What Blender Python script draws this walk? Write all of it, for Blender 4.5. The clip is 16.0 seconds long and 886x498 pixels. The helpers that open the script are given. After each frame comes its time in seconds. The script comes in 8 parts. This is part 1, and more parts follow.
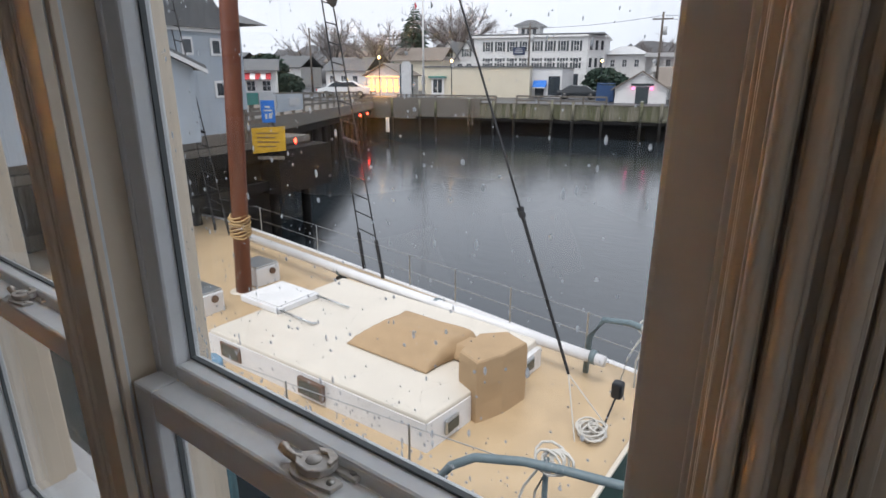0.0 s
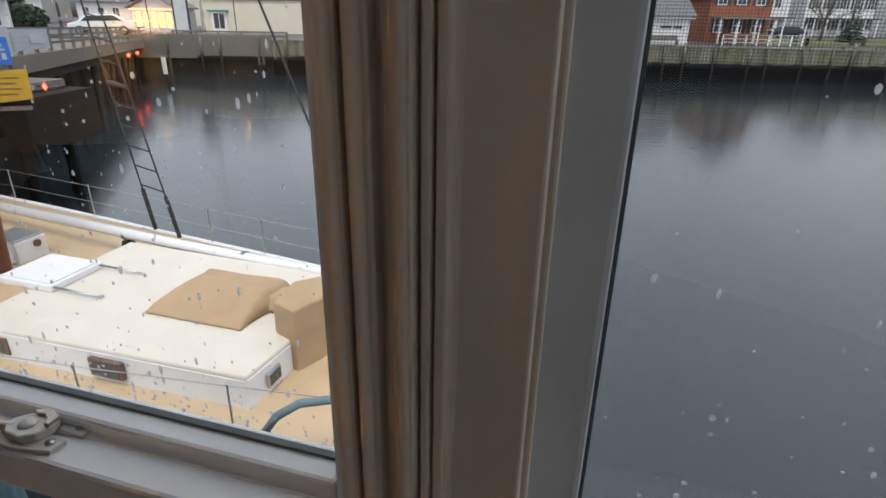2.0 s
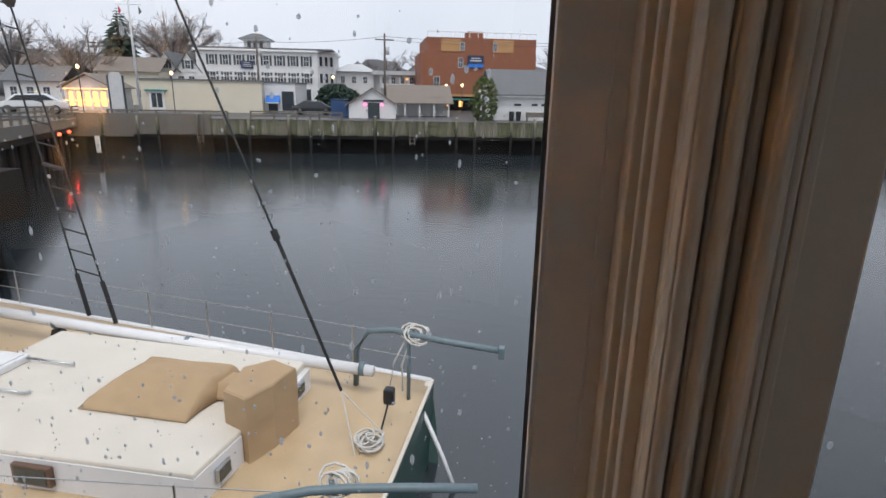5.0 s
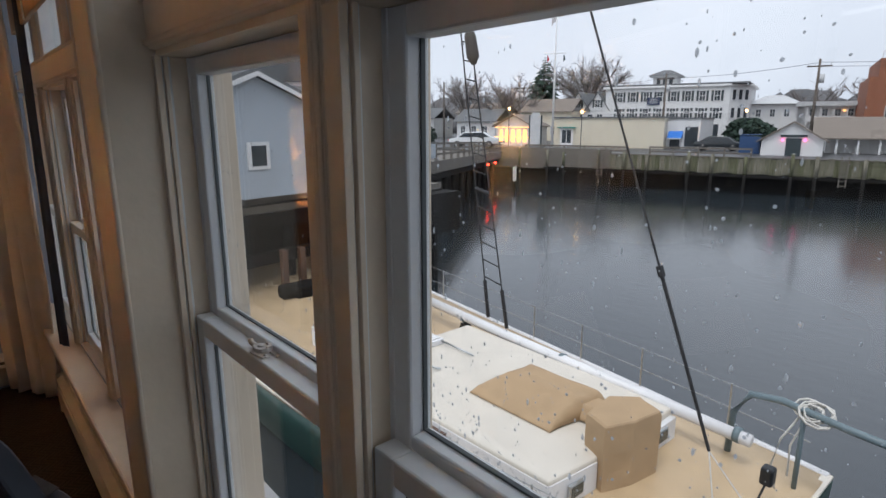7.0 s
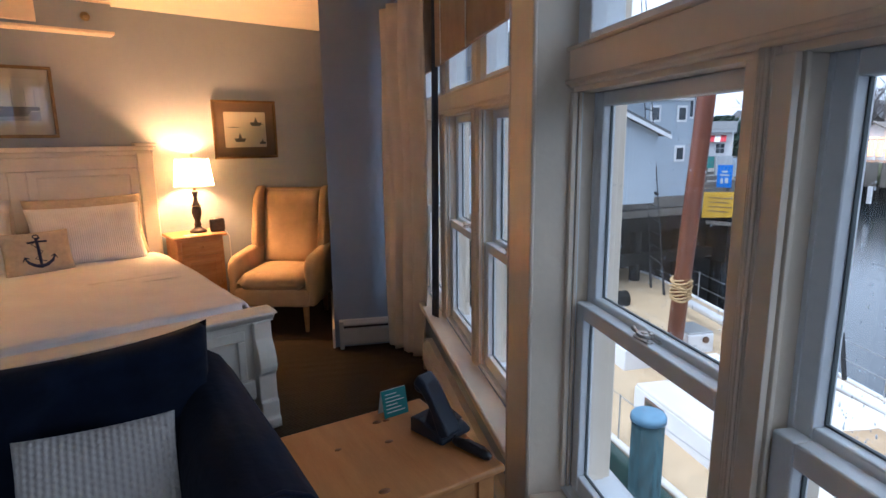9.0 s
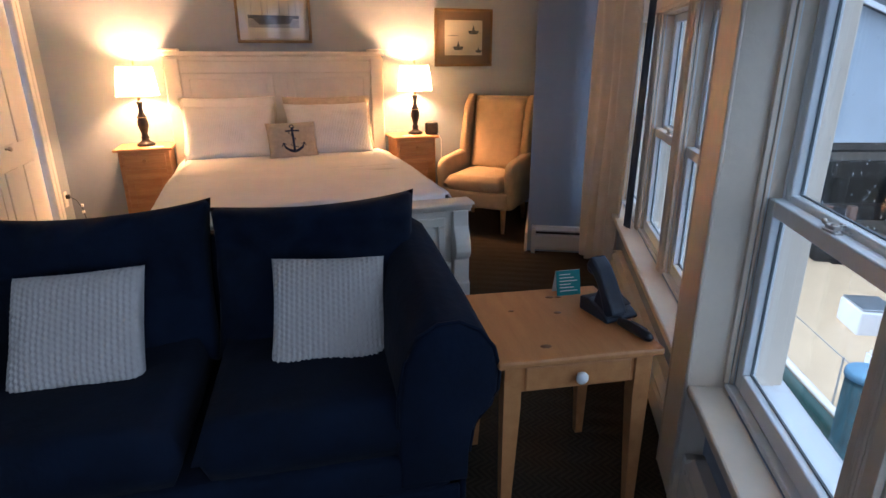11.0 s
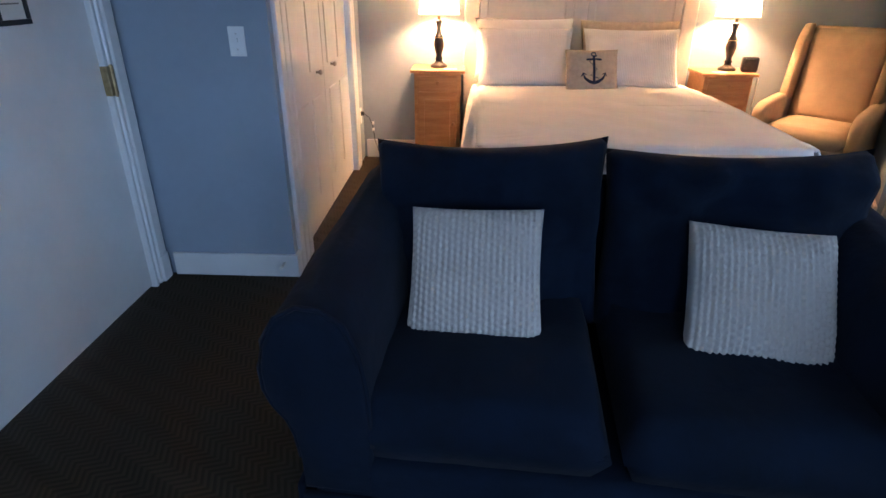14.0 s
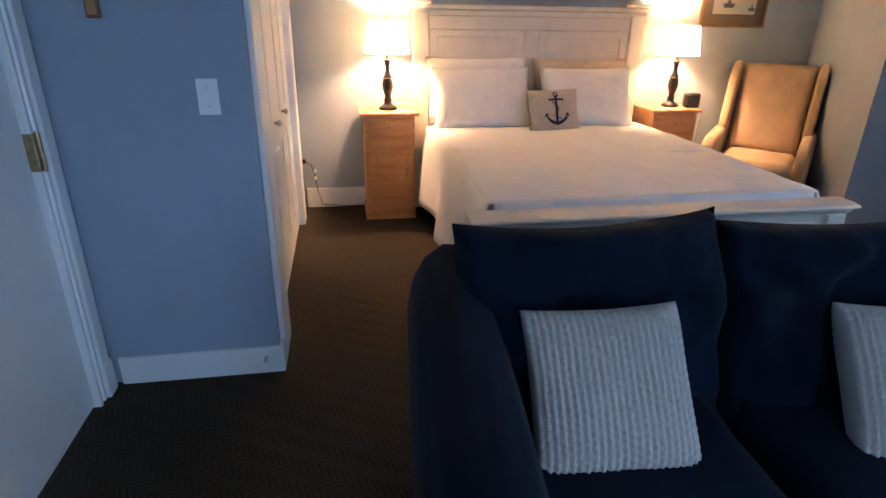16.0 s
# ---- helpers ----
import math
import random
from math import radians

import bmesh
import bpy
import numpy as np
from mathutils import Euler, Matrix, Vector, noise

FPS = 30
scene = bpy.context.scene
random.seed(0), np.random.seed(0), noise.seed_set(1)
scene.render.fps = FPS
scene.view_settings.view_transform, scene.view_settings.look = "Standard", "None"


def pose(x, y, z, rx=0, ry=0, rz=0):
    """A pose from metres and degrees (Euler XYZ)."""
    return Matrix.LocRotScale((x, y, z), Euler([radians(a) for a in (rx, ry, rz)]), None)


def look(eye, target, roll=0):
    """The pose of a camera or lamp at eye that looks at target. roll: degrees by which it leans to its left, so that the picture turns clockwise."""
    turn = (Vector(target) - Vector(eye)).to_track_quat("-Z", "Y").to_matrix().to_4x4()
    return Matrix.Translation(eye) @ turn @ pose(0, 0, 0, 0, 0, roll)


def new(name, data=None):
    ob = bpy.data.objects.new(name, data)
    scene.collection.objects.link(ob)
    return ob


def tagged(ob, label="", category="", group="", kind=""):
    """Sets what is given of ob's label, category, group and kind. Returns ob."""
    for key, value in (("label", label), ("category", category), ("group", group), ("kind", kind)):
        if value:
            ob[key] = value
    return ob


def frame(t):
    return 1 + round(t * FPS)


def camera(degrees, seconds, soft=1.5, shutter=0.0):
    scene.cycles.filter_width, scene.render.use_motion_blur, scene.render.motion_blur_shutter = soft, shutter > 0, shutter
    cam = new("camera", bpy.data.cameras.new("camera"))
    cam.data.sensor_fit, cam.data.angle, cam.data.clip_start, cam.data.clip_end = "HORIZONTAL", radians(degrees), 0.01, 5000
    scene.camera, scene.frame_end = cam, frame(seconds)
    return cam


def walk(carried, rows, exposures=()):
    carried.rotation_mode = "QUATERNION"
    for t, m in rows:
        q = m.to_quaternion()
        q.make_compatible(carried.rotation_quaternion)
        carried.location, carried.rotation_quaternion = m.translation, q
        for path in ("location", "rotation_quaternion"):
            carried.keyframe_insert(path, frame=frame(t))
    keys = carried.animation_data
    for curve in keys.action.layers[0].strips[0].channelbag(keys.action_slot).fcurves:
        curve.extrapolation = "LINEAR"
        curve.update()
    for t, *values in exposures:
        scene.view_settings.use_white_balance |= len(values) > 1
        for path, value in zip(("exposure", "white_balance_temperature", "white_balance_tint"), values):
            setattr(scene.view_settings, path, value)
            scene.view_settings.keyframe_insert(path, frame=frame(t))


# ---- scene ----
cam = camera(76.3, 16.0)
# seconds, x, y, z in metres, then tilt, roll and heading in degrees
ROWS = [
    (0.0, 0.0160, 0.0260, 1.3558, 72.568, -0.087, 36.210),
    (0.5, 0.0220, 0.0340, 1.3389, 70.383, -0.279, 35.645),
    (1.0, 0.0580, 0.0520, 1.3461, 68.934, -0.004, 31.342),
    (1.5, 0.0830, 0.0600, 1.3470, 67.258, -0.574, 23.980),
    (2.0, 0.0950, 0.0470, 1.3380, 66.950, -0.950, 16.620),
    (2.5, 0.1210, 0.0150, 1.3610, 66.770, -1.200, 10.250),
    (3.0, 0.1380, -0.0140, 1.3660, 66.845, -1.607, 4.076),
    (5.5, -0.1180, -0.0020, 1.4275, 75.932, -0.672, 16.961),
    (6.0, -0.1420, -0.0080, 1.4298, 76.907, -0.440, 27.456),
    (6.5, -0.1233, -0.0368, 1.4261, 77.293, -0.145, 38.261),
    (7.0, -0.0738, -0.0843, 1.4192, 77.324, 0.022, 48.735),
    (7.5, -0.0448, -0.1347, 1.4108, 78.025, 0.272, 57.172),
    (8.0, -0.0288, -0.2338, 1.4327, 78.827, 0.285, 65.097),
    (8.5, 0.0038, -0.3039, 1.4382, 79.301, 0.501, 71.631),
    (9.0, 0.0346, -0.3533, 1.4427, 78.741, 0.714, 78.500),
    (11.5, 0.2355, -0.2935, 1.3164, 69.380, -0.160, 104.370),
    (12.0, 0.2438, -0.3669, 1.3046, 67.590, -0.460, 108.920),
    (12.5, 0.2261, -0.4978, 1.2968, 66.310, -0.580, 112.390),
    (13.0, 0.2206, -0.7101, 1.2982, 65.630, -0.590, 115.760),
    (13.5, 0.2170, -0.8524, 1.3066, 65.160, -0.550, 118.560),
    (14.0, 0.1271, -1.0050, 1.2926, 64.830, -0.380, 120.160),
    (14.5, 0.0401, -1.1473, 1.2948, 65.090, -0.580, 118.860),
    (15.0, 0.0317, -1.3240, 1.3004, 65.660, -0.790, 114.890),
    (15.5, 0.0423, -1.5176, 1.3217, 66.660, -0.970, 111.660),
    (16.0, 0.0032, -1.6348, 1.3335, 67.520, -0.910, 108.200),
]
walk(cam, [(t, pose(x, y, z, rx, ry, rz)) for t, x, y, z, rx, ry, rz in ROWS],
     [(0.0, 1.15, 6450, 15), (1.0, 1.28, 6450, 15), (2.0, 1.2, 6450, 14), (3.0, 1.15, 6400, 14), (5.5, 0.88, 6400, 15), (6.5, 0.82, 6350, 14), (7.5, 1.1, 6050, 14), (8.5, 1.48, 5450, 13),
      (9.0, 1.66, 5250, 12), (11.5, 1.88, 4850, 10), (12.5, 2.08, 4750, 9), (14.5, 2.15, 4500, 6), (16.0, 2.1, 4450, 5)])

# ---- world: an overcast winter afternoon ----
world = bpy.data.worlds.new("overcast_sky")
world.use_nodes = True
scene.world = world
wn = world.node_tree
wn.nodes.clear()
sky = wn.nodes.new("ShaderNodeTexSky")
sky.sky_type, sky.sun_disc = "NISHITA", False
sky.sun_elevation, sky.sun_rotation = radians(24), radians(200)
sky.air_density, sky.dust_density = 1.6, 4.0
pale = wn.nodes.new("ShaderNodeHueSaturation")
pale.inputs["Saturation"].default_value = 0.22
cloud = wn.nodes.new("ShaderNodeTexNoise")
cloud.inputs["Scale"].default_value, cloud.inputs["Detail"].default_value = 2.2, 5.0
ramp = wn.nodes.new("ShaderNodeValToRGB")
ramp.color_ramp.elements[0].position, ramp.color_ramp.elements[0].color = 0.3, (5.2, 5.6, 6.25, 1)
ramp.color_ramp.elements[1].position, ramp.color_ramp.elements[1].color = 0.75, (6.85, 7.2, 7.75, 1)
mixs = wn.nodes.new("ShaderNodeMix")
mixs.data_type = "RGBA"
mixs.inputs[0].default_value = 0.88
back = wn.nodes.new("ShaderNodeBackground")
back.inputs["Strength"].default_value = 0.083
wout = wn.nodes.new("ShaderNodeOutputWorld")
wn.links.new(sky.outputs[0], pale.inputs["Color"])
wn.links.new(cloud.outputs["Fac"], ramp.inputs[0])
wn.links.new(pale.outputs[0], mixs.inputs[6])
wn.links.new(ramp.outputs[0], mixs.inputs[7])
wn.links.new(mixs.outputs[2], back.inputs["Color"])
wn.links.new(back.outputs[0], wout.inputs["Surface"])

sun_data = bpy.data.lights.new("sun", "SUN")
sun_data.energy, sun_data.angle, sun_data.color = 0.9, radians(25), (1.0, 0.96, 0.9)
sun = new("sun", sun_data)
sun.matrix_world = look((0, 0, 30), (-4.5, 12.5, 0))


# added area lamp fills the room from unseen, made-up windows behind the viewer
day_data = bpy.data.lights.new("window_daylight", "AREA")
day_data.shape, day_data.size, day_data.size_y = "RECTANGLE", 1.95, 1.1
day_data.energy, day_data.color = 7.5, (0.95, 0.97, 1.0)
day = new("window_daylight", day_data)
day.matrix_world = look((2.05, 0.20, 1.02), (2.05, -1.2, 0.95))


def bulb(name, place, watts, radius=0.03, colour=(1.0, 0.45, 0.14)):
    data = bpy.data.lights.new(name, "POINT")
    data.energy, data.shadow_soft_size, data.color = watts, radius, colour
    ob = new(name, data)
    ob.location = place
    return ob


# ---- materials ----
def material(name, colour, rough=0.6, metal=0.0, vary=0.12, scale=6.0, bump=0.0, bump_scale=60.0, second=None, spec=0.5, stretch=None, transmission=0.0, sheen=0.0):
    """A surface with colour variation at two scales and fine relief."""
    m = bpy.data.materials.new(name)
    m.use_nodes = True
    nt = m.node_tree
    b = nt.nodes["Principled BSDF"]
    b.inputs["Roughness"].default_value, b.inputs["Metallic"].default_value = rough, metal
    b.inputs["Specular IOR Level"].default_value = spec
    b.inputs["Transmission Weight"].default_value = transmission
    b.inputs["Sheen Weight"].default_value = sheen
    tc = nt.nodes.new("ShaderNodeTexCoord")
    mp = nt.nodes.new("ShaderNodeMapping")
    if stretch:
        mp.inputs["Scale"].default_value = stretch
    nt.links.new(tc.outputs["Object"], mp.inputs[0])
    n1 = nt.nodes.new("ShaderNodeTexNoise")
    n1.inputs["Scale"].default_value, n1.inputs["Detail"].default_value = scale, 6.0
    n2 = nt.nodes.new("ShaderNodeTexNoise")
    n2.inputs["Scale"].default_value, n2.inputs["Detail"].default_value = scale * 9, 3.0
    add = nt.nodes.new("ShaderNodeMath")
    add.operation = "MULTIPLY_ADD"
    add.inputs[1].default_value = 0.35
    nt.links.new(mp.outputs[0], n1.inputs["Vector"])
    nt.links.new(mp.outputs[0], n2.inputs["Vector"])
    nt.links.new(n2.outputs["Fac"], add.inputs[0])
    nt.links.new(n1.outputs["Fac"], add.inputs[2])
    cr = nt.nodes.new("ShaderNodeValToRGB")
    dark = second or [c * (1 - vary) for c in colour]
    light = colour if second else [min(1, c * (1 + vary)) for c in colour]
    cr.color_ramp.elements[0].position, cr.color_ramp.elements[0].color = 0.45, (*dark, 1)
    cr.color_ramp.elements[1].position, cr.color_ramp.elements[1].color = 0.9, (*light, 1)
    nt.links.new(add.outputs[0], cr.inputs[0])
    nt.links.new(cr.outputs[0], b.inputs["Base Color"])
    if bump:
        n3 = nt.nodes.new("ShaderNodeTexNoise")
        n3.inputs["Scale"].default_value, n3.inputs["Detail"].default_value = bump_scale, 4.0
        nt.links.new(mp.outputs[0], n3.inputs["Vector"])
        bp = nt.nodes.new("ShaderNodeBump")
        bp.inputs["Strength"].default_value, bp.inputs["Distance"].default_value = bump, 0.01
        nt.links.new(n3.outputs["Fac"], bp.inputs["Height"])
        nt.links.new(bp.outputs[0], b.inputs["Normal"])
    return m


def glass(name, tint=(1, 1, 1), rough=0.0):
    m = bpy.data.materials.new(name)
    m.use_nodes = True
    nt = m.node_tree
    nt.nodes.clear()
    out, mix = nt.nodes.new("ShaderNodeOutputMaterial"), nt.nodes.new("ShaderNodeMixShader")
    tr, gl, fr = nt.nodes.new("ShaderNodeBsdfTransparent"), nt.nodes.new("ShaderNodeBsdfGlossy"), nt.nodes.new("ShaderNodeLayerWeight")
    pw, ma = nt.nodes.new("ShaderNodeMath"), nt.nodes.new("ShaderNodeMath")
    pw.operation, ma.operation = "POWER", "MULTIPLY_ADD"
    pw.inputs[1].default_value = 4.0
    ma.inputs[1].default_value, ma.inputs[2].default_value = 0.55, 0.035
    fr.inputs["Blend"].default_value = 0.5
    tr.inputs["Color"].default_value = (*tint, 1)
    gl.inputs["Roughness"].default_value = rough
    nt.links.new(fr.outputs["Facing"], pw.inputs[0])
    nt.links.new(pw.outputs[0], ma.inputs[0])
    nt.links.new(ma.outputs[0], mix.inputs[0])
    nt.links.new(tr.outputs[0], mix.inputs[1])
    nt.links.new(gl.outputs[0], mix.inputs[2])
    nt.links.new(mix.outputs[0], out.inputs["Surface"])
    return m


def glow(name, colour, strength):
    m = bpy.data.materials.new(name)
    m.use_nodes = True
    b = m.node_tree.nodes["Principled BSDF"]
    b.inputs["Base Color"].default_value = (*[min(0.8, c) for c in colour], 1)
    b.inputs["Emission Color"].default_value = (*colour, 1)
    b.inputs["Emission Strength"].default_value = strength
    return m


def wave_bump(m, scale, strength, direction="X", kind="BANDS", distortion=0.0, distance=0.004):
    """Adds woven or corrugated relief to a material."""
    nt = m.node_tree
    b = nt.nodes["Principled BSDF"]
    tc = nt.nodes.new("ShaderNodeTexCoord")
    w = nt.nodes.new("ShaderNodeTexWave")
    w.wave_type, w.bands_direction = kind, direction
    w.inputs["Scale"].default_value, w.inputs["Distortion"].default_value = scale, distortion
    bp = nt.nodes.new("ShaderNodeBump")
    bp.inputs["Strength"].default_value, bp.inputs["Distance"].default_value = strength, distance
    nt.links.new(tc.outputs["Object"], w.inputs["Vector"])
    nt.links.new(w.outputs["Fac"], bp.inputs["Height"])
    old = b.inputs["Normal"].links
    if old:
        nt.links.new(old[0].from_socket, bp.inputs["Normal"])
    nt.links.new(bp.outputs[0], b.inputs["Normal"])
    return m


WHITE_TRIM = material("white_trim_paint", (0.80, 0.68, 0.53), 0.34, vary=0.05, scale=5, bump=0.12, bump_scale=35)
VINYL = material("white_vinyl", (0.80, 0.81, 0.81), 0.35, vary=0.05, scale=9, bump=0.03)
GASKET = material("grey_glazing_gasket", (0.12, 0.135, 0.135), 0.6, vary=0.1, scale=20)
WALL_BLUE = material("slate_blue_wall_paint", (0.31, 0.355, 0.43), 0.7, vary=0.05, scale=3, bump=0.15, bump_scale=160)
CEILING = material("cream_ceiling_paint", (0.72, 0.66, 0.55), 0.8, vary=0.04, scale=3, bump=0.2, bump_scale=120)
DOOR_WHITE = material("white_door_paint", (0.72, 0.73, 0.74), 0.4, vary=0.04, scale=4, bump=0.05)
BRASS = material("aged_brass", (0.35, 0.27, 0.14), 0.4, 0.9, vary=0.3, scale=40)
NICKEL = material("brushed_nickel", (0.55, 0.53, 0.5), 0.32, 1.0, vary=0.15, scale=60)
LOCK_METAL = material("bronzed_lock_metal", (0.52, 0.46, 0.4), 0.38, 0.55, vary=0.35, scale=50, bump=0.1)
LOCK_PALE = material("pale_lock_paint", (0.6, 0.56, 0.51), 0.4, 0.1, vary=0.12, scale=60, bump=0.08)
BLACK_PLASTIC = material("black_plastic", (0.015, 0.016, 0.018), 0.35, vary=0.3, scale=30)
RUBBER = material("dark_rubber_gasket", (0.03, 0.032, 0.035), 0.6, vary=0.3, scale=30)
CLEAR = glass("window_glass", (0.97, 0.985, 0.98))
PINE = material("honey_pine", (0.52, 0.29, 0.11), 0.42, second=(0.36, 0.17, 0.055), scale=3.5, stretch=(1, 9, 9), bump=0.08, bump_scale=30)
PINE_PALE = material("pale_pine", (0.52, 0.25, 0.088), 0.4, second=(0.41, 0.175, 0.055), scale=3.0, stretch=(9, 1.2, 9), bump=0.06, bump_scale=30)
KNOT = material("pine_knot", (0.2, 0.09, 0.035), 0.5, vary=0.3, scale=60)
CREAM_PAINT = material("cream_furniture_paint", (0.74, 0.69, 0.6), 0.42, vary=0.07, scale=7, bump=0.1, bump_scale=25)
LINEN = material("white_quilted_cotton", (0.84, 0.83, 0.82), 0.85, vary=0.04, scale=6, bump=0.35, bump_scale=26, sheen=0.2)
QUILT = wave_bump(material("white_matelasse", (0.84, 0.83, 0.82), 0.85, vary=0.04, scale=6, sheen=0.2), 16, 0.6, "Y", distortion=1.5)
SHAM = wave_bump(material("white_seersucker", (0.83, 0.82, 0.81), 0.85, vary=0.05, scale=8, bump=0.4, bump_scale=18), 26, 0.35, "X", distortion=3)
BURLAP = wave_bump(material("natural_linen_weave", (0.55, 0.47, 0.36), 0.9, vary=0.12, scale=30, bump=0.2, bump_scale=300), 220, 0.3)
NAVY_PRINT = material("navy_print_ink", (0.015, 0.025, 0.07), 0.8, vary=0.3, scale=60)
NAVY = material("navy_twill", (0.0023, 0.0056, 0.0165), 0.92, vary=0.35, scale=5, bump=0.3, bump_scale=22, sheen=0.02, spec=0.2)
KNIT = bpy.data.materials.new("grey_chunky_knit")
CHAIR_FABRIC = material("mustard_tan_upholstery", (0.45, 0.325, 0.18), 0.85, vary=0.1, scale=12, bump=0.15, bump_scale=200, sheen=0.15)
DARK_WOOD = material("dark_turned_wood", (0.028, 0.02, 0.016), 0.3, vary=0.4, scale=25, bump=0.05)
SHADE_CLOTH = bpy.data.materials.new("cream_lamp_shade_cloth")
CURTAIN = material("cream_curtain_cloth", (0.74, 0.65, 0.54), 0.85, vary=0.06, scale=10, bump=0.15, bump_scale=250, sheen=0.2)
LINING = material("dark_curtain_lining", (0.05, 0.06, 0.085), 0.9, vary=0.2, scale=10)
ROMAN = material("tan_woven_shade", (0.42, 0.29, 0.19), 0.9, vary=0.1, scale=12, bump=0.2, bump_scale=200)
HEATER = material("cream_enamel", (0.6, 0.55, 0.48), 0.4, vary=0.05, scale=8)
HEATER_DARK = material("dark_heater_slot", (0.03, 0.028, 0.026), 0.6, vary=0.3, scale=30)
CARPET = bpy.data.materials.new("brown_herringbone_carpet")
GILT = material("gilt_frame", (0.2, 0.13, 0.05), 0.38, 0.6, vary=0.3, scale=30, bump=0.15)
MAT_BOARD = material("cream_mat_board", (0.55, 0.5, 0.42), 0.8, vary=0.04, scale=6)
MAT_BROWN = material("brown_mat_board", (0.16, 0.105, 0.06), 0.8, vary=0.08, scale=12)
PAPER = material("aged_print_paper", (0.6, 0.56, 0.48), 0.8, vary=0.08, scale=7)
INK = material("grey_ink", (0.1, 0.1, 0.1), 0.8, vary=0.35, scale=25)
INK_PALE = material("pale_grey_ink", (0.32, 0.31, 0.29), 0.8, vary=0.2, scale=20)
TEAL_CARD = material("teal_card", (0.02, 0.22, 0.22), 0.5, vary=0.06, scale=12)
CARD_WHITE = material("white_card", (0.75, 0.75, 0.72), 0.6, vary=0.04, scale=12)
PORCELAIN = material("white_porcelain", (0.8, 0.79, 0.76), 0.15, vary=0.02, scale=10)


def build_carpet():
    CARPET.use_nodes = True
    nt = CARPET.node_tree
    b = nt.nodes["Principled BSDF"]
    b.inputs["Roughness"].default_value = 0.95
    b.inputs["Specular IOR Level"].default_value = 0.1
    tc = nt.nodes.new("ShaderNodeTexCoord")
    sep = nt.nodes.new("ShaderNodeSeparateXYZ")
    nt.links.new(tc.outputs["Object"], sep.inputs[0])

    def op(kind, a, bb=0.5):
        n = nt.nodes.new("ShaderNodeMath")
        n.operation = kind
        for i, v in enumerate((a, bb)):
            if isinstance(v, (int, float)):
                n.inputs[i].default_value = v
            else:
                nt.links.new(v, n.inputs[i])
        return n.outputs[0]

    zig = op("PINGPONG", sep.outputs["X"], 0.045)
    line = op("FRACT", op("MULTIPLY", op("ADD", sep.outputs["Y"], zig), 38.0))
    cr = nt.nodes.new("ShaderNodeValToRGB")
    cr.color_ramp.elements[0].position, cr.color_ramp.elements[0].color = 0.42, (0.038, 0.030, 0.020, 1)
    cr.color_ramp.elements[1].position, cr.color_ramp.elements[1].color = 0.6, (0.062, 0.048, 0.031, 1)
    nt.links.new(line, cr.inputs[0])
    no = nt.nodes.new("ShaderNodeTexNoise")
    no.inputs["Scale"].default_value = 350.0
    nt.links.new(tc.outputs["Object"], no.inputs["Vector"])
    mx = nt.nodes.new("ShaderNodeMix")
    mx.data_type, mx.blend_type = "RGBA", "MULTIPLY"
    mx.inputs[0].default_value = 0.6
    nt.links.new(cr.outputs[0], mx.inputs[6])
    nt.links.new(no.outputs["Color"], mx.inputs[7])
    nt.links.new(mx.outputs[2], b.inputs["Base Color"])
    bp = nt.nodes.new("ShaderNodeBump")
    bp.inputs["Strength"].default_value, bp.inputs["Distance"].default_value = 0.5, 0.006
    nt.links.new(op("ADD", line, no.outputs["Fac"]), bp.inputs["Height"])
    nt.links.new(bp.outputs[0], b.inputs["Normal"])


def build_knit():
    KNIT.use_nodes = True
    b = KNIT.node_tree.nodes["Principled BSDF"]
    b.inputs["Base Color"].default_value = (0.47, 0.44, 0.41, 1)
    b.inputs["Roughness"].default_value = 0.9
    b.inputs["Sheen Weight"].default_value = 0.2
    nt = KNIT.node_tree
    tc = nt.nodes.new("ShaderNodeTexCoord")
    no = nt.nodes.new("ShaderNodeTexNoise")
    no.inputs["Scale"].default_value = 260.0
    bp = nt.nodes.new("ShaderNodeBump")
    bp.inputs["Strength"].default_value, bp.inputs["Distance"].default_value = 0.4, 0.003
    nt.links.new(tc.outputs["Object"], no.inputs["Vector"])
    nt.links.new(no.outputs["Fac"], bp.inputs["Height"])
    nt.links.new(bp.outputs[0], b.inputs["Normal"])


def build_shade_cloth():
    SHADE_CLOTH.use_nodes = True
    nt = SHADE_CLOTH.node_tree
    nt.nodes.clear()
    out, mix = nt.nodes.new("ShaderNodeOutputMaterial"), nt.nodes.new("ShaderNodeMixShader")
    d, t = nt.nodes.new("ShaderNodeBsdfDiffuse"), nt.nodes.new("ShaderNodeBsdfTranslucent")
    d.inputs["Color"].default_value = (0.85, 0.8, 0.7, 1)
    t.inputs["Color"].default_value = (0.9, 0.82, 0.66, 1)
    mix.inputs[0].default_value = 0.8
    nt.links.new(d.outputs[0], mix.inputs[1])
    nt.links.new(t.outputs[0], mix.inputs[2])
    nt.links.new(mix.outputs[0], out.inputs["Surface"])


build_carpet()
build_knit()
build_shade_cloth()

# ---- mesh helpers ----
INT = pose(0, 0, 0, 0, 0, 118)  # the inner walls: x to the right along the bed wall, y towards it
SOFA_TURN = 112.5


def at(a, b, z=0.0, turn=0.0):
    """A pose on the inner walls' axes."""
    return INT @ pose(a, b, z, 0, 0, turn)


def part(name, bm, mat, parent=None, label="", smooth=False, m=None):
    data = bpy.data.meshes.new(name)
    if smooth:
        for fc in bm.faces:
            fc.smooth = True
    bm.to_mesh(data)
    bm.free()
    data.materials.append(mat)
    ob = new(name, data)
    if parent is not None:
        ob.parent = parent
    if m is not None:
        ob.matrix_basis = m
    if label:
        ob["label"] = label
    return ob


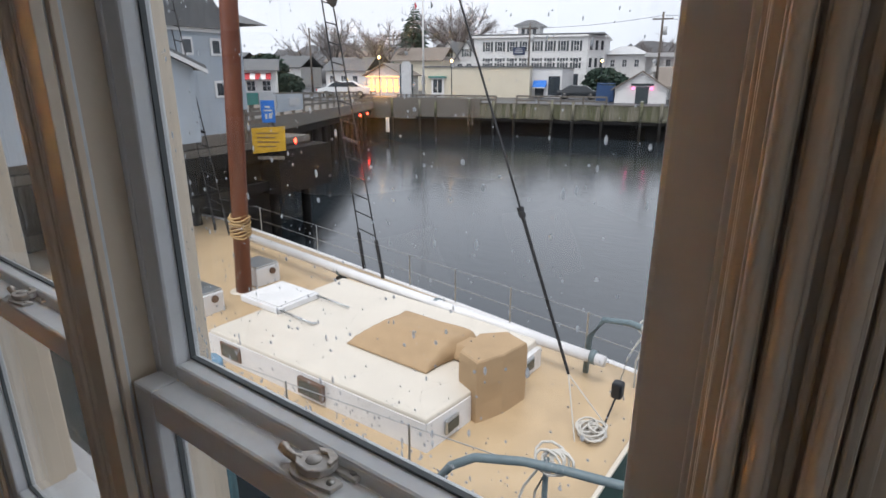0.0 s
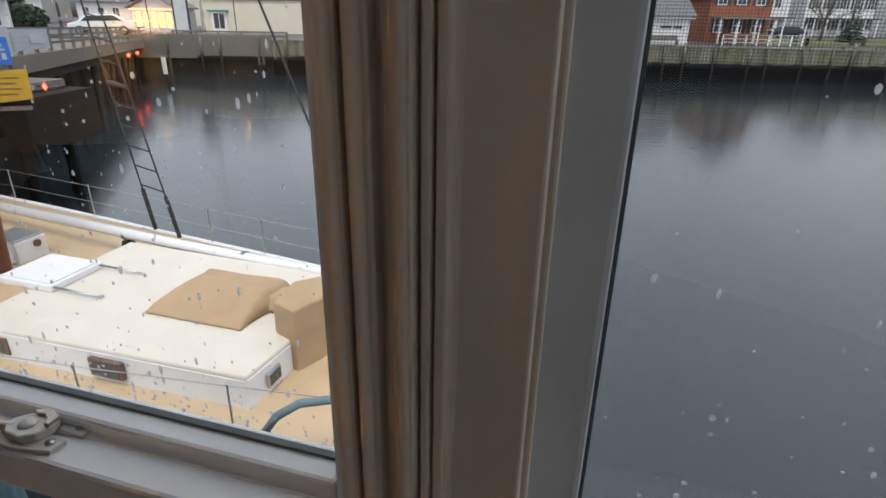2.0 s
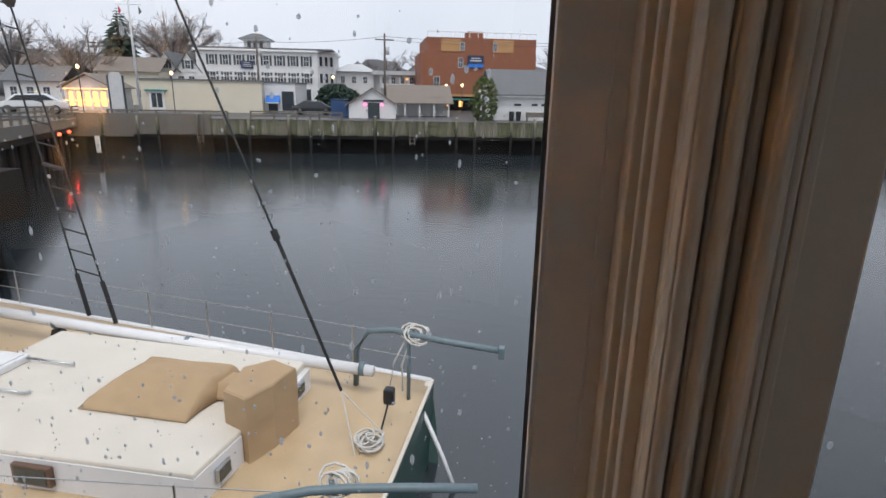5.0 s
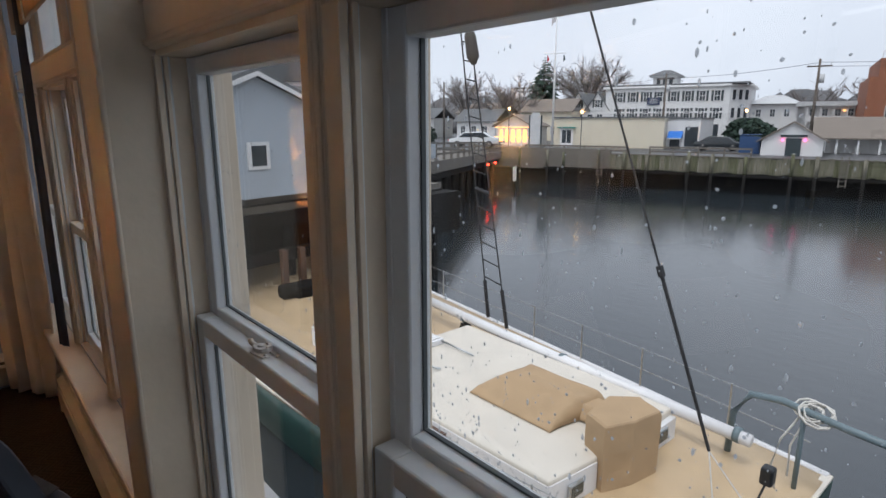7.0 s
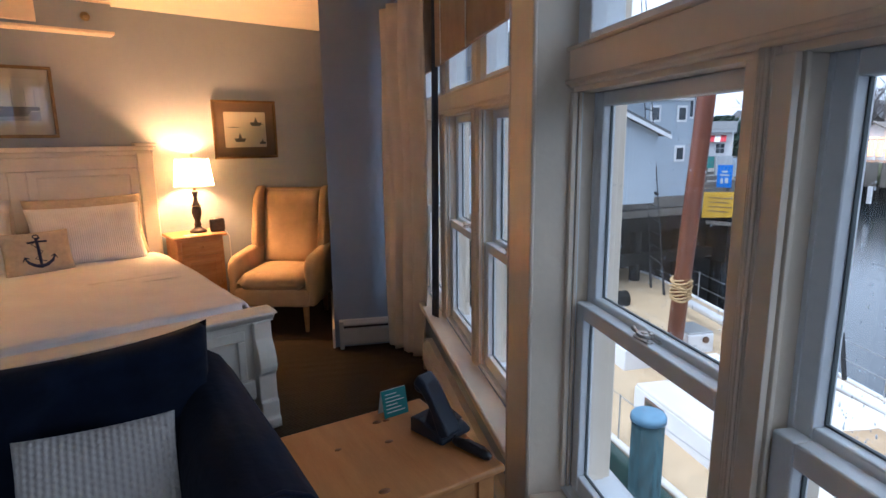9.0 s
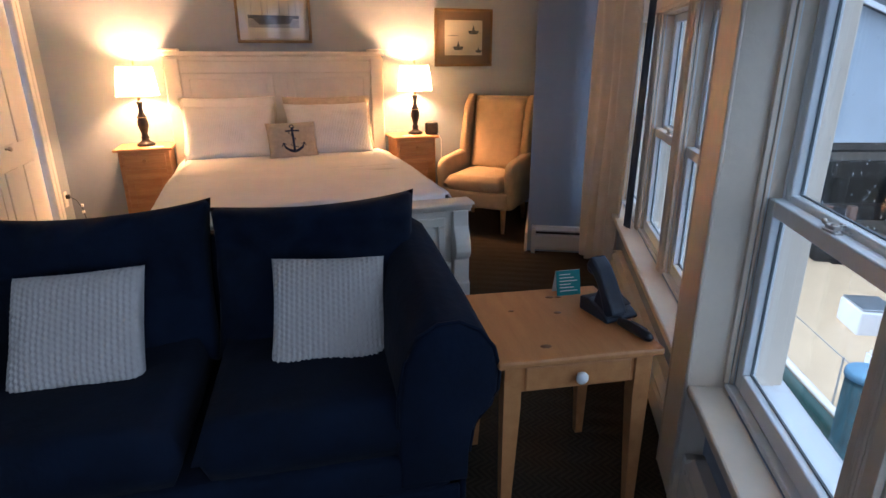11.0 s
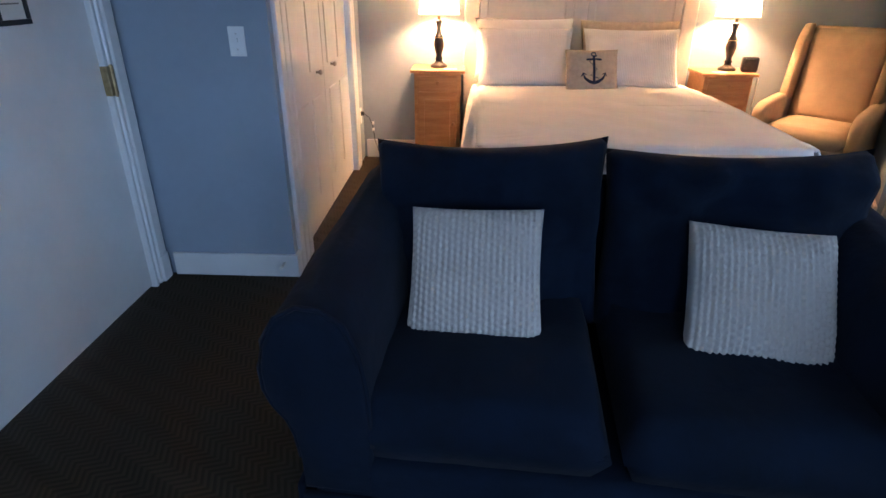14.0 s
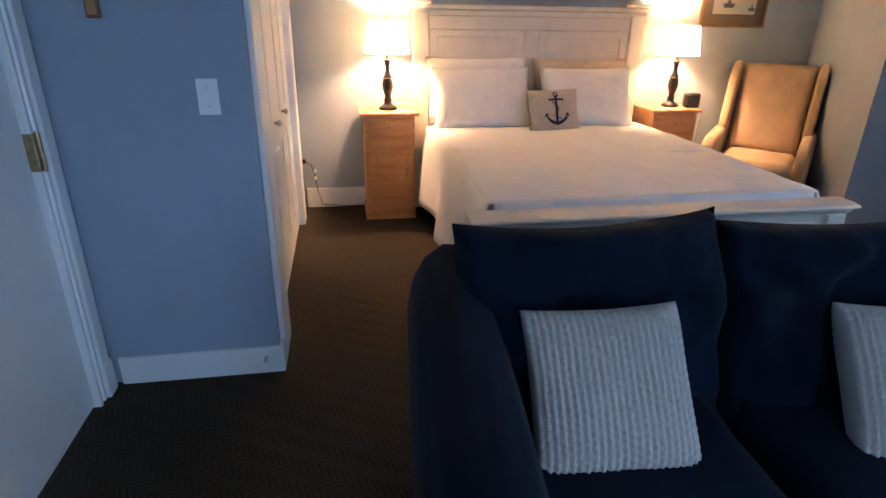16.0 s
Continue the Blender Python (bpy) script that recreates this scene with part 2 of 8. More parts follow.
def thing(name, m, label, category, group="", kind=""):
    ob = new(name)
    ob.empty_display_size = 0.1
    ob.matrix_basis = m
    return tagged(ob, label, category, group, kind)


def box(bm, x0, x1, y0, y1, z0, z1, bevel=0.0, seg=2):
    q = bmesh.ops.create_cube(bm, size=1.0)["verts"]
    for v in q:
        v.co = Vector(((x0 + x1) / 2 + v.co.x * (x1 - x0), (y0 + y1) / 2 + v.co.y * (y1 - y0), (z0 + z1) / 2 + v.co.z * (z1 - z0)))
    if bevel:
        edges = list({e for v in q for e in v.link_edges})
        bmesh.ops.bevel(bm, geom=edges, offset=bevel, segments=seg, affect="EDGES", profile=0.5)
    return bm


def B(*args, **kw):
    return box(bmesh.new(), *args, **kw)


def tube(bm, pts, r, seg=8, closed_ends=True):
    """A round rod along a line of points; r may be one radius or one for each point."""
    pts = [Vector(p) for p in pts]
    rr = [r] * len(pts) if isinstance(r, (int, float)) else list(r)
    rings = []
    for i, p in enumerate(pts):
        d = (pts[min(i + 1, len(pts) - 1)] - pts[max(i - 1, 0)]).normalized()
        up = Vector((0, 0, 1)) if abs(d.z) < 0.95 else Vector((1, 0, 0))
        u = d.cross(up).normalized()
        w = d.cross(u)
        rings.append([bm.verts.new(p + (u * math.cos(6.28318 * k / seg) + w * math.sin(6.28318 * k / seg)) * rr[i]) for k in range(seg)])
    for a, b in zip(rings, rings[1:]):
        for k in range(seg):
            bm.faces.new((a[k], b[k], b[(k + 1) % seg], a[(k + 1) % seg]))
    if closed_ends:
        bm.faces.new(rings[0])
        bm.faces.new(list(reversed(rings[-1])))
    return bm


def T(pts, r, seg=8):
    return tube(bmesh.new(), pts, r, seg)


def lathe(profile, seg=20, bm=None, caps=True):
    """Turns a profile of (radius, height) round z."""
    bm = bm or bmesh.new()
    rings = []
    for r, z in profile:
        rings.append([bm.verts.new((r * math.cos(6.28318 * k / seg), r * math.sin(6.28318 * k / seg), z)) for k in range(seg)])
    for a, b in zip(rings, rings[1:]):
        for k in range(seg):
            bm.faces.new((a[k], a[(k + 1) % seg], b[(k + 1) % seg], b[k]))
    if caps and profile[0][0] > 1e-4:
        bm.faces.new(list(reversed(rings[0])))
    if caps and profile[-1][0] > 1e-4:
        bm.faces.new(rings[-1])
    return bm


def prism(pts, d0, d1, axis="y", bevel=0.0):
    """A flat outline pushed along an axis. pts are (u, v): x,z for axis y; y,z for axis x; x,y for axis z."""
    bm = bmesh.new()

    def spot(u, v, d):
        return {"y": (u, d, v), "x": (d, u, v), "z": (u, v, d)}[axis]

    a = [bm.verts.new(spot(u, v, d0)) for u, v in pts]
    b = [bm.verts.new(spot(u, v, d1)) for u, v in pts]
    bm.faces.new(a)
    bm.faces.new(list(reversed(b)))
    for i in range(len(pts)):
        j = (i + 1) % len(pts)
        bm.faces.new((a[i], b[i], b[j], a[j]))
    bmesh.ops.recalc_face_normals(bm, faces=bm.faces[:])
    if bevel:
        bmesh.ops.bevel(bm, geom=bm.edges[:], offset=bevel, segments=2, affect="EDGES", profile=0.5)
    return bm


def cushion(w, d, h, n=14, pinch=0.55, corner=0.0, lump=0.0, seed=0, boxy=3.0):
    """A stuffed cushion centred on the origin, w by d, h thick, with pulled-out corners."""
    bm = bmesh.new()
    off = Vector((seed * 7.3, seed * 3.1, 0))
    for s in (1, -1):
        g = []
        for i in range(n + 1):
            row = []
            for j in range(n + 1):
                u, v = 2 * i / n - 1, 2 * j / n - 1
                e = (1 - abs(u) ** boxy) ** pinch * (1 - abs(v) ** boxy) ** pinch
                k = 1 - corner * (1 - abs(u) ** 2) * abs(v) ** 6
                q = 1 - corner * (1 - abs(v) ** 2) * abs(u) ** 6
                z = s * h / 2 * e
                if lump:
                    z += lump * e * noise.noise(Vector((u * 1.7, v * 1.7, s)) + off) + lump * 0.4 * e * noise.noise(Vector((u * 5, v * 5, s)) + off)
                row.append(bm.verts.new((u * w / 2 * q, v * d / 2 * k, z)))
            g.append(row)
        for i in range(n):
            for j in range(n):
                f = (g[i][j], g[i + 1][j], g[i + 1][j + 1], g[i][j + 1])
                bm.faces.new(f if s > 0 else tuple(reversed(f)))
    bmesh.ops.remove_doubles(bm, verts=bm.verts[:], dist=1e-5)
    return bm


def sheet_grid(fn, nu, nv, thick=0.0):
    """A surface from fn(u, v) with u and v from 0 to 1."""
    bm = bmesh.new()
    g = [[bm.verts.new(fn(i / nu, j / nv)) for j in range(nv + 1)] for i in range(nu + 1)]
    for i in range(nu):
        for j in range(nv):
            bm.faces.new((g[i][j], g[i + 1][j], g[i + 1][j + 1], g[i][j + 1]))
    bmesh.ops.recalc_face_normals(bm, faces=bm.faces[:])
    if thick:
        bmesh.ops.solidify(bm, geom=bm.faces[:], thickness=thick)
    return bm


def structure(name, bm, mat, label, category, m=None, smooth=False):
    return tagged(part(name, bm, mat, None, "", smooth, m), label, category, "", "structure")

# ---- the room ----
CEIL = 2.37
WY = 0.265  # the inner face of the window mullions
structure("floor", B(-6.2, 3.4, -5.0, 0.45, -0.12, 0.0), CARPET, "brown and green herringbone wool carpet, worn flat", "floor", pose(0, 0, 0, 0, 0, 0))
structure("ceiling", B(-6.2, 3.4, -5.0, 0.45, CEIL, CEIL + 0.1), CEILING, "cream painted plaster ceiling lit by the bedside lamps", "ceiling")
structure("wall_bed", B(-1.75, 2.6, 4.88, 5.02, 0, CEIL), WALL_BLUE, "slate blue painted plaster wall behind the bed", "wall", INT)
structure("wall_switch", B(-2.5, -1.74, 2.77, 2.9, 0, CEIL), WALL_BLUE, "slate blue painted wall with a light switch", "wall", INT)
structure("wall_door", B(-2.52, -2.37, 2.74, 2.77, 0, CEIL), WALL_BLUE, "narrow strip of blue wall beside the door", "wall", INT)
structure("wall_door_rear", B(-2.52, -2.37, -2.6, 1.62, 0, CEIL), WALL_BLUE, "slate blue painted wall past the door", "wall", INT)
structure("wall_over_door", B(-2.52, -2.37, 1.62, 2.74, 2.08, CEIL), WALL_BLUE, "blue wall over the white door", "wall", INT)
structure("wall_closet_near", B(-1.86, -1.74, 2.9, 3.02, 0, CEIL), WALL_BLUE, "blue wall corner beside the closet", "wall", INT)
structure("wall_closet_far", B(-1.89, -1.75, 4.5, 5.02, 0, CEIL), WALL_BLUE, "blue wall between closet and bed wall", "wall", INT)
structure("wall_over_closet", B(-1.86, -1.725, 3.02, 4.5, 2.08, CEIL), WALL_BLUE, "blue wall over the closet doors", "wall", INT)
structure("wall_wing", B(-5.6, -3.8, -0.36, 0.6, 0, CEIL), WALL_BLUE, "dark blue wall return beside the armchair", "wall")
structure("wall_east", B(3.2, 3.35, -5.0, 0.45, 0, CEIL), WALL_BLUE, "slate blue painted end wall", "wall")
structure("baseboard_switch", B(-2.33, -1.722, 2.752, 2.77, 0, 0.115, bevel=0.004), DOOR_WHITE, "white painted wooden baseboard under the switch", "baseboard", INT)
structure("baseboard_closet", B(-1.74, -1.722, 2.77, 2.82, 0, 0.115, bevel=0.004), DOOR_WHITE, "white painted baseboard round the wall corner", "baseboard", INT)
structure("baseboard_bed", B(-1.73, 2.1, 4.862, 4.88, 0, 0.145, bevel=0.004), DOOR_WHITE, "white painted baseboard behind the bed", "baseboard", INT)
structure("baseboard_wing", B(-5.0, -3.775, -0.378, -0.36, 0, 0.145, bevel=0.004), WHITE_TRIM, "white painted baseboard on the wall return", "baseboard")


def door_frame():
    d = thing("door_1", INT @ pose(-2.37, 1.62, 0), "white painted door, closed, with a brass hinge", "door", "", "structure")
    part("door_leaf", B(-0.045, -0.012, 0.02, 1.0, 0.01, 2.03, bevel=0.003), DOOR_WHITE, d)
    for y0, y1 in ((1.0, 1.02), (1.035, 1.055), (1.06, 1.12)):
        part("casing", B(-0.02, 0.012 + 0.008 * (y1 > 1.1), y0, y1, 0, 2.1, bevel=0.004), DOOR_WHITE, d)
    part("plinth", B(-0.02, 0.026, 1.055, 1.125, 0, 0.13, bevel=0.004), DOOR_WHITE, d)
    for z in (0.935, 1.8):
        h = part("hinge", B(-0.014, 0.0165, 0.997, 1.045, z - 0.06, z + 0.055, bevel=0.003), BRASS, d, "aged brass butt hinge")
        part("hinge_pin", T([(0.018, 1.023, z - 0.065), (0.018, 1.023, z + 0.06)], 0.006, 8), BRASS, h)


def closet():
    c = thing("closet_door", INT @ pose(-1.75, 3.02, 0), "pair of white panelled closet doors with small round knobs", "closet door", "", "structure")
    for k in range(2):
        y0, y1 = 0.03 + 0.71 * k, 0.73 + 0.71 * k
        leaf = part("door_leaf", B(-0.06, -0.02, y0, y1, 0.012, 2.05, bevel=0.002), DOOR_WHITE, c)
        ym = (y0 + y1) / 2
        for a0, a1 in ((y0 + 0.09, ym - 0.04), (ym + 0.04, y1 - 0.09)):
            for z0, z1 in ((0.18, 0.72), (0.86, 1.9)):
                part("raised_panel", B(-0.028, -0.012, a0, a1, z0, z1, bevel=0.008), DOOR_WHITE, leaf)
    for y in (0.56, 0.93):
        kn = lathe([(0.008, 0), (0.006, 0.012), (0.013, 0.02), (0.015, 0.028), (0.008, 0.036), (0.0, 0.037)], 14)
        part("knob", kn, NICKEL, c, "small dark nickel knob", True, pose(-0.02, y, 0.845, 0, 90, 0))
    for y0, y1 in ((-0.2, -0.13), (-0.125, -0.055), (-0.05, 0.02), (1.46, 1.53), (1.535, 1.6)):
        part("casing", B(-0.03, 0.03 if y0 < 1 else 0.02, y0, y1, 0, 2.12, bevel=0.01), DOOR_WHITE, c)
    part("head_casing", B(-0.03, 0.02, 0.021, 1.459, 2.05, 2.12, bevel=0.006), DOOR_WHITE, c)


def light_switch():
    s = thing("light_switch", INT @ pose(-1.876, 2.77, 1.075), "white plastic light switch plate on the blue wall", "light switch")
    part("plate", B(-0.034, 0.034, -0.007, 0, -0.058, 0.058, bevel=0.003), VINYL, s)
    part("toggle", B(-0.005, 0.005, -0.018, -0.006, -0.004, 0.014, bevel=0.002), VINYL, s)
    for z in (-0.03, 0.03):
        part("screw", T([(0, -0.009, z), (0, -0.006, z)], 0.003, 8), NICKEL, s)


def wall_plaque():
    s = thing("wooden_plaque", INT @ pose(-2.17, 2.77, 1.31), "small reddish wooden plaque hung on the blue wall", "plaque")
    part("board", B(-0.02, 0.02, -0.018, 0, 0, 0.2, bevel=0.004), KNOT, s)
    part("face", B(-0.014, 0.014, -0.022, -0.018, 0.01, 0.19, bevel=0.002), PINE, s)


def door_notice():
    n = thing("framed_notice", INT @ pose(-2.382, 2.235, 1.165), "small black framed white notice hung on the door", "notice")
    for z0, z1 in ((0.0, 0.016), (0.194, 0.21)):
        part("frame_rail", B(0.0, 0.012, -0.07, 0.07, z0, z1, bevel=0.002), BLACK_PLASTIC, n)
    for y0, y1 in ((-0.07, -0.056), (0.056, 0.07)):
        part("frame_stile", B(0.0, 0.0118, y0, y1, 0.016, 0.194, bevel=0.002), BLACK_PLASTIC, n)
    part("sheet", B(0.0, 0.004, -0.056, 0.056, 0.016, 0.194), CARD_WHITE, n, "white printed sheet")
    for k in range(7):
        part("text_line", B(0.004, 0.0046, -0.042, 0.04 - 0.012 * (k % 3), 0.06 + 0.017 * k, 0.065 + 0.017 * k), INK_PALE, n)


door_frame()
door_notice()
closet()
light_switch()
wall_plaque()


# ---- the window wall ----
SILL, RAIL, HEAD, TRANSOM = 0.43, 1.0, 1.56, 1.66
GW = 0.54  # a pane's width
LEFTS = [-1.30, -0.605, 0.105]                         # near group
FARS = [-3.60, -2.905, -2.21]                           # far group
ADDED_EASTS = [1.10, 1.80, 2.50]                              # unseen, added behind the viewer to let in daylight
FAR_GW = 0.50


def sash(parent, x0, x1, z0, z1, y, stile, top, bottom, name):
    s = part(name, B(x0, x0 + stile, y - 0.018, y + 0.018, z0, z1, bevel=0.004), VINYL, parent)
    part("stile", B(x1 - stile, x1, y - 0.018, y + 0.018, z0, z1, bevel=0.004), VINYL, s)
    part("bottom_rail", B(x0 + stile, x1 - stile, y - 0.0178, y + 0.0178, z0, z0 + bottom, bevel=0.004), VINYL, s)
    part("top_rail", B(x0 + stile, x1 - stile, y - 0.0178, y + 0.0178, z1 - top, z1, bevel=0.004), VINYL, s)
    part("gasket", B(x0 + stile, x0 + stile + 0.003, y + 0.003, y + 0.009, z0 + bottom, z1 - top), GASKET, s, "grey rubber glazing gasket")
    part("gasket", B(x1 - stile - 0.003, x1 - stile, y + 0.003, y + 0.009, z0 + bottom, z1 - top), GASKET, s, "grey rubber glazing gasket")
    part("gasket", B(x0 + stile + 0.003, x1 - stile - 0.003, y + 0.003, y + 0.009, z0 + bottom, z0 + bottom + 0.003), GASKET, s, "grey rubber glazing gasket")
    p = part("pane", B(x0 + stile, x1 - stile, y + 0.009, y + 0.013, z0 + bottom, z1 - top), CLEAR, s, "clear rain-spotted glass")
    p.visible_shadow = False
    return s


def sash_lock(parent, x, y, z):
    """A cast lock: a plate with one round end, a raised cam with a worn rim, a curled lever and the keeper behind."""
    arc = [(-0.01 + 0.027 * math.cos(q), -0.011 + 0.022 * math.sin(q)) for q in [math.pi * (0.92 + 0.085 * k) for k in range(9)]]
    base = prism(arc + [(0.022, -0.029), (0.042, -0.025), (0.044, -0.006), (-0.034, -0.003)], 0, 0.006, "z", 0.0012)
    lk = part("sash_lock", base, LOCK_PALE, parent, "pale painted sash lock, worn to bronze", False, pose(x, y, z) @ Matrix.Scale(0.76, 4))
    cam_edge = [(-0.03, -0.014), (-0.018, -0.025), (0.004, -0.027), (0.018, -0.018), (0.024, -0.004), (0.02, 0.01), (0.004, 0.015), (-0.016, 0.008), (-0.028, -0.004)]
    part("cam", prism(cam_edge, 0.006, 0.017, "z", 0.002), LOCK_PALE, lk)
    part("hub", lathe([(0.01, 0.017), (0.009, 0.019), (0.005, 0.0205), (0, 0.021)], 16), LOCK_PALE, lk, "", True, pose(-0.004, -0.008, 0))
    rim = [(0.023, -0.006), (0.021, 0.01), (0.004, 0.0155), (-0.014, 0.009), (-0.006, 0.005), (0.004, 0.007), (0.013, 0.002), (0.017, -0.006)]
    part("worn_rim", prism(rim, 0.0165, 0.0215, "z", 0.001), LOCK_METAL, lk, "worn bronze rim of the cam")
    part("lever", tube(bmesh.new(), [(-0.02, -0.012, 0.011), (-0.034, -0.014, 0.012), (-0.046, -0.014, 0.013), (-0.056, -0.012, 0.016), (-0.06, -0.011, 0.018)], [0.007, 0.0055, 0.006, 0.0075, 0.004], 10), LOCK_METAL, lk, "curled bronze lever", True)
    part("keeper", B(-0.004, 0.054, 0.004, 0.024, 0.0, 0.006, bevel=0.002), LOCK_PALE, lk)
    for sx, sy in ((0.032, -0.015), (0.042, 0.014)):
        part("screw", lathe([(0.0055, 0.0055), (0.005, 0.008), (0.0, 0.0085)], 10), NICKEL, lk, "", True, pose(sx, sy, 0.0))


def screen_material():
    """Woven fibreglass threads with clear gaps between them."""
    m = bpy.data.materials.new("insect_mesh")
    m.use_nodes = True
    nt = m.node_tree
    nt.nodes["Principled BSDF"].inputs["Base Color"].default_value = (0.05, 0.052, 0.055, 1)
    nt.nodes["Principled BSDF"].inputs["Roughness"].default_value = 0.6
    clear = nt.nodes.new("ShaderNodeBsdfTransparent")
    mix = nt.nodes.new("ShaderNodeMixShader")
    tc = nt.nodes.new("ShaderNodeTexCoord")
    waves = []
    for axis in ("X", "Z"):
        w = nt.nodes.new("ShaderNodeTexWave")
        w.bands_direction = axis
        w.inputs["Scale"].default_value = 190.0
        nt.links.new(tc.outputs["Object"], w.inputs["Vector"])
        waves.append(w)
    top = nt.nodes.new("ShaderNodeMath")
    top.operation = "MAXIMUM"
    nt.links.new(waves[0].outputs["Fac"], top.inputs[0])
    nt.links.new(waves[1].outputs["Fac"], top.inputs[1])
    rng = nt.nodes.new("ShaderNodeMapRange")
    rng.inputs["From Min"].default_value, rng.inputs["From Max"].default_value = 0.7, 1.0
    rng.inputs["To Min"].default_value, rng.inputs["To Max"].default_value = 0.0, 0.3
    nt.links.new(top.outputs[0], rng.inputs["Value"])
    nt.links.new(rng.outputs[0], mix.inputs[0])
    nt.links.new(clear.outputs[0], mix.inputs[1])
    nt.links.new(nt.nodes["Principled BSDF"].outputs[0], mix.inputs[2])
    nt.links.new(mix.outputs[0], nt.nodes["Material Output"].inputs["Surface"])
    return m


SCREEN = screen_material()


def window_unit(n, x0, gw):
    """A double-hung window, its upper pane's edge at x0: jambs, stops, two sashes and a lock."""
    x1 = x0 + gw
    w = thing("window_%d" % n, pose(0, 0, 0), "white double-hung sash window, closed, with rain on the glass", "window", "sash windows", "structure")
    s = 0.038
    for side, xe in ((-1, x0 - s), (1, x1 + s)):
        for k, (ya, yb, t) in enumerate(((WY - 0.006, WY + 0.006, 0.007), (WY + 0.006, WY + 0.010, 0.002), (WY + 0.010, WY + 0.018, 0.010), (WY + 0.018, WY + 0.024, 0.003), (WY + 0.024, WY + 0.058, -0.003), (WY + 0.058, WY + 0.064, 0.006), (WY + 0.064, WY + 0.13, 0.0))):
            if n == 5 and side > 0 and k < 4:
                t -= 0.017  # the casing of the next mullion overlaps here
            a, b = (xe - 0.03, xe + t) if side < 0 else (xe - t, xe + 0.05)
            part("jamb", B(a, b, ya, yb, SILL + 0.02, HEAD - 0.012, bevel=0.0015), VINYL if k % 2 else WHITE_TRIM, w)
    part("head_jamb", B(x0 - s - 0.03, x1 + s + 0.03, WY + 0.002, WY + 0.13, HEAD - 0.012, HEAD), WHITE_TRIM, w)
    part("sill_stop", B(x0 - s - 0.03, x1 + s + 0.03, WY + 0.002, WY + 0.16, SILL, SILL + 0.02, bevel=0.003), VINYL, w)
    sash(w, x0 - s, x1 + s, RAIL - 0.005, HEAD - 0.012, WY + 0.078, s, 0.035, 0.022, "upper_sash")
    low = sash(w, x0 - s + 0.005, x1 + s - 0.005, SILL + 0.02, RAIL + 0.002, WY + 0.041, s + 0.004, 0.04, 0.055, "lower_sash")
    sash_lock(low, (x0 + x1) / 2, WY + 0.05, RAIL + 0.002)
    if n == 6:
        scr = part("insect_screen", B(x0 - s, x1 + s, WY + 0.115, WY + 0.116, SILL + 0.02, HEAD - 0.012), SCREEN, w, "fine grey insect screen outside the sash")
        scr.visible_shadow = False
        part("screen_rail", B(x0 - s, x1 + s, WY + 0.108, WY + 0.122, SILL + 0.02, SILL + 0.045, bevel=0.003), VINYL, w)


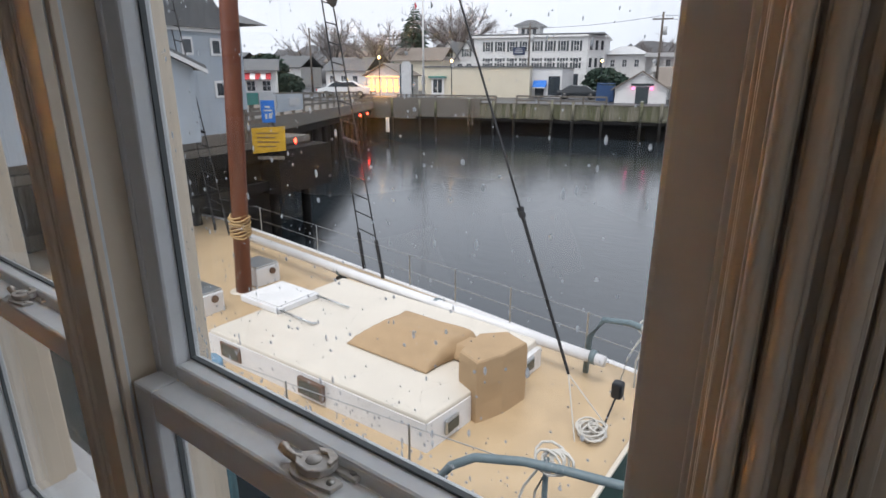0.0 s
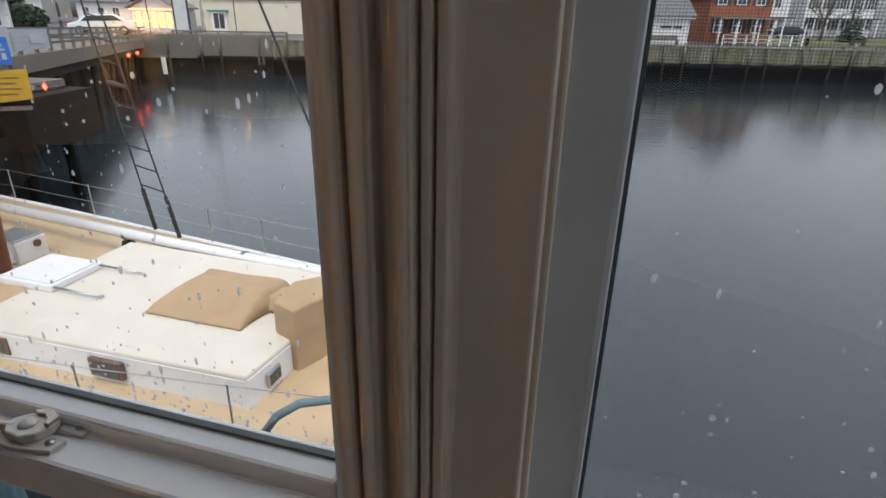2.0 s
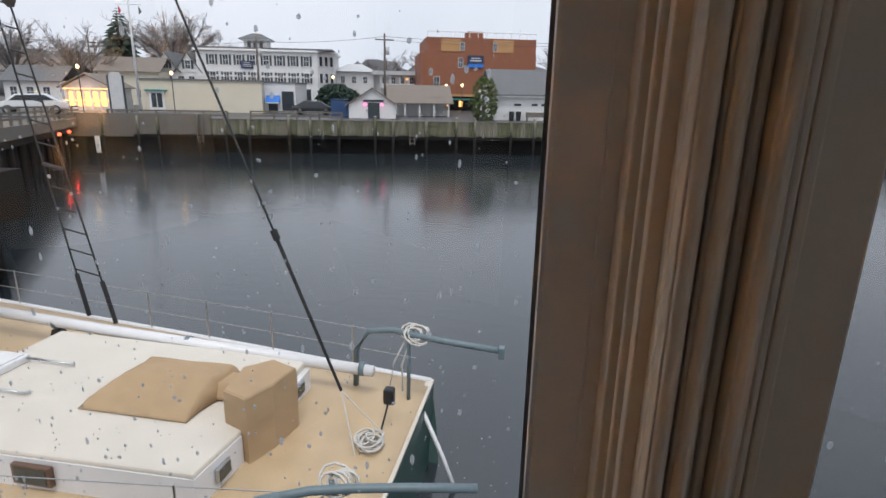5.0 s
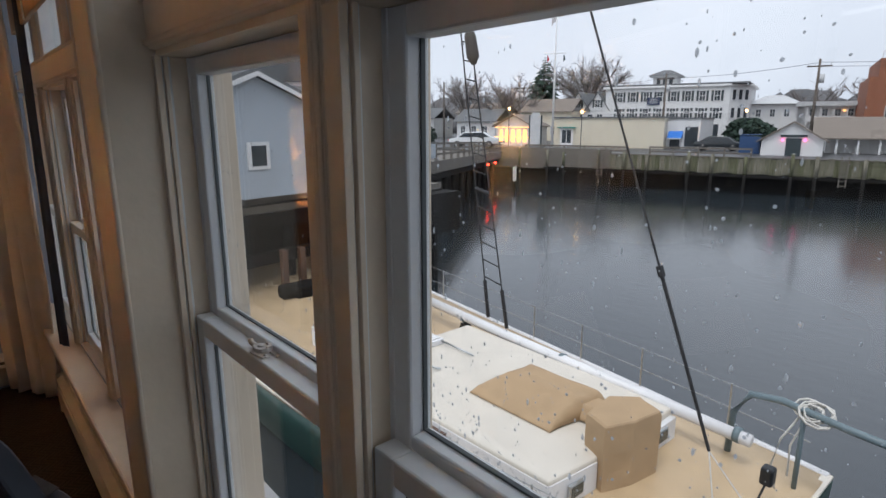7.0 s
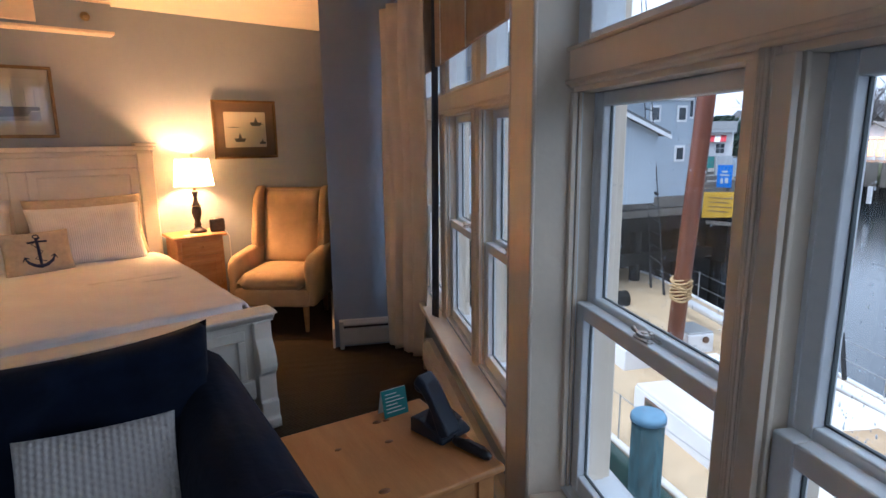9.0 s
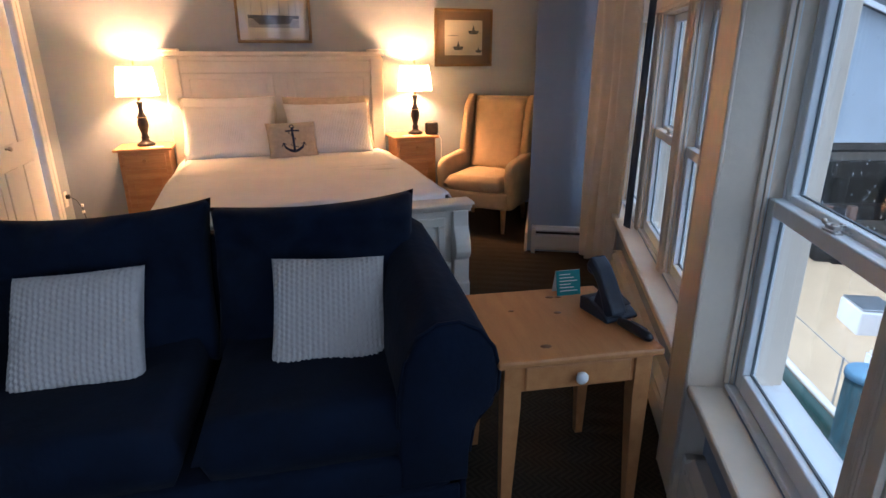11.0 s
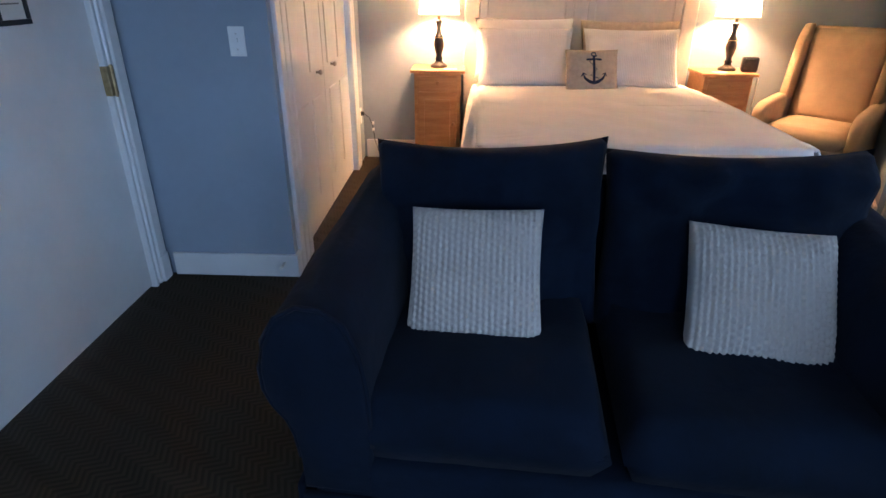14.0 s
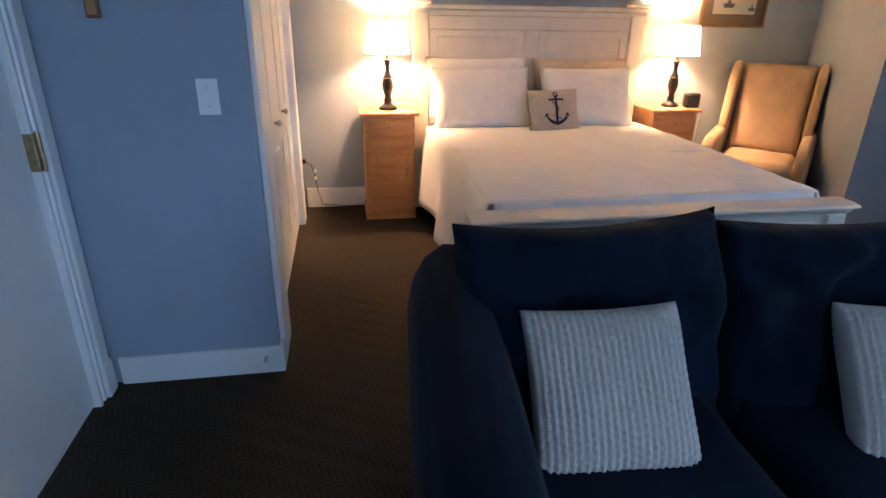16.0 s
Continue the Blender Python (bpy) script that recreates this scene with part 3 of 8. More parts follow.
def window_wall():
    n = 1
    for x0 in FARS:
        window_unit(n, x0, FAR_GW)
        n += 1
    for x0 in LEFTS + ADDED_EASTS:
        window_unit(n, x0, GW)
        n += 1
    wall = structure("wall_window_below", B(-3.8, 3.2, 0.24, 0.42, 0, SILL - 0.03), WALL_BLUE, "blue wall under the window sill", "wall")
    structure("window_sill", B(-3.8, -1.541, 0.165, 0.267, SILL - 0.032, SILL, bevel=0.008), WHITE_TRIM, "white painted window stool, glossy", "window sill")
    structure("window_sill_near", B(-1.346, 3.2, 0.165, 0.267, SILL - 0.032, SILL, bevel=0.008), WHITE_TRIM, "white painted window stool, glossy", "window sill")
    structure("wall_window_above", B(-3.8, 3.2, WY, 0.42, 2.2, CEIL), WHITE_TRIM, "white painted wood over the transom lights", "wall")
    structure("wall_window_pier", B(-1.54, -1.347, 0.16, 0.42, 0, CEIL, bevel=0.006), WHITE_TRIM, "white painted timber pier between the window groups", "post")
    structure("trim_pier_bead", T([(-1.534, 0.163, 0.01), (-1.534, 0.163, CEIL - 0.01)], 0.007, 8), WHITE_TRIM, "white half-round bead on the pier", "trim", None, True)
    structure("trim_pier_bead_near", T([(-1.352, 0.163, 0.01), (-1.352, 0.163, CEIL - 0.01)], 0.007, 8), WHITE_TRIM, "white half-round bead on the pier", "trim", None, True)
    structure("wall_window_mid", B(LEFTS[2] + GW + 0.071, ADDED_EASTS[0] - 0.071, 0.245, 0.42, SILL, 2.2), WHITE_TRIM, "white painted wall past the near windows", "wall")
    structure("wall_window_end", B(ADDED_EASTS[2] + GW + 0.071, 3.2, 0.245, 0.42, SILL, 2.2), WHITE_TRIM, "white painted wall end past the last window", "wall")
    for xs, gw in ((FARS, FAR_GW), (LEFTS, GW), (ADDED_EASTS, GW)):
        for i, x0 in enumerate(xs):
            xr = x0 + gw + 0.068
            xl = xs[i + 1] - 0.068 if i + 1 < len(xs) else None
            if xl is None:
                continue
            nose = 0.012
            if xs is LEFTS and i == 1:
                nose = 0.03
                xr = -0.006
            # the casing of a mullion, in stepped bands
            structure("trim_mullion", B(xr - 0.004, xl + 0.004, WY - nose + 0.011, WY + 0.12, SILL, HEAD, bevel=0.003), WHITE_TRIM, "white painted window mullion with stepped beads", "window trim")
            wd = xl - xr
            for q0, q1, deep in ((-0.08, 0.13, 0.0), (0.17, 0.40, 0.002), (0.47, 0.56, 0.006), (0.60, 0.80, -0.002), (0.84, 0.93, 0.003), (0.96, 1.08, 0.005)):
                structure("trim_fillet", B(xr + wd * q0, xr + wd * q1, WY - nose + deep, WY - nose + 0.0125, SILL + 0.001, HEAD - 0.001, bevel=0.0012), WHITE_TRIM, "narrow white moulding strip on the mullion", "window trim")
            for bx in [xr + wd * q for q in (0.03, 0.28, 0.7)]:
                structure("trim_bead", T([(bx, WY - nose, SILL + 0.001), (bx, WY - nose, HEAD - 0.001)], 0.0035, 8), WHITE_TRIM, "thin white bead on the mullion", "window trim", None, True)
        a, b = max(xs[0] - 0.07, -1.346 if xs is LEFTS else -9), min(xs[-1] + gw + 0.07, -1.541 if xs is FARS else 9)
        structure("trim_transom_rail", B(a, b, WY - 0.014, WY + 0.13, HEAD, TRANSOM, bevel=0.006), WHITE_TRIM, "white painted rail between sash windows and transoms", "window trim")
        structure("trim_rail_bead", T([(a, WY - 0.016, HEAD + 0.012), (b, WY - 0.016, HEAD + 0.012)], 0.006, 8), WHITE_TRIM, "white bead along the transom rail", "window trim", None, True)
        structure("trim_rail_bead_top", T([(a, WY - 0.016, TRANSOM - 0.008), (b, WY - 0.016, TRANSOM - 0.008)], 0.005, 8), WHITE_TRIM, "white bead along the transom rail", "window trim", None, True)
        for i, x0 in enumerate(xs):
            tw = thing("window_%d" % (10 + int(x0 * 10) % 50), pose(0, 0, 0), "white fixed transom window above the sashes", "transom window", "transom windows", "structure")
            l, r = x0 - 0.068, x0 + gw + 0.068
            part("window_frame", B(l, x0 + 0.02, WY + 0.01, WY + 0.1, TRANSOM, 2.2, bevel=0.004), VINYL, tw)
            part("window_frame", B(r - 0.088, r, WY + 0.01, WY + 0.1, TRANSOM, 2.2, bevel=0.004), VINYL, tw)
            part("window_frame", B(x0 + 0.02, r - 0.088, WY + 0.012, WY + 0.1, TRANSOM, TRANSOM + 0.022, bevel=0.004), VINYL, tw)
            part("window_frame", B(x0 + 0.02, r - 0.088, WY + 0.012, WY + 0.1, 2.16, 2.2, bevel=0.004), VINYL, tw)
            p = part("pane", B(x0 + 0.02, r - 0.088, WY + 0.05, WY + 0.054, TRANSOM + 0.022, 2.16), CLEAR, tw, "clear glass")
            p.visible_shadow = False
            if i + 1 < len(xs):
                structure("trim_transom_mullion", B(r, xs[i + 1] - 0.068, WY - 0.008, WY + 0.12, TRANSOM, 2.2, bevel=0.004), WHITE_TRIM, "white painted mullion between transoms", "window trim")


window_wall()


def rain_drops(name, x0, x1, z0, z1, y, count, seed):
    """Drops standing on the outside of a pane."""
    rnd = random.Random(seed)
    bm = bmesh.new()
    for _ in range(count):
        r = 0.0005 + 0.0016 * rnd.random() ** 2.6
        x, z = rnd.uniform(x0, x1), z0 + (z1 - z0) * rnd.random() ** 1.9
        tall = rnd.choice((1, 1, 1.2, 1.6, 2.4))
        v = bmesh.ops.create_icosphere(bm, subdivisions=1, radius=1.0)["verts"]
        for q in v:
            q.co = Vector((x + q.co.x * r, y + max(q.co.y, -0.1) * r * 0.6, z + q.co.z * r * tall))
    ob = part(name, bm, DROP, None, "", True)
    ob.visible_shadow = False
    return tagged(ob, "many clear rain drops standing on the window glass", "rain drops", "", "stuff")


def rain_material():
    """Clear drops that gather the light of the sky behind them."""
    m = bpy.data.materials.new("rain_water")
    m.use_nodes = True
    nt = m.node_tree
    nt.nodes.clear()
    out, mix, shine = nt.nodes.new("ShaderNodeOutputMaterial"), nt.nodes.new("ShaderNodeMixShader"), nt.nodes.new("ShaderNodeMixShader")
    clear, soft, gl = nt.nodes.new("ShaderNodeBsdfTransparent"), nt.nodes.new("ShaderNodeBsdfTranslucent"), nt.nodes.new("ShaderNodeBsdfGlossy")
    soft.inputs["Color"].default_value = (0.86, 0.9, 0.94, 1)
    gl.inputs["Roughness"].default_value = 0.05
    mix.inputs[0].default_value, shine.inputs[0].default_value = 0.5, 0.12
    nt.links.new(clear.outputs[0], mix.inputs[1])
    nt.links.new(soft.outputs[0], mix.inputs[2])
    nt.links.new(mix.outputs[0], shine.inputs[1])
    nt.links.new(gl.outputs[0], shine.inputs[2])
    nt.links.new(shine.outputs[0], out.inputs["Surface"])
    return m


DROP = rain_material()
for k, x0 in enumerate(LEFTS):
    rain_drops("rain_drops", x0 + 0.01, x0 + GW - 0.01, RAIL + 0.02, HEAD - 0.05, WY + 0.0915, (420, 1000, 150)[k], 5 + k)


# ---- bed and bedside ----
def turned_post(z0, z1, w):
    return B(-w / 2, w / 2, -w / 2, w / 2, z0, z1, bevel=0.006)


def bed():
    b = thing("bed", at(-0.125, 0, 0), "cream painted wooden panel bed with a sleigh footboard", "bed")
    hb = part("headboard", B(-0.8, 0.8, 4.79, 4.83, 0.25, 1.36, bevel=0.004), CREAM_PAINT, b)
    part("top_rail", B(-0.84, 0.84, 4.755, 4.85, 1.375, 1.405, bevel=0.008), CREAM_PAINT, hb)
    part("crown_mould", B(-0.82, 0.82, 4.77, 4.84, 1.335, 1.375, bevel=0.01), CREAM_PAINT, hb)
    part("frieze", B(-0.72, 0.72, 4.774, 4.795, 1.25, 1.335, bevel=0.004), CREAM_PAINT, hb)
    part("centre_stile", B(-0.05, 0.05, 4.774, 4.795, 0.5, 1.25, bevel=0.006), CREAM_PAINT, hb)
    for s in (-1, 1):
        post = part("post", B(s * 0.775 - 0.055, s * 0.775 + 0.055, 4.762, 4.845, 0, 1.36, bevel=0.01), CREAM_PAINT, b)
        part("cap", B(s * 0.785 - 0.075, s * 0.785 + 0.075, 4.74, 4.855, 1.405, 1.425, bevel=0.008), CREAM_PAINT, post)
        x0, x1 = sorted((s * 0.05, s * 0.72))
        for q in ((x0 + 0.03, x1 - 0.03, 1.2, 1.25), (x0, x0 + 0.06, 0.6, 1.25), (x1 - 0.06, x1, 0.6, 1.25)):
            part("panel_mould", B(q[0], q[1], 4.778, 4.796, q[2], q[3], bevel=0.008), CREAM_PAINT, hb)
    fb = part("footboard", B(-0.76, 0.76, 2.80, 2.835, 0.16, 0.56, bevel=0.004), CREAM_PAINT, b)
    roll = [(2.775, 0.612), (2.735, 0.606), (2.73, 0.596), (2.765, 0.588), (2.772, 0.57), (2.79, 0.556), (2.79, 0.545), (2.845, 0.545), (2.86, 0.57), (2.86, 0.612)]
    part("top_rail", prism(roll, -0.86, 0.86, "x", 0.003), CREAM_PAINT, fb, "worn cream moulded top rail")
    part("bottom_rail", B(-0.74, 0.74, 2.775, 2.805, 0.16, 0.26, bevel=0.006), CREAM_PAINT, fb)
    for s in (-1, 1):
        curve = [(2.772, 0.555), (2.770, 0.47), (2.758, 0.445), (2.738, 0.41), (2.726, 0.37), (2.722, 0.33), (2.732, 0.30), (2.752, 0.282), (2.752, 0.15), (2.735, 0.142), (2.735, 0.06), (2.722, 0.05), (2.722, 0.0), (2.845, 0.0), (2.845, 0.555)]
        part("leg", prism(curve, s * 0.795 - 0.045, s * 0.795 + 0.045, "x", 0.006), CREAM_PAINT, b, "scroll-cut footboard post")
        x0, x1 = sorted((s * 0.03, s * 0.74))
        part("panel_mould", B(x0 + 0.03, x1 - 0.03, 2.786, 2.802, 0.47, 0.52, bevel=0.006), CREAM_PAINT, fb)
        for xm in (x0 + 0.05, x1 - 0.05):
            part("panel_mould", B(xm - 0.02, xm + 0.02, 2.786, 2.802, 0.26, 0.469, bevel=0.006), CREAM_PAINT, fb)
        part("side_rail", B(s * 0.77 - 0.015, s * 0.77 + 0.015, 2.836, 4.76, 0.2, 0.36, bevel=0.004), CREAM_PAINT, b)
    m = thing("mattress", at(-0.125, 0, 0), "mattress under the white bedding", "mattress")
    part("ticking", B(-0.74, 0.74, 2.86, 4.75, 0.34, 0.6, bevel=0.05), LINEN, m)

    def cover(u, v):
        # u runs across the bed, v from foot to head
        s = 2 * u - 1
        hw = 0.775
        flat = 0.72
        y = 2.875 + v * 1.72
        top = 0.635 + 0.02 * math.sin(math.pi * v) + 0.012 * noise.noise(Vector((s * 2.2, y * 1.9, 0.3))) + 0.005 * noise.noise(Vector((s * 8, y * 7, 3)))
        if abs(s) < flat:
            return (s / flat * (hw - 0.03), y, top)
        q = (abs(s) - flat) / (1 - flat)
        sag = 0.03 * math.sin(y * 9) * q + 0.02 * noise.noise(Vector((y * 4, s, 9))) * q
        ang = min(1, q * 3.0) * math.pi / 2
        x = hw - 0.03 + 0.04 * math.sin(ang) + sag + 0.03 * q
        z = top - 0.03 * (1 - math.cos(ang)) - max(0, q - 0.1) * (0.5 if s < 0 else 0.46)
        return (math.copysign(x, s), y, z)

    c = thing("bedspread", at(-0.125, 0, 0), "white matelasse bedspread drawn smooth over the bed", "bedspread")
    part("top_panel", sheet_grid(lambda u, v: cover(0.13 + 0.74 * u, v), 40, 44, 0.012), QUILT, c, "", True)
    part("side_drop", sheet_grid(lambda u, v: cover(0.13 * u, v), 10, 44, 0.012), QUILT, c, "", True)
    part("side_drop", sheet_grid(lambda u, v: cover(0.87 + 0.13 * u, v), 10, 44, 0.012), QUILT, c, "", True)
    part("foot_tuck", sheet_grid(lambda u, v: ((2 * u - 1) * 0.735, 2.86 + 0.02 * v, 0.585 + 0.05 * v), 30, 4, 0.01), QUILT, c, "", True)

    def fold(u, v):
        s = 2 * u - 1
        y = 3.62 + 0.9 * v
        z = 0.662 + 0.014 * noise.noise(Vector((s * 2, y * 2, 7))) - 0.012 * (1 - v) ** 8
        return (s * 0.75, y, z if abs(s) < 0.96 else z - 0.03)

    c2 = thing("folded_coverlet", at(-0.125, 0, 0), "white cotton coverlet turned back below the pillows", "coverlet")
    part("top_panel", sheet_grid(lambda u, v: fold(u, 0.12 + 0.88 * v), 40, 24, 0.012), LINEN, c2, "", True)
    part("turned_hem", sheet_grid(lambda u, v: fold(u, 0.12 * v), 40, 6, 0.012), LINEN, c2, "", True)


def pillow(a, b, z, w, h, d, tilt, mat, name, label, seed, turn=0.0):
    m = at(a, b, z, turn) @ pose(0, 0, 0, 90 - tilt, 0, 0)
    ob = part(name, cushion(w, h, d, 18, 0.42, 0.06, 0.02, seed, 2.6), mat, None, "", True, m)
    tagged(ob, label, "pillow", "bed pillows" if "pillow" in name else "")
    return ob


bed()
pillow(-0.53, 4.64, 0.87, 0.7, 0.44, 0.2, 20, LINEN, "pillow", "plump white cotton pillow standing against the headboard", 1)
pillow(0.22, 4.64, 0.86, 0.7, 0.44, 0.2, 20, BURLAP, "pillow", "cream pillow standing behind the white sham", 2)
pillow(-0.53, 4.49, 0.83, 0.66, 0.42, 0.17, 24, SHAM, "pillow", "white seersucker pillow sham leaning on the bed pillows", 3)
pillow(0.20, 4.49, 0.83, 0.66, 0.42, 0.17, 24, SHAM, "pillow", "white seersucker pillow sham leaning on the bed pillows", 4)


def anchor_cushion():
    m = at(-0.10, 4.30, 0.775, 3) @ pose(0, 0, 0, 68, 0, 4)
    ob = part("accent_cushion", cushion(0.36, 0.28, 0.09, 16, 0.4, 0.05, 0.0, 5, 2.8), BURLAP, None, "", True, m)
    tagged(ob, "small natural linen cushion printed with a navy anchor", "cushion")

    def lift(x, y):
        u, v = x / 0.18, y / 0.14
        return 0.045 * ((1 - abs(u) ** 2.8) * (1 - abs(v) ** 2.8)) ** 0.4 + 0.002

    bm = bmesh.new()

    def stroke(pts, r):
        tube(bm, [(x, y, lift(x, y)) for x, y in pts], r, 6)

    stroke([(0.0, 0.085), (0.0, 0.03), (0.0, -0.03), (0.0, -0.085)], 0.008)
    stroke([(-0.05, 0.062), (0.0, 0.066), (0.05, 0.062)], 0.006)
    stroke([(-0.075, -0.03), (-0.06, -0.06), (-0.03, -0.08), (0.0, -0.088), (0.03, -0.08), (0.06, -0.06), (0.075, -0.03)], [0.003, 0.008, 0.01, 0.011, 0.01, 0.008, 0.003])
    stroke([(0.088, -0.05), (0.074, -0.026), (0.052, -0.036)], [0.002, 0.006, 0.002])
    stroke([(-0.088, -0.05), (-0.074, -0.026), (-0.052, -0.036)], [0.002, 0.006, 0.002])
    stroke([(0.015 * math.cos(k * 0.7), 0.098 + 0.012 * math.sin(k * 0.7)) for k in range(10)], 0.0035)
    stroke([(0.02, 0.09), (-0.03, 0.05), (0.02, 0.0), (-0.025, -0.04), (0.03, -0.06)], 0.003)
    part("anchor_print", bm, NAVY_PRINT, ob, "navy printed anchor with a rope")


anchor_cushion()


def nightstand(a, label):
    n = thing("nightstand", at(a, 4.51, 0), label, "nightstand", "nightstands")
    part("top", B(-0.197, 0.197, 0, 0.345, 0.716, 0.738, bevel=0.007), PINE, n, "honey pine top with a rounded edge")
    part("body", B(-0.168, 0.168, 0.028, 0.335, 0.05, 0.716, bevel=0.003), PINE, n)
    part("plinth", B(-0.175, 0.175, 0.02, 0.338, 0.0, 0.06, bevel=0.005), PINE, n)
    d = part("drawer", B(-0.14, 0.14, 0.016, 0.03, 0.605, 0.695, bevel=0.004), PINE, n)
    dr = part("door", B(-0.14, 0.14, 0.016, 0.03, 0.085, 0.585, bevel=0.004), PINE, n)
    part("door_panel", B(-0.095, 0.095, 0.01, 0.018, 0.135, 0.535, bevel=0.006), PINE, dr)
    for par, z, x in ((d, 0.65, 0), (dr, 0.36, 0.118)):
        part("knob", lathe([(0.006, 0), (0.006, 0.01), (0.013, 0.018), (0.012, 0.026), (0, 0.029)], 12), PINE, par, "", True, pose(x, 0.016, z, 90, 0, 0))


nightstand(-1.14, "narrow honey pine nightstand with drawer and cupboard door")
nightstand(0.915, "narrow honey pine nightstand with drawer and cupboard door")


def table_lamp(a, b):
    l = thing("table_lamp", at(a, b, 0.738), "lit table lamp with dark turned base and cream drum shade", "table lamp", "bedside lamps")
    prof = [(0.0, 0.0), (0.062, 0.0), (0.064, 0.012), (0.05, 0.024), (0.03, 0.035), (0.024, 0.05), (0.03, 0.06), (0.024, 0.07), (0.02, 0.085), (0.03, 0.12), (0.038, 0.15), (0.036, 0.18), (0.028, 0.2), (0.034, 0.206), (0.028, 0.214), (0.017, 0.24), (0.014, 0.27), (0.022, 0.305), (0.026, 0.315), (0.012, 0.325), (0.0, 0.326)]
    part("base", lathe(prof, 24), DARK_WOOD, l, "dark turned wooden base", True)
    part("band", lathe([(0.039, 0.203), (0.039, 0.209)], 24, None, False), BRASS, l)
    part("socket", T([(0, 0, 0.325), (0, 0, 0.42)], 0.011, 12), BRASS, l, "brass bulb socket", True)
    sh = bmesh.new()
    r0, r1, z0, z1 = 0.145, 0.118, 0.36, 0.56
    seg = 40
    rings = [[sh.verts.new((r * math.cos(6.28318 * k / seg), r * math.sin(6.28318 * k / seg), z)) for k in range(seg)] for r, z in ((r0, z0), (r1, z1))]
    for k in range(seg):
        sh.faces.new((rings[0][k], rings[0][(k + 1) % seg], rings[1][(k + 1) % seg], rings[1][k]))
    shade = part("shade", sh, SHADE_CLOTH, l, "cream cloth drum shade, glowing", True)
    for r, z in ((r0, z0), (r1, z1)):
        part("shade_trim", lathe([(r - 0.001, z - 0.004), (r + 0.0025, z - 0.004), (r + 0.0025, z + 0.004), (r - 0.001, z + 0.004)], 40, None, False), BURLAP, shade, "", True)
    part("finial", lathe([(0, 0.575), (0.009, 0.575), (0.006, 0.585), (0.011, 0.593), (0, 0.602)], 12), BRASS, l, "", True)
    part("harp", T([(0, 0, 0.42), (0.035, 0, 0.45), (0.04, 0, 0.51), (0, 0, 0.575), (-0.04, 0, 0.51), (-0.035, 0, 0.45), (0, 0, 0.42)], 0.002, 6), BRASS, l)
    part("light_bulb", lathe([(0, 0.42), (0.01, 0.42), (0.012, 0.435), (0.019, 0.46), (0.018, 0.475), (0.009, 0.488), (0, 0.49)], 16), BULB, l, "glowing warm bulb", True)
    bulb("bulb_light", INT @ Vector((a, b, 0.738 + 0.468)), LAMP_WATTS, 0.045)


LAMP_WATTS = 39
BULB = glow("lit_bulb", (1.0, 0.62, 0.28), 12.0)
table_lamp(-1.137, 4.69)
table_lamp(0.955, 4.70)


def clock_radio():
    c = thing("clock_radio", at(1.075, 4.62, 0.738, -12), "small black clock radio on the nightstand", "clock radio")
    part("case", B(-0.055, 0.055, -0.035, 0.035, 0, 0.105, bevel=0.018, seg=3), BLACK_PLASTIC, c, "", True)
    part("dial", B(-0.042, 0.042, -0.037, -0.034, 0.018, 0.088, bevel=0.001), RUBBER, c)
    part("cable", T([(0.05, 0.03, 0.02), (0.085, 0.03, -0.05), (0.09, 0.06, -0.25), (0.095, 0.1, -0.5), (0.1, 0.12, -0.73)], 0.003, 6), CARD_WHITE, c, "thin pale cable")
    for a in (-1.05, 0.86):
        n = thing("note_card", at(a, 4.58, 0.7385, 8), "small white card lying on the nightstand", "card")
        part("sheet", B(-0.045, 0.045, -0.03, 0.03, 0, 0.003), CARD_WHITE, n)
        part("print", B(-0.03, 0.02, -0.012, -0.004, 0.003, 0.0036), INK_PALE, n)


clock_radio()


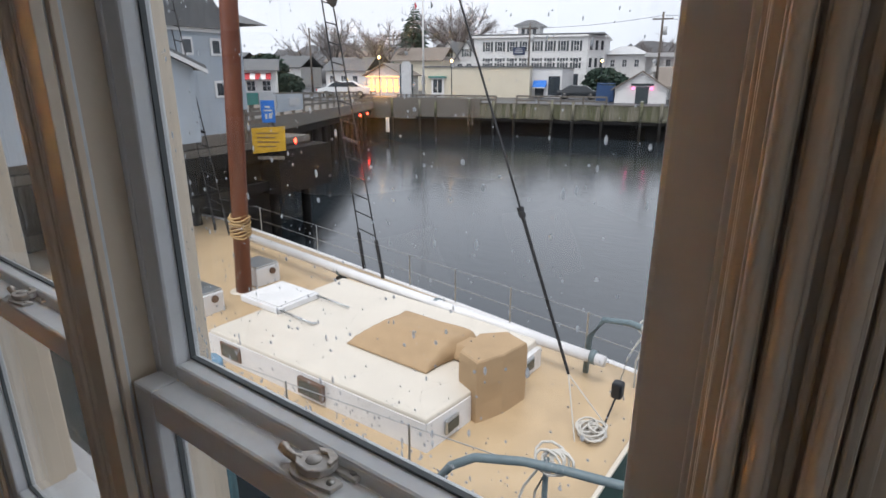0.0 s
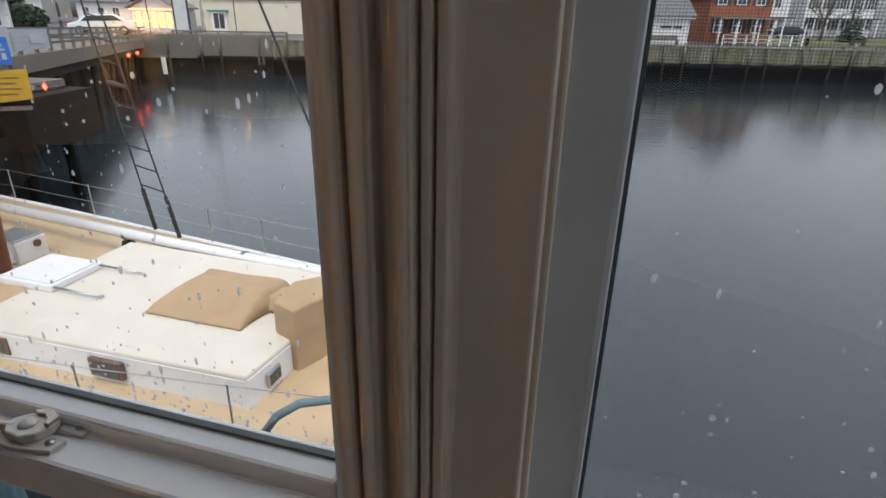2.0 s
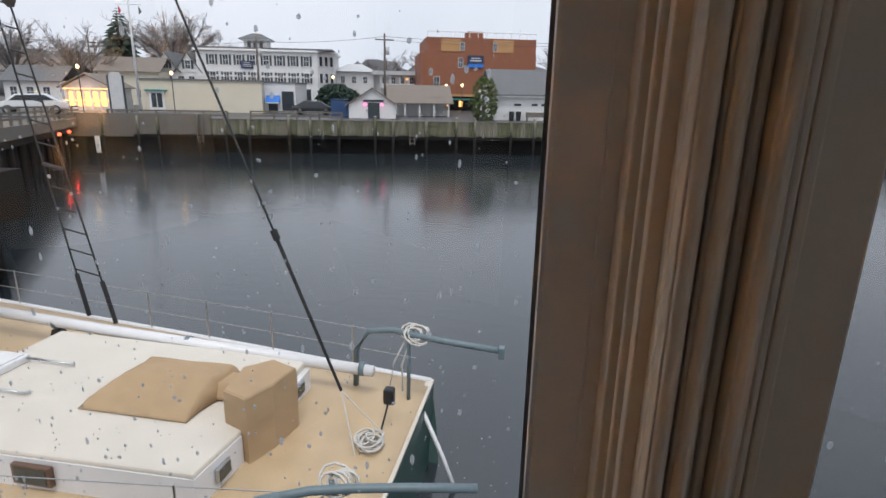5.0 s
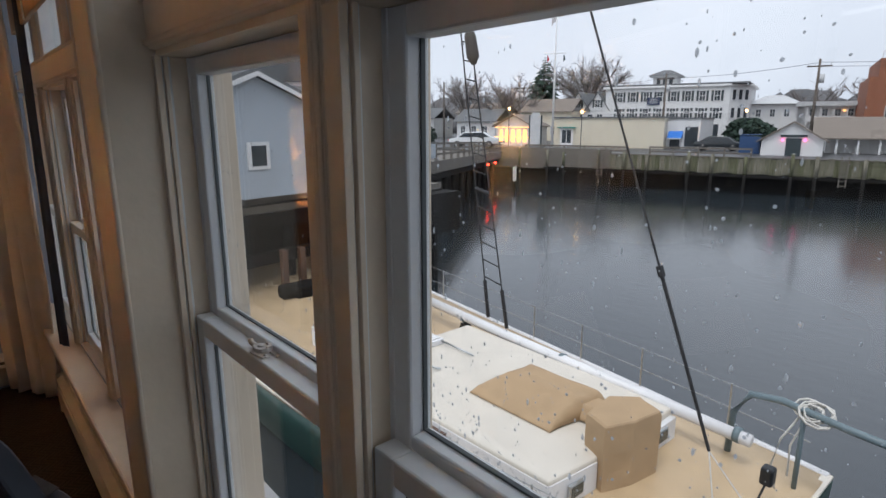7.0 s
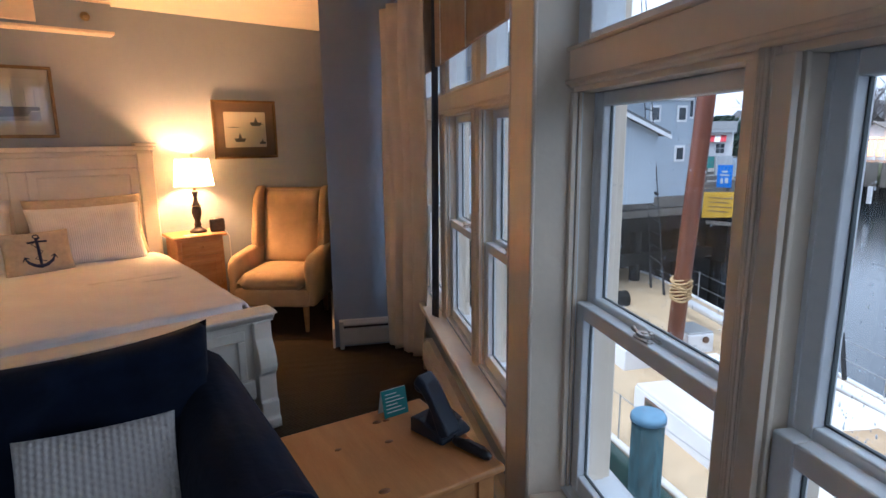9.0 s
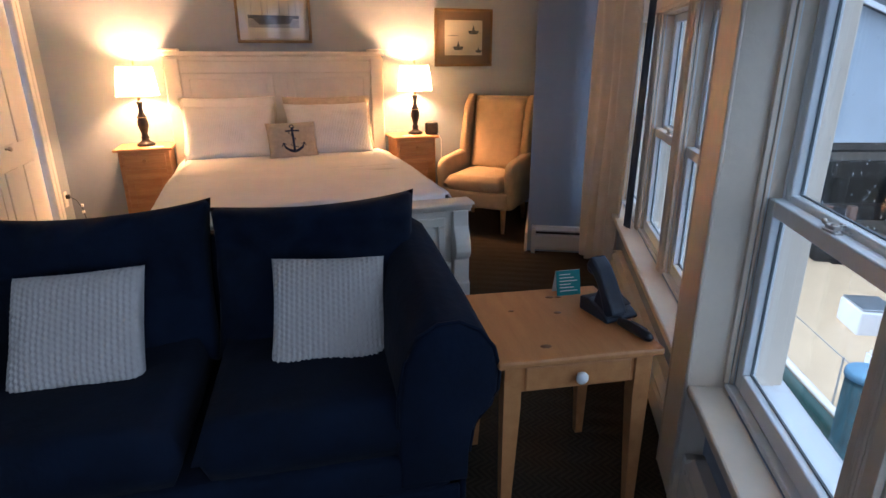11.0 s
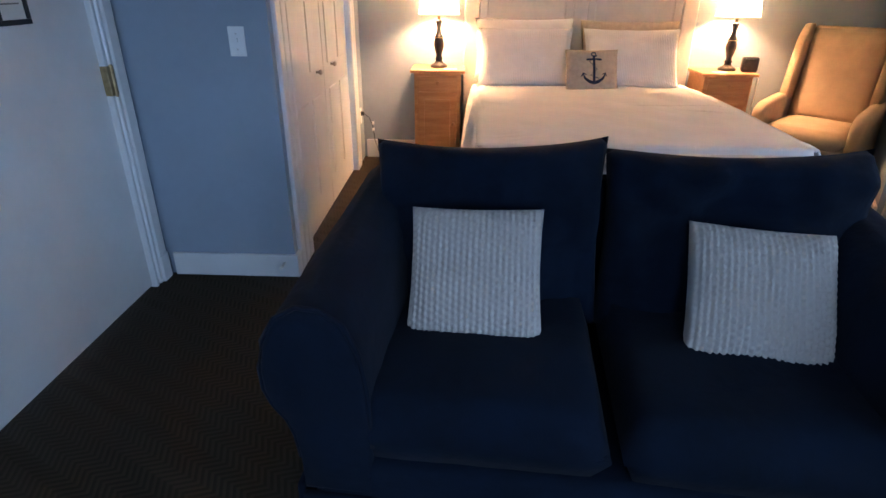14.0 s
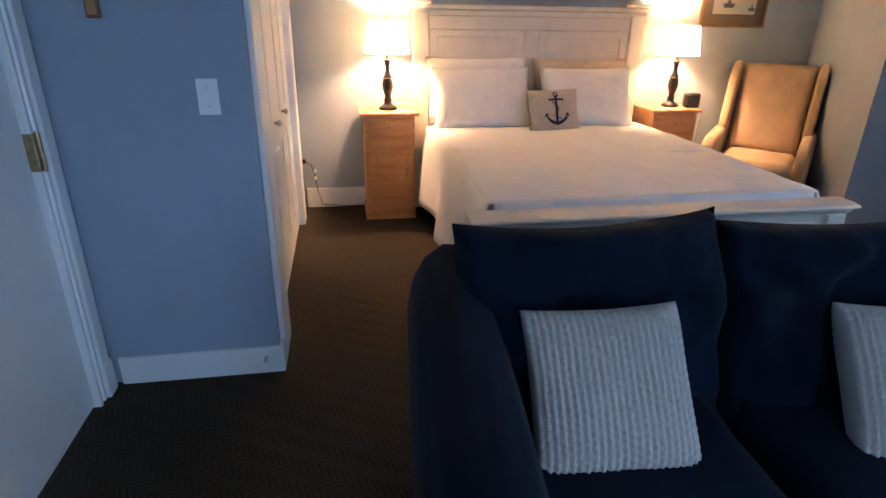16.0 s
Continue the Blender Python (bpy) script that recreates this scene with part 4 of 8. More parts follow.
def wing_chair():
    c = thing("armchair", pose(-4.55, -0.72, 0, 0, 0, 74), "mustard tan upholstered wing chair with short wooden legs", "armchair")
    # local x to its right as seen from the front, y towards its back
    part("seat_base", B(-0.29, 0.29, -0.36, 0.22, 0.2, 0.34, bevel=0.03, seg=3), CHAIR_FABRIC, c, "", True)
    part("seat_cushion", cushion(0.5, 0.56, 0.14, 14, 0.22, 0.0, 0.008, 3, 5), CHAIR_FABRIC, c, "", True, pose(0, -0.1, 0.39))
    back = [(0.14, 0.3), (0.3, 1.04), (0.325, 1.05), (0.37, 1.035), (0.3, 0.3)]
    part("backrest", prism(back, -0.25, 0.25, "x", 0.02), CHAIR_FABRIC, c, "tall padded back", True)
    part("back_pad", cushion(0.46, 0.62, 0.08, 12, 0.25, 0.0, 0.006, 6, 5), CHAIR_FABRIC, c, "", True, pose(0, 0.19, 0.73, 78, 0, 0))
    for s in (-1, 1):
        wing = [(0.33, 1.06), (0.25, 1.06), (0.16, 0.98), (0.1, 0.8), (0.06, 0.62), (0.08, 0.56), (0.28, 0.56)]
        x0, x1 = sorted((s * 0.245, s * 0.305))
        part("wing", prism(wing, x0, x1, "x", 0.018), CHAIR_FABRIC, c, "", True)
        arm = [(0.3, 0.6), (0.05, 0.6), (-0.25, 0.58), (-0.32, 0.55), (-0.35, 0.48), (-0.33, 0.4), (-0.34, 0.2), (0.28, 0.2)]
        part("arm", prism(arm, *sorted((s * 0.25, s * 0.335)), "x", 0.03), CHAIR_FABRIC, c, "rolled arm", True)
        part("leg", tube(bmesh.new(), [(s * 0.25, -0.31, 0.21), (s * 0.25, -0.31, 0.0)], [0.026, 0.015], 8), PINE, c, "tapered wooden leg", True)
        part("leg", tube(bmesh.new(), [(s * 0.24, 0.2, 0.21), (s * 0.24, 0.24, 0.0)], [0.026, 0.016], 8), PINE, c, "tapered wooden leg", True)


wing_chair()


def framed_print(a0, a1, z0, z1, wide_mat, seed):
    p = thing("framed_picture", at((a0 + a1) / 2, 4.88, (z0 + z1) / 2), "gilt framed print of sailing boats hung on the blue wall" if seed == 2 else "gilt framed harbour etching hung over the bed", "framed picture", "wall pictures")
    w, h = (a1 - a0) / 2, (z1 - z0) / 2
    f = 0.022
    for q in ((-w, w, h - f, h), (-w, w, -h, -h + f)):
        part("frame_rail", B(q[0], q[1], -0.028, -0.004, q[2], q[3], bevel=0.005), GILT, p, "narrow gilt moulding")
    for q in ((-w, -w + f), (w - f, w)):
        part("frame_rail", B(q[0], q[1], -0.0278, -0.004, -h + f, h - f, bevel=0.005), GILT, p, "narrow gilt moulding")
    part("mat_board", B(-w + f, w - f, -0.012, -0.005, -h + f, h - f), MAT_BROWN if wide_mat else MAT_BOARD, p)
    m = 0.07 if wide_mat else 0.06
    part("print", B(-w + f + m, w - f - m, -0.015, -0.0121, -h + f + m, h - f - m), PAPER, p, "aged paper print")
    rnd = random.Random(seed)
    if seed == 2:
        for x, z, sx, sz in ((-0.1, 0.02, 0.055, 0.004), (0.09, 0.06, 0.05, 0.03), (0.1, 0.045, 0.065, 0.004), (-0.05, -0.07, 0.05, 0.03), (0.14, -0.1, 0.03, 0.02)):
            hull = prism([(x - sx, z), (x + sx, z), (x + sx * 0.7, z - sz), (x - sx * 0.7, z - sz)], -0.0162, -0.0151, "y")
            part("drawn_boat", hull, INK, p)
            part("drawn_sail", prism([(x - sx * 0.3, z), (x, z + sz * 1.6), (x + sx * 0.3, z)], -0.0161, -0.0151, "y"), INK, p)
    else:
        part("drawn_water", B(-w + 0.09, w - 0.09, -0.016, -0.0151, -0.12, -0.06), INK_PALE, p)
        part("drawn_hull", prism([(-0.16, -0.05), (0.16, -0.03), (0.12, -0.09), (-0.11, -0.1)], -0.017, -0.0161, "y"), INK, p)
        part("drawn_shore", B(-w + 0.09, w - 0.09, -0.0165, -0.0151, -0.055, -0.03), INK, p)
        for k in range(9):
            x = rnd.uniform(-0.17, 0.17)
            part("drawn_mast", B(x, x + 0.004, -0.0165, -0.0151, -0.03, rnd.uniform(0.04, 0.12)), INK_PALE, p)
    pn = part("pane", B(-w + f, w - f, -0.021, -0.0195, -h + f, h - f), CLEAR, p, "picture glass")
    pn.visible_shadow = False


framed_print(1.185, 1.715, 1.285, 1.755, True, 2)
framed_print(-0.41, 0.155, 1.468, 1.935, False, 3)


def wall_soffit():
    s = thing("wall_cabinet", at(-0.2, 4.88, 2.16), "white boxed wall soffit with a brass sprinkler head", "wall soffit", "", "structure")
    part("face", B(-0.9, 0.74, -0.12, -0.0, 0.02, 0.2), WALL_BLUE, s)
    part("lower_moulding", B(-0.9, 0.745, -0.14, -0.0, 0.0, 0.02, bevel=0.005), WHITE_TRIM, s)
    part("upper_moulding", B(-0.9, 0.745, -0.135, -0.0, 0.2, 0.209, bevel=0.003), WHITE_TRIM, s)
    part("block", B(-0.5, 0.3, -0.16, -0.12, 0.04, 0.2, bevel=0.004), WHITE_TRIM, s)
    sp = lathe([(0.03, 0), (0.028, 0.006), (0.012, 0.008), (0.009, 0.03), (0.014, 0.034), (0, 0.036)], 16)
    part("sprinkler_head", sp, BRASS, s, "small brass sprinkler head", True, pose(0.58, -0.12, 0.105, 90, 0, 0))


wall_soffit()


def power_cord():
    o = thing("power_outlet", INT @ pose(-1.75, 4.74, 0.36, 0, 0, 90), "white wall outlet with a black plug and cord", "power outlet")
    part("plate", B(-0.035, 0.035, -0.007, 0, -0.058, 0.058, bevel=0.003), VINYL, o)
    part("plug", B(-0.014, 0.014, -0.035, -0.007, 0.005, 0.035, bevel=0.004), BLACK_PLASTIC, o, "black plug")
    part("cord", T([(0, -0.03, 0.02), (-0.0, -0.07, -0.01), (0.03, -0.09, -0.08), (0.05, -0.1, -0.2), (0.07, -0.13, -0.32), (0.1, -0.3, -0.35), (0.12, -0.55, -0.353)], 0.0035, 6), BLACK_PLASTIC, o, "black trailing cord", True)
    for z in (-0.05, -0.1):
        part("cord_tag", B(0.02, 0.045, -0.1, -0.085, z - 0.02, z + 0.0, bevel=0.002), CARD_WHITE, o)
    j = thing("door_stop", at(-1.79, 2.752, 0.075), "small white spring door stop on the baseboard", "door stop")
    part("spring", T([(0, 0, 0), (0, -0.05, 0)], 0.006, 8), NICKEL, j)
    part("tip", T([(0, -0.05, 0), (0, -0.062, 0)], 0.009, 10), CARD_WHITE, j)


power_cord()


# ---- sofa and end table ----
ARM_EDGE = [(0.0, 0.0), (0.0, 0.3), (0.02, 0.6), (0.08, 0.8), (0.2, 0.93), (0.4, 0.995), (0.6, 1.0), (0.8, 0.94), (0.94, 0.83), (1.0, 0.69), (0.99, 0.58), (0.92, 0.49), (0.81, 0.42), (0.74, 0.33), (0.71, 0.2), (0.7, 0.0)]


def scroll_arm(side, ins, out, y0, y1, z0, z1):
    """An upholstered arm: the scroll outline carried from front to back, its edges rounded and its faces a little stuffed."""
    bm = bmesh.new()
    fine = []
    for (a, b), (c, d) in zip(ARM_EDGE, ARM_EDGE[1:]):
        fine += [(a + (c - a) * k / 3, b + (d - b) * k / 3) for k in range(3)]
    fine.append(ARM_EDGE[-1])
    w, h = out - ins, z1 - z0
    mid = (0.42, 0.5)
    rings = []
    steps = [(0.0, 0.90), (0.006, 0.955), (0.018, 0.988), (0.035, 1.0)] + [(0.035 + (y1 - y0 - 0.07) * k / 12, 1.0) for k in range(1, 13)] + [(y1 - y0 - 0.018, 0.985), (y1 - y0, 0.92)]
    for dy, sc in steps:
        ring = []
        for u, v in fine:
            p = Vector((u * 3, dy * 4, v * 3 + side * 5))
            k = sc + 0.018 * noise.noise(p)
            ring.append(bm.verts.new((side * (ins + w * (mid[0] + (u - mid[0]) * k)), y0 + dy, z0 + (h + 0.075 * dy / (y1 - y0)) * (mid[1] + (v - mid[1]) * k))))
        rings.append(ring)
    n = len(fine)
    for a, b in zip(rings, rings[1:]):
        for k in range(n):
            bm.faces.new((a[k], a[(k + 1) % n], b[(k + 1) % n], b[k]))
    for ring, dy in ((rings[0], -0.008), (rings[-1], 0.004)):
        c = bm.verts.new((side * (ins + w * mid[0]), ring[0].co.y + dy, z0 + h * mid[1]))
        for k in range(n):
            bm.faces.new((ring[k], ring[(k + 1) % n], c))
    bmesh.ops.recalc_face_normals(bm, faces=bm.faces[:])
    return bm


def sofa():
    s = thing("sofa", pose(-1.05, -1.22, 0, 0, 0, SOFA_TURN), "navy blue twill two-seat sofa with loose back cushions", "sofa")
    # local x to the right seen from the front, y towards its back
    W = 0.815
    part("base", B(-0.68, 0.68, -0.25, 0.56, 0.14, 0.31, bevel=0.03, seg=3), NAVY, s, "", True)
    for k, (x0, x1) in enumerate(((-0.70, -0.006), (0.006, 0.70))):
        part("skirt", B(x0, x1, -0.268, -0.244, 0.008, 0.205, bevel=0.008), NAVY, s, "flat navy skirt panel", True)
    for x in (-1, 1):
        part("skirt", B(*sorted((x * 0.705, x * 0.725)), -0.24, 0.56, 0.008, 0.205, bevel=0.008), NAVY, s, "flat navy skirt panel", True)
        ins, out = (0.53, 0.812) if x > 0 else (0.53, 0.77)
        arm = part("arm", scroll_arm(x, ins, out, -0.255, 0.60, 0.2, 0.70), NAVY, s, "thick rolled navy arm", True)
        w = out - ins
        edge = [(x * (ins + w * u), z) for u, z in ARM_EDGE]
        part("welt", tube(bmesh.new(), [(px, -0.242, 0.2 + (0.702 - 0.2) * z) for px, z in edge[1:-1]], 0.006, 6), NAVY, arm, "corded seam round the arm front", True)
    part("back_frame", prism([(0.44, 0.2), (0.5, 0.74), (0.54, 0.77), (0.6, 0.75), (0.62, 0.2)], -0.7, 0.7, "x", 0.03), NAVY, s, "", True)
    for k, x in enumerate((-0.312, 0.312)):
        part("seat_cushion", cushion(0.6, 0.62, 0.2, 18, 0.16, 0.0, 0.018, 11 + k, 6), NAVY, s, "", True, pose(x, 0.055, 0.385))
        back = cushion(0.675 + 0.025 * k, 0.535, 0.25, 30, 0.30, 0.05, 0.075, 21 + k, 3.8)
        for v in back.verts:
            # slumped top edge with one corner pulled up
            f = max(0.0, v.co.y / 0.275)
            u = v.co.x / 0.355
            v.co.y += f ** 2 * (0.018 * max(0.0, u) ** 4 + (0.0 - 0.012 * k) * max(0.0, -u) ** 3 - 0.010 * math.sin(math.pi * (u + 1) * 0.75))
        part("back_cushion", back, NAVY, s, "soft navy back cushion with pulled-out corners", True, pose((-0.322, 0.35)[k], 0.385, 0.622, 72, 0, 3 - 6 * k))


sofa()


def knit_cushion(x, y, z, tilt, roll, seed):
    """A square cushion with rows of raised knit stitches."""
    n = 92
    bm = bmesh.new()
    w = 0.36
    for s in (1, -1):
        g = []
        for i in range(n + 1):
            row = []
            for j in range(n + 1):
                u, v = 2 * i / n - 1, 2 * j / n - 1
                e = ((1 - abs(u) ** 3.4) * (1 - abs(v) ** 3.4)) ** 0.42
                st = 0.0038 * math.cos(u * 23 * math.pi) + 0.0024 * math.cos(v * 20 * math.pi + math.pi * (int((u + 1) * 11.5) % 2))
                k = 1 - 0.05 * (1 - u * u) * abs(v) ** 5
                q = 1 - 0.05 * (1 - v * v) * abs(u) ** 5
                row.append(bm.verts.new((u * w / 2 * q, v * w * 0.505 * k, s * (0.065 * e + st * min(1, e * 2)) + 0.008 * e * noise.noise(Vector((u * 2, v * 2, seed))))))
            g.append(row)
        for i in range(n):
            for j in range(n):
                f = (g[i][j], g[i + 1][j], g[i + 1][j + 1], g[i][j + 1])
                bm.faces.new(f if s > 0 else tuple(reversed(f)))
    bmesh.ops.remove_doubles(bm, verts=bm.verts[:], dist=1e-5)
    m = pose(-1.05, -1.22, 0, 0, 0, SOFA_TURN) @ pose(x, y, z, tilt, 0, 0) @ pose(0, 0, 0, 0, 0, roll)
    ob = part("throw_cushion", bm, KNIT, None, "", True, m)
    tagged(ob, "grey chunky knit square cushion propped on the navy sofa", "cushion", "knit cushions")


knit_cushion(-0.340, 0.168, 0.592, 54, 2, 1.0)
knit_cushion(0.378, 0.160, 0.582, 54, -3, 4.0)


def end_table():
    t = thing("end_table", pose(-1.407, -0.226, 0, 0, 0, 110) @ Matrix.Diagonal((0.945, 0.94, 1.034, 1)), "pale pine end table with one drawer and tapered legs", "end table")
    # local x across the front, y towards the back
    part("tabletop", B(-0.255, 0.255, -0.235, 0.27, 0.533, 0.556, bevel=0.007), PINE_PALE, t, "pale knotty pine top")
    for x, y, r in ((-0.09, -0.16, 0.013), (0.03, 0.06, 0.010), (-0.12, 0.1, 0.008), (0.05, 0.19, 0.012), (0.08, 0.185, 0.009)):
        part("knot", lathe([(r, 0.5545), (r * 0.9, 0.5567), (0, 0.5568)], 10), KNOT, t, "", True, pose(x, y, 0) @ Matrix.Diagonal((1.5, 1, 1, 1)))
    part("apron", B(-0.215, 0.215, -0.2, -0.18, 0.445, 0.533, bevel=0.002), PINE_PALE, t)
    part("apron", B(-0.215, 0.215, 0.205, 0.225, 0.43, 0.533, bevel=0.002), PINE_PALE, t)
    for x in (-1, 1):
        part("apron", B(*sorted((x * 0.2, x * 0.22)), -0.2, 0.2, 0.43, 0.533, bevel=0.002), PINE_PALE, t)
    d = part("drawer", B(-0.165, 0.165, -0.21, -0.199, 0.452, 0.522, bevel=0.004), PINE_PALE, t)
    part("knob", lathe([(0.008, 0), (0.008, 0.008), (0.018, 0.016), (0.019, 0.024), (0.012, 0.031), (0, 0.033)], 16), PORCELAIN, d, "white porcelain knob", True, pose(0, -0.21, 0.487, 90, 0, 0))
    for x in (-1, 1):
        for y in (-1, 1):
            part("leg", tapered_leg(x * 0.205, 0.0125 + y * 0.1975, 0.532, 0.4, 0.026, 0.014), PINE_PALE, t, "square tapered leg")


def tapered_leg(x, y, top, knee, w0, w1):
    bm = bmesh.new()
    rings = []
    sx, sy = (1 if x > 0 else -1), (1 if y > 0 else -1)
    for z, w in ((0.0, w1), (knee, w0), (top, w0)):
        cx, cy = x + sx * (w0 - w) * 0.8, y + sy * (w0 - w) * 0.8
        rings.append([bm.verts.new((cx + dx * w, cy + dy * w, z)) for dx, dy in ((-1, -1), (1, -1), (1, 1), (-1, 1))])
    for a, b in zip(rings, rings[1:]):
        for k in range(4):
            bm.faces.new((a[k], a[(k + 1) % 4], b[(k + 1) % 4], b[k]))
    bm.faces.new(list(reversed(rings[0])))
    bm.faces.new(rings[-1])
    return bm


end_table()


PHONE = material("slate_blue_black_plastic", (0.018, 0.026, 0.042), 0.45, vary=0.1, scale=12)


def telephone():
    top = 0.5755
    t = thing("telephone", pose(-1.425, -0.045, top, 0, 0, 34), "dark blue-black desk telephone with its handset upright in the cradle", "telephone")
    # local x from its foot to the front, -x towards the raised back; y across
    part("base", prism([(-0.135, 0), (0.0, 0), (0.004, 0.012), (-0.02, 0.026), (-0.1, 0.05), (-0.135, 0.045)], -0.035, 0.085, "y", 0.005), PHONE, t, "sloping desk base")
    part("keypad", B(-0.1, -0.03, 0.04, 0.08, 0.0, 0.004, bevel=0.001), RUBBER, t, "rubber keypad", False, pose(0, 0, 0.026, 0, 17, 0))
    part("cradle", prism([(-0.085, 0.04), (-0.02, 0.02), (-0.028, 0.045), (-0.055, 0.09), (-0.068, 0.092)], -0.022, 0.022, "y", 0.005), PHONE, t, "upright cradle")
    spine = [(0.0, 0.022), (-0.016, 0.05), (-0.036, 0.085), (-0.058, 0.118), (-0.085, 0.148), (-0.118, 0.168)]
    half = [0.022, 0.022, 0.017, 0.016, 0.018, 0.02]
    front, rear = [], []
    for k, ((px, pz), hw) in enumerate(zip(spine, half)):
        q = spine[min(k + 1, 5)]
        o = spine[max(k - 1, 0)]
        d = Vector((q[0] - o[0], q[1] - o[1])).normalized()
        front.append((px + d.y * hw, pz - d.x * hw))
        rear.append((px - d.y * hw, pz + d.x * hw))
    hs = part("handset", prism(front + rear[::-1], -0.029, 0.029, "y", 0.008), PHONE, t, "thick curved handset")
    part("earpiece", lathe([(0.0, 0.0), (0.024, 0.0), (0.026, 0.006), (0.022, 0.014), (0, 0.016)], 16), PHONE, hs, "", True, pose(-0.112, 0, 0.142, 0, 205, 0))
    part("cord", tube(bmesh.new(), [(0.004 + 0.0013 * k, 0.012 + 0.008 * math.sin(k * 0.4), 0.012 + 0.006 * math.cos(k * 0.9)) for k in range(18)], 0.0025, 5), BLACK_PLASTIC, t, "short black cord", True)
    b = thing("remote_control", pose(-1.358, 0.0, top, 0, 0, 35), "black cordless handset lying on the table edge", "remote control")
    bar = tube(bmesh.new(), [(-0.068, 0, 0.012), (-0.06, 0, 0.013), (-0.03, 0, 0.0155), (0.02, 0, 0.0165), (0.055, 0, 0.015), (0.068, 0, 0.013)], [0.007, 0.012, 0.015, 0.016, 0.0145, 0.008], 12)
    part("case", bar, BLACK_PLASTIC, b, "", True)
    part("keys", B(-0.02, 0.045, -0.007, 0.007, 0.0305, 0.0335, bevel=0.001), RUBBER, b)
    c = thing("table_card", pose(-1.64, -0.186, top, 0, 0, 112), "folded teal notice card standing on the table", "card")
    part("front_leaf", B(-0.043, 0.043, -0.001, 0.001, 0, 0.085), TEAL_CARD, c, "", False, pose(0, -0.022, 0, -14, 0, 0))
    part("back_leaf", B(-0.043, 0.043, -0.001, 0.001, 0, 0.085), CARD_WHITE, c, "", False, pose(0, 0.022, 0, 14, 0, 0))
    for k in range(6):
        part("text_line", B(-0.032, 0.032 - 0.012 * (k % 3), -0.0022, -0.0011, 0.014 + k * 0.0112, 0.017 + k * 0.0112), CARD_WHITE, c, "", False, pose(0, -0.022, 0, -14, 0, 0))


telephone()


# ---- curtain, shade and heaters ----
def curtain():
    c = thing("curtain", pose(0, 0, 0), "long cream curtain drawn aside, with a dark lining", "curtain")

    def cloth(u, v):
        z = 0.02 + v * 2.2
        fold = math.sin(u * 27 + 0.7 * math.sin(v * 3) + 2.2 * noise.noise(Vector((u * 4, v * 1.6, 4)))) * (0.75 + 0.6 * noise.noise(Vector((u * 5, v * 1.2, 9))))
        x = -3.735 + 0.72 * u * (0.47 + 0.5 * math.sin(math.pi / 2 * min(1.0, v * 1.7))) + 0.014 * fold
        y = 0.02 + 0.185 * u * (1.0 - 0.1 * v * v) - 0.032 * fold * (0.8 + 0.2 * v) + 0.02 * noise.noise(Vector((u * 6, v * 3, 1)))
        return (x, y, z)

    part("cloth", sheet_grid(cloth, 130, 30, 0.004), CURTAIN, c, "cream pleated cloth", True)

    def lining(u, v):
        z = 0.436 + v * 1.78
        return (-3.03 + 0.06 * u, 0.195 + 0.022 * v + 0.026 * u + 0.004 * math.sin(u * 9 + v), z)

    part("lining", sheet_grid(lining, 14, 16, 0.004), LINING, c, "dark blackout lining", True)
    r = thing("curtain_rod", pose(0, 0, 0), "dark metal curtain rod over the windows", "curtain rod")
    part("rod", T([(-3.79, 0.07, 2.24), (-2.9, 0.1, 2.24)], 0.012, 10), BLACK_PLASTIC, r, "", True)
    part("bracket", B(-3.05, -3.03, 0.1, 0.264, 2.23, 2.25, bevel=0.003), BLACK_PLASTIC, r)
    s = thing("roman_shade", pose(0, 0, 0), "tan woven roman shade pulled up over the transom", "window shade")
    for k, x in enumerate((-3.35, -2.83, -2.31)):
        part("shade_panel", B(x, x + 0.515, 0.225, 0.243, 1.80 + 0.004 * k, 2.3, bevel=0.004), ROMAN, s)
    part("head_rail", B(-3.36, -1.79, 0.222, 0.262, 2.3, 2.34, bevel=0.004), WHITE_TRIM, s)
    for x in (-2.832, -2.312):
        part("pull_cord", T([(x, 0.222, 1.8), (x, 0.222, 2.3)], 0.003, 6), CARD_WHITE, s)


curtain()


def heater(name, m, length):
    h = thing(name, m, "cream enamel baseboard heater with a dark slot", "baseboard heater", "baseboard heaters", "")
    part("cover", prism([(0, 0.03), (-0.055, 0.03), (-0.062, 0.05), (-0.062, 0.135), (-0.05, 0.15), (-0.05, 0.045), (0, 0.045)], 0, length, "x", 0.002), HEATER, h)
    part("hood", prism([(0, 0.155), (0, 0.2), (-0.035, 0.2), (-0.062, 0.178), (-0.062, 0.168), (-0.03, 0.185)], 0, length, "x", 0.002), HEATER, h)
    part("slot", B(0.01, length - 0.01, -0.045, -0.005, 0.046, 0.18), HEATER_DARK, h, "dark slot with fins")
    part("foot", B(0.0, 0.03, -0.06, 0, 0, 0.2, bevel=0.004), HEATER, h)
    part("foot", B(length - 0.03, length, -0.06, 0, 0, 0.2, bevel=0.004), HEATER, h)


heater("baseboard_heater", pose(-3.8, 0.2, 0, 0, 0, 0) @ pose(0, -0.53, 0, 0, 0, 90), 0.48)
heater("baseboard_heater", pose(-3.3, 0.24, 0), 1.75)
heater("baseboard_heater", pose(-1.33, 0.24, 0), 2.3)

# ---- outdoors ----
WATER, DECK, QUAY = -4.3, -3.1, -1.45
HARBOUR = pose(-28.8, 45.5, 0, 0, 0, 16.86)  # x along the far quay, y inland

DECK_TAN = material("tan_deck_paint", (0.52, 0.385, 0.235), 0.42, vary=0.1, scale=3, bump=0.1, bump_scale=60)
CABIN_CREAM = material("cream_deckhouse_paint", (0.65, 0.60, 0.52), 0.4, vary=0.06, scale=3, bump=0.06)
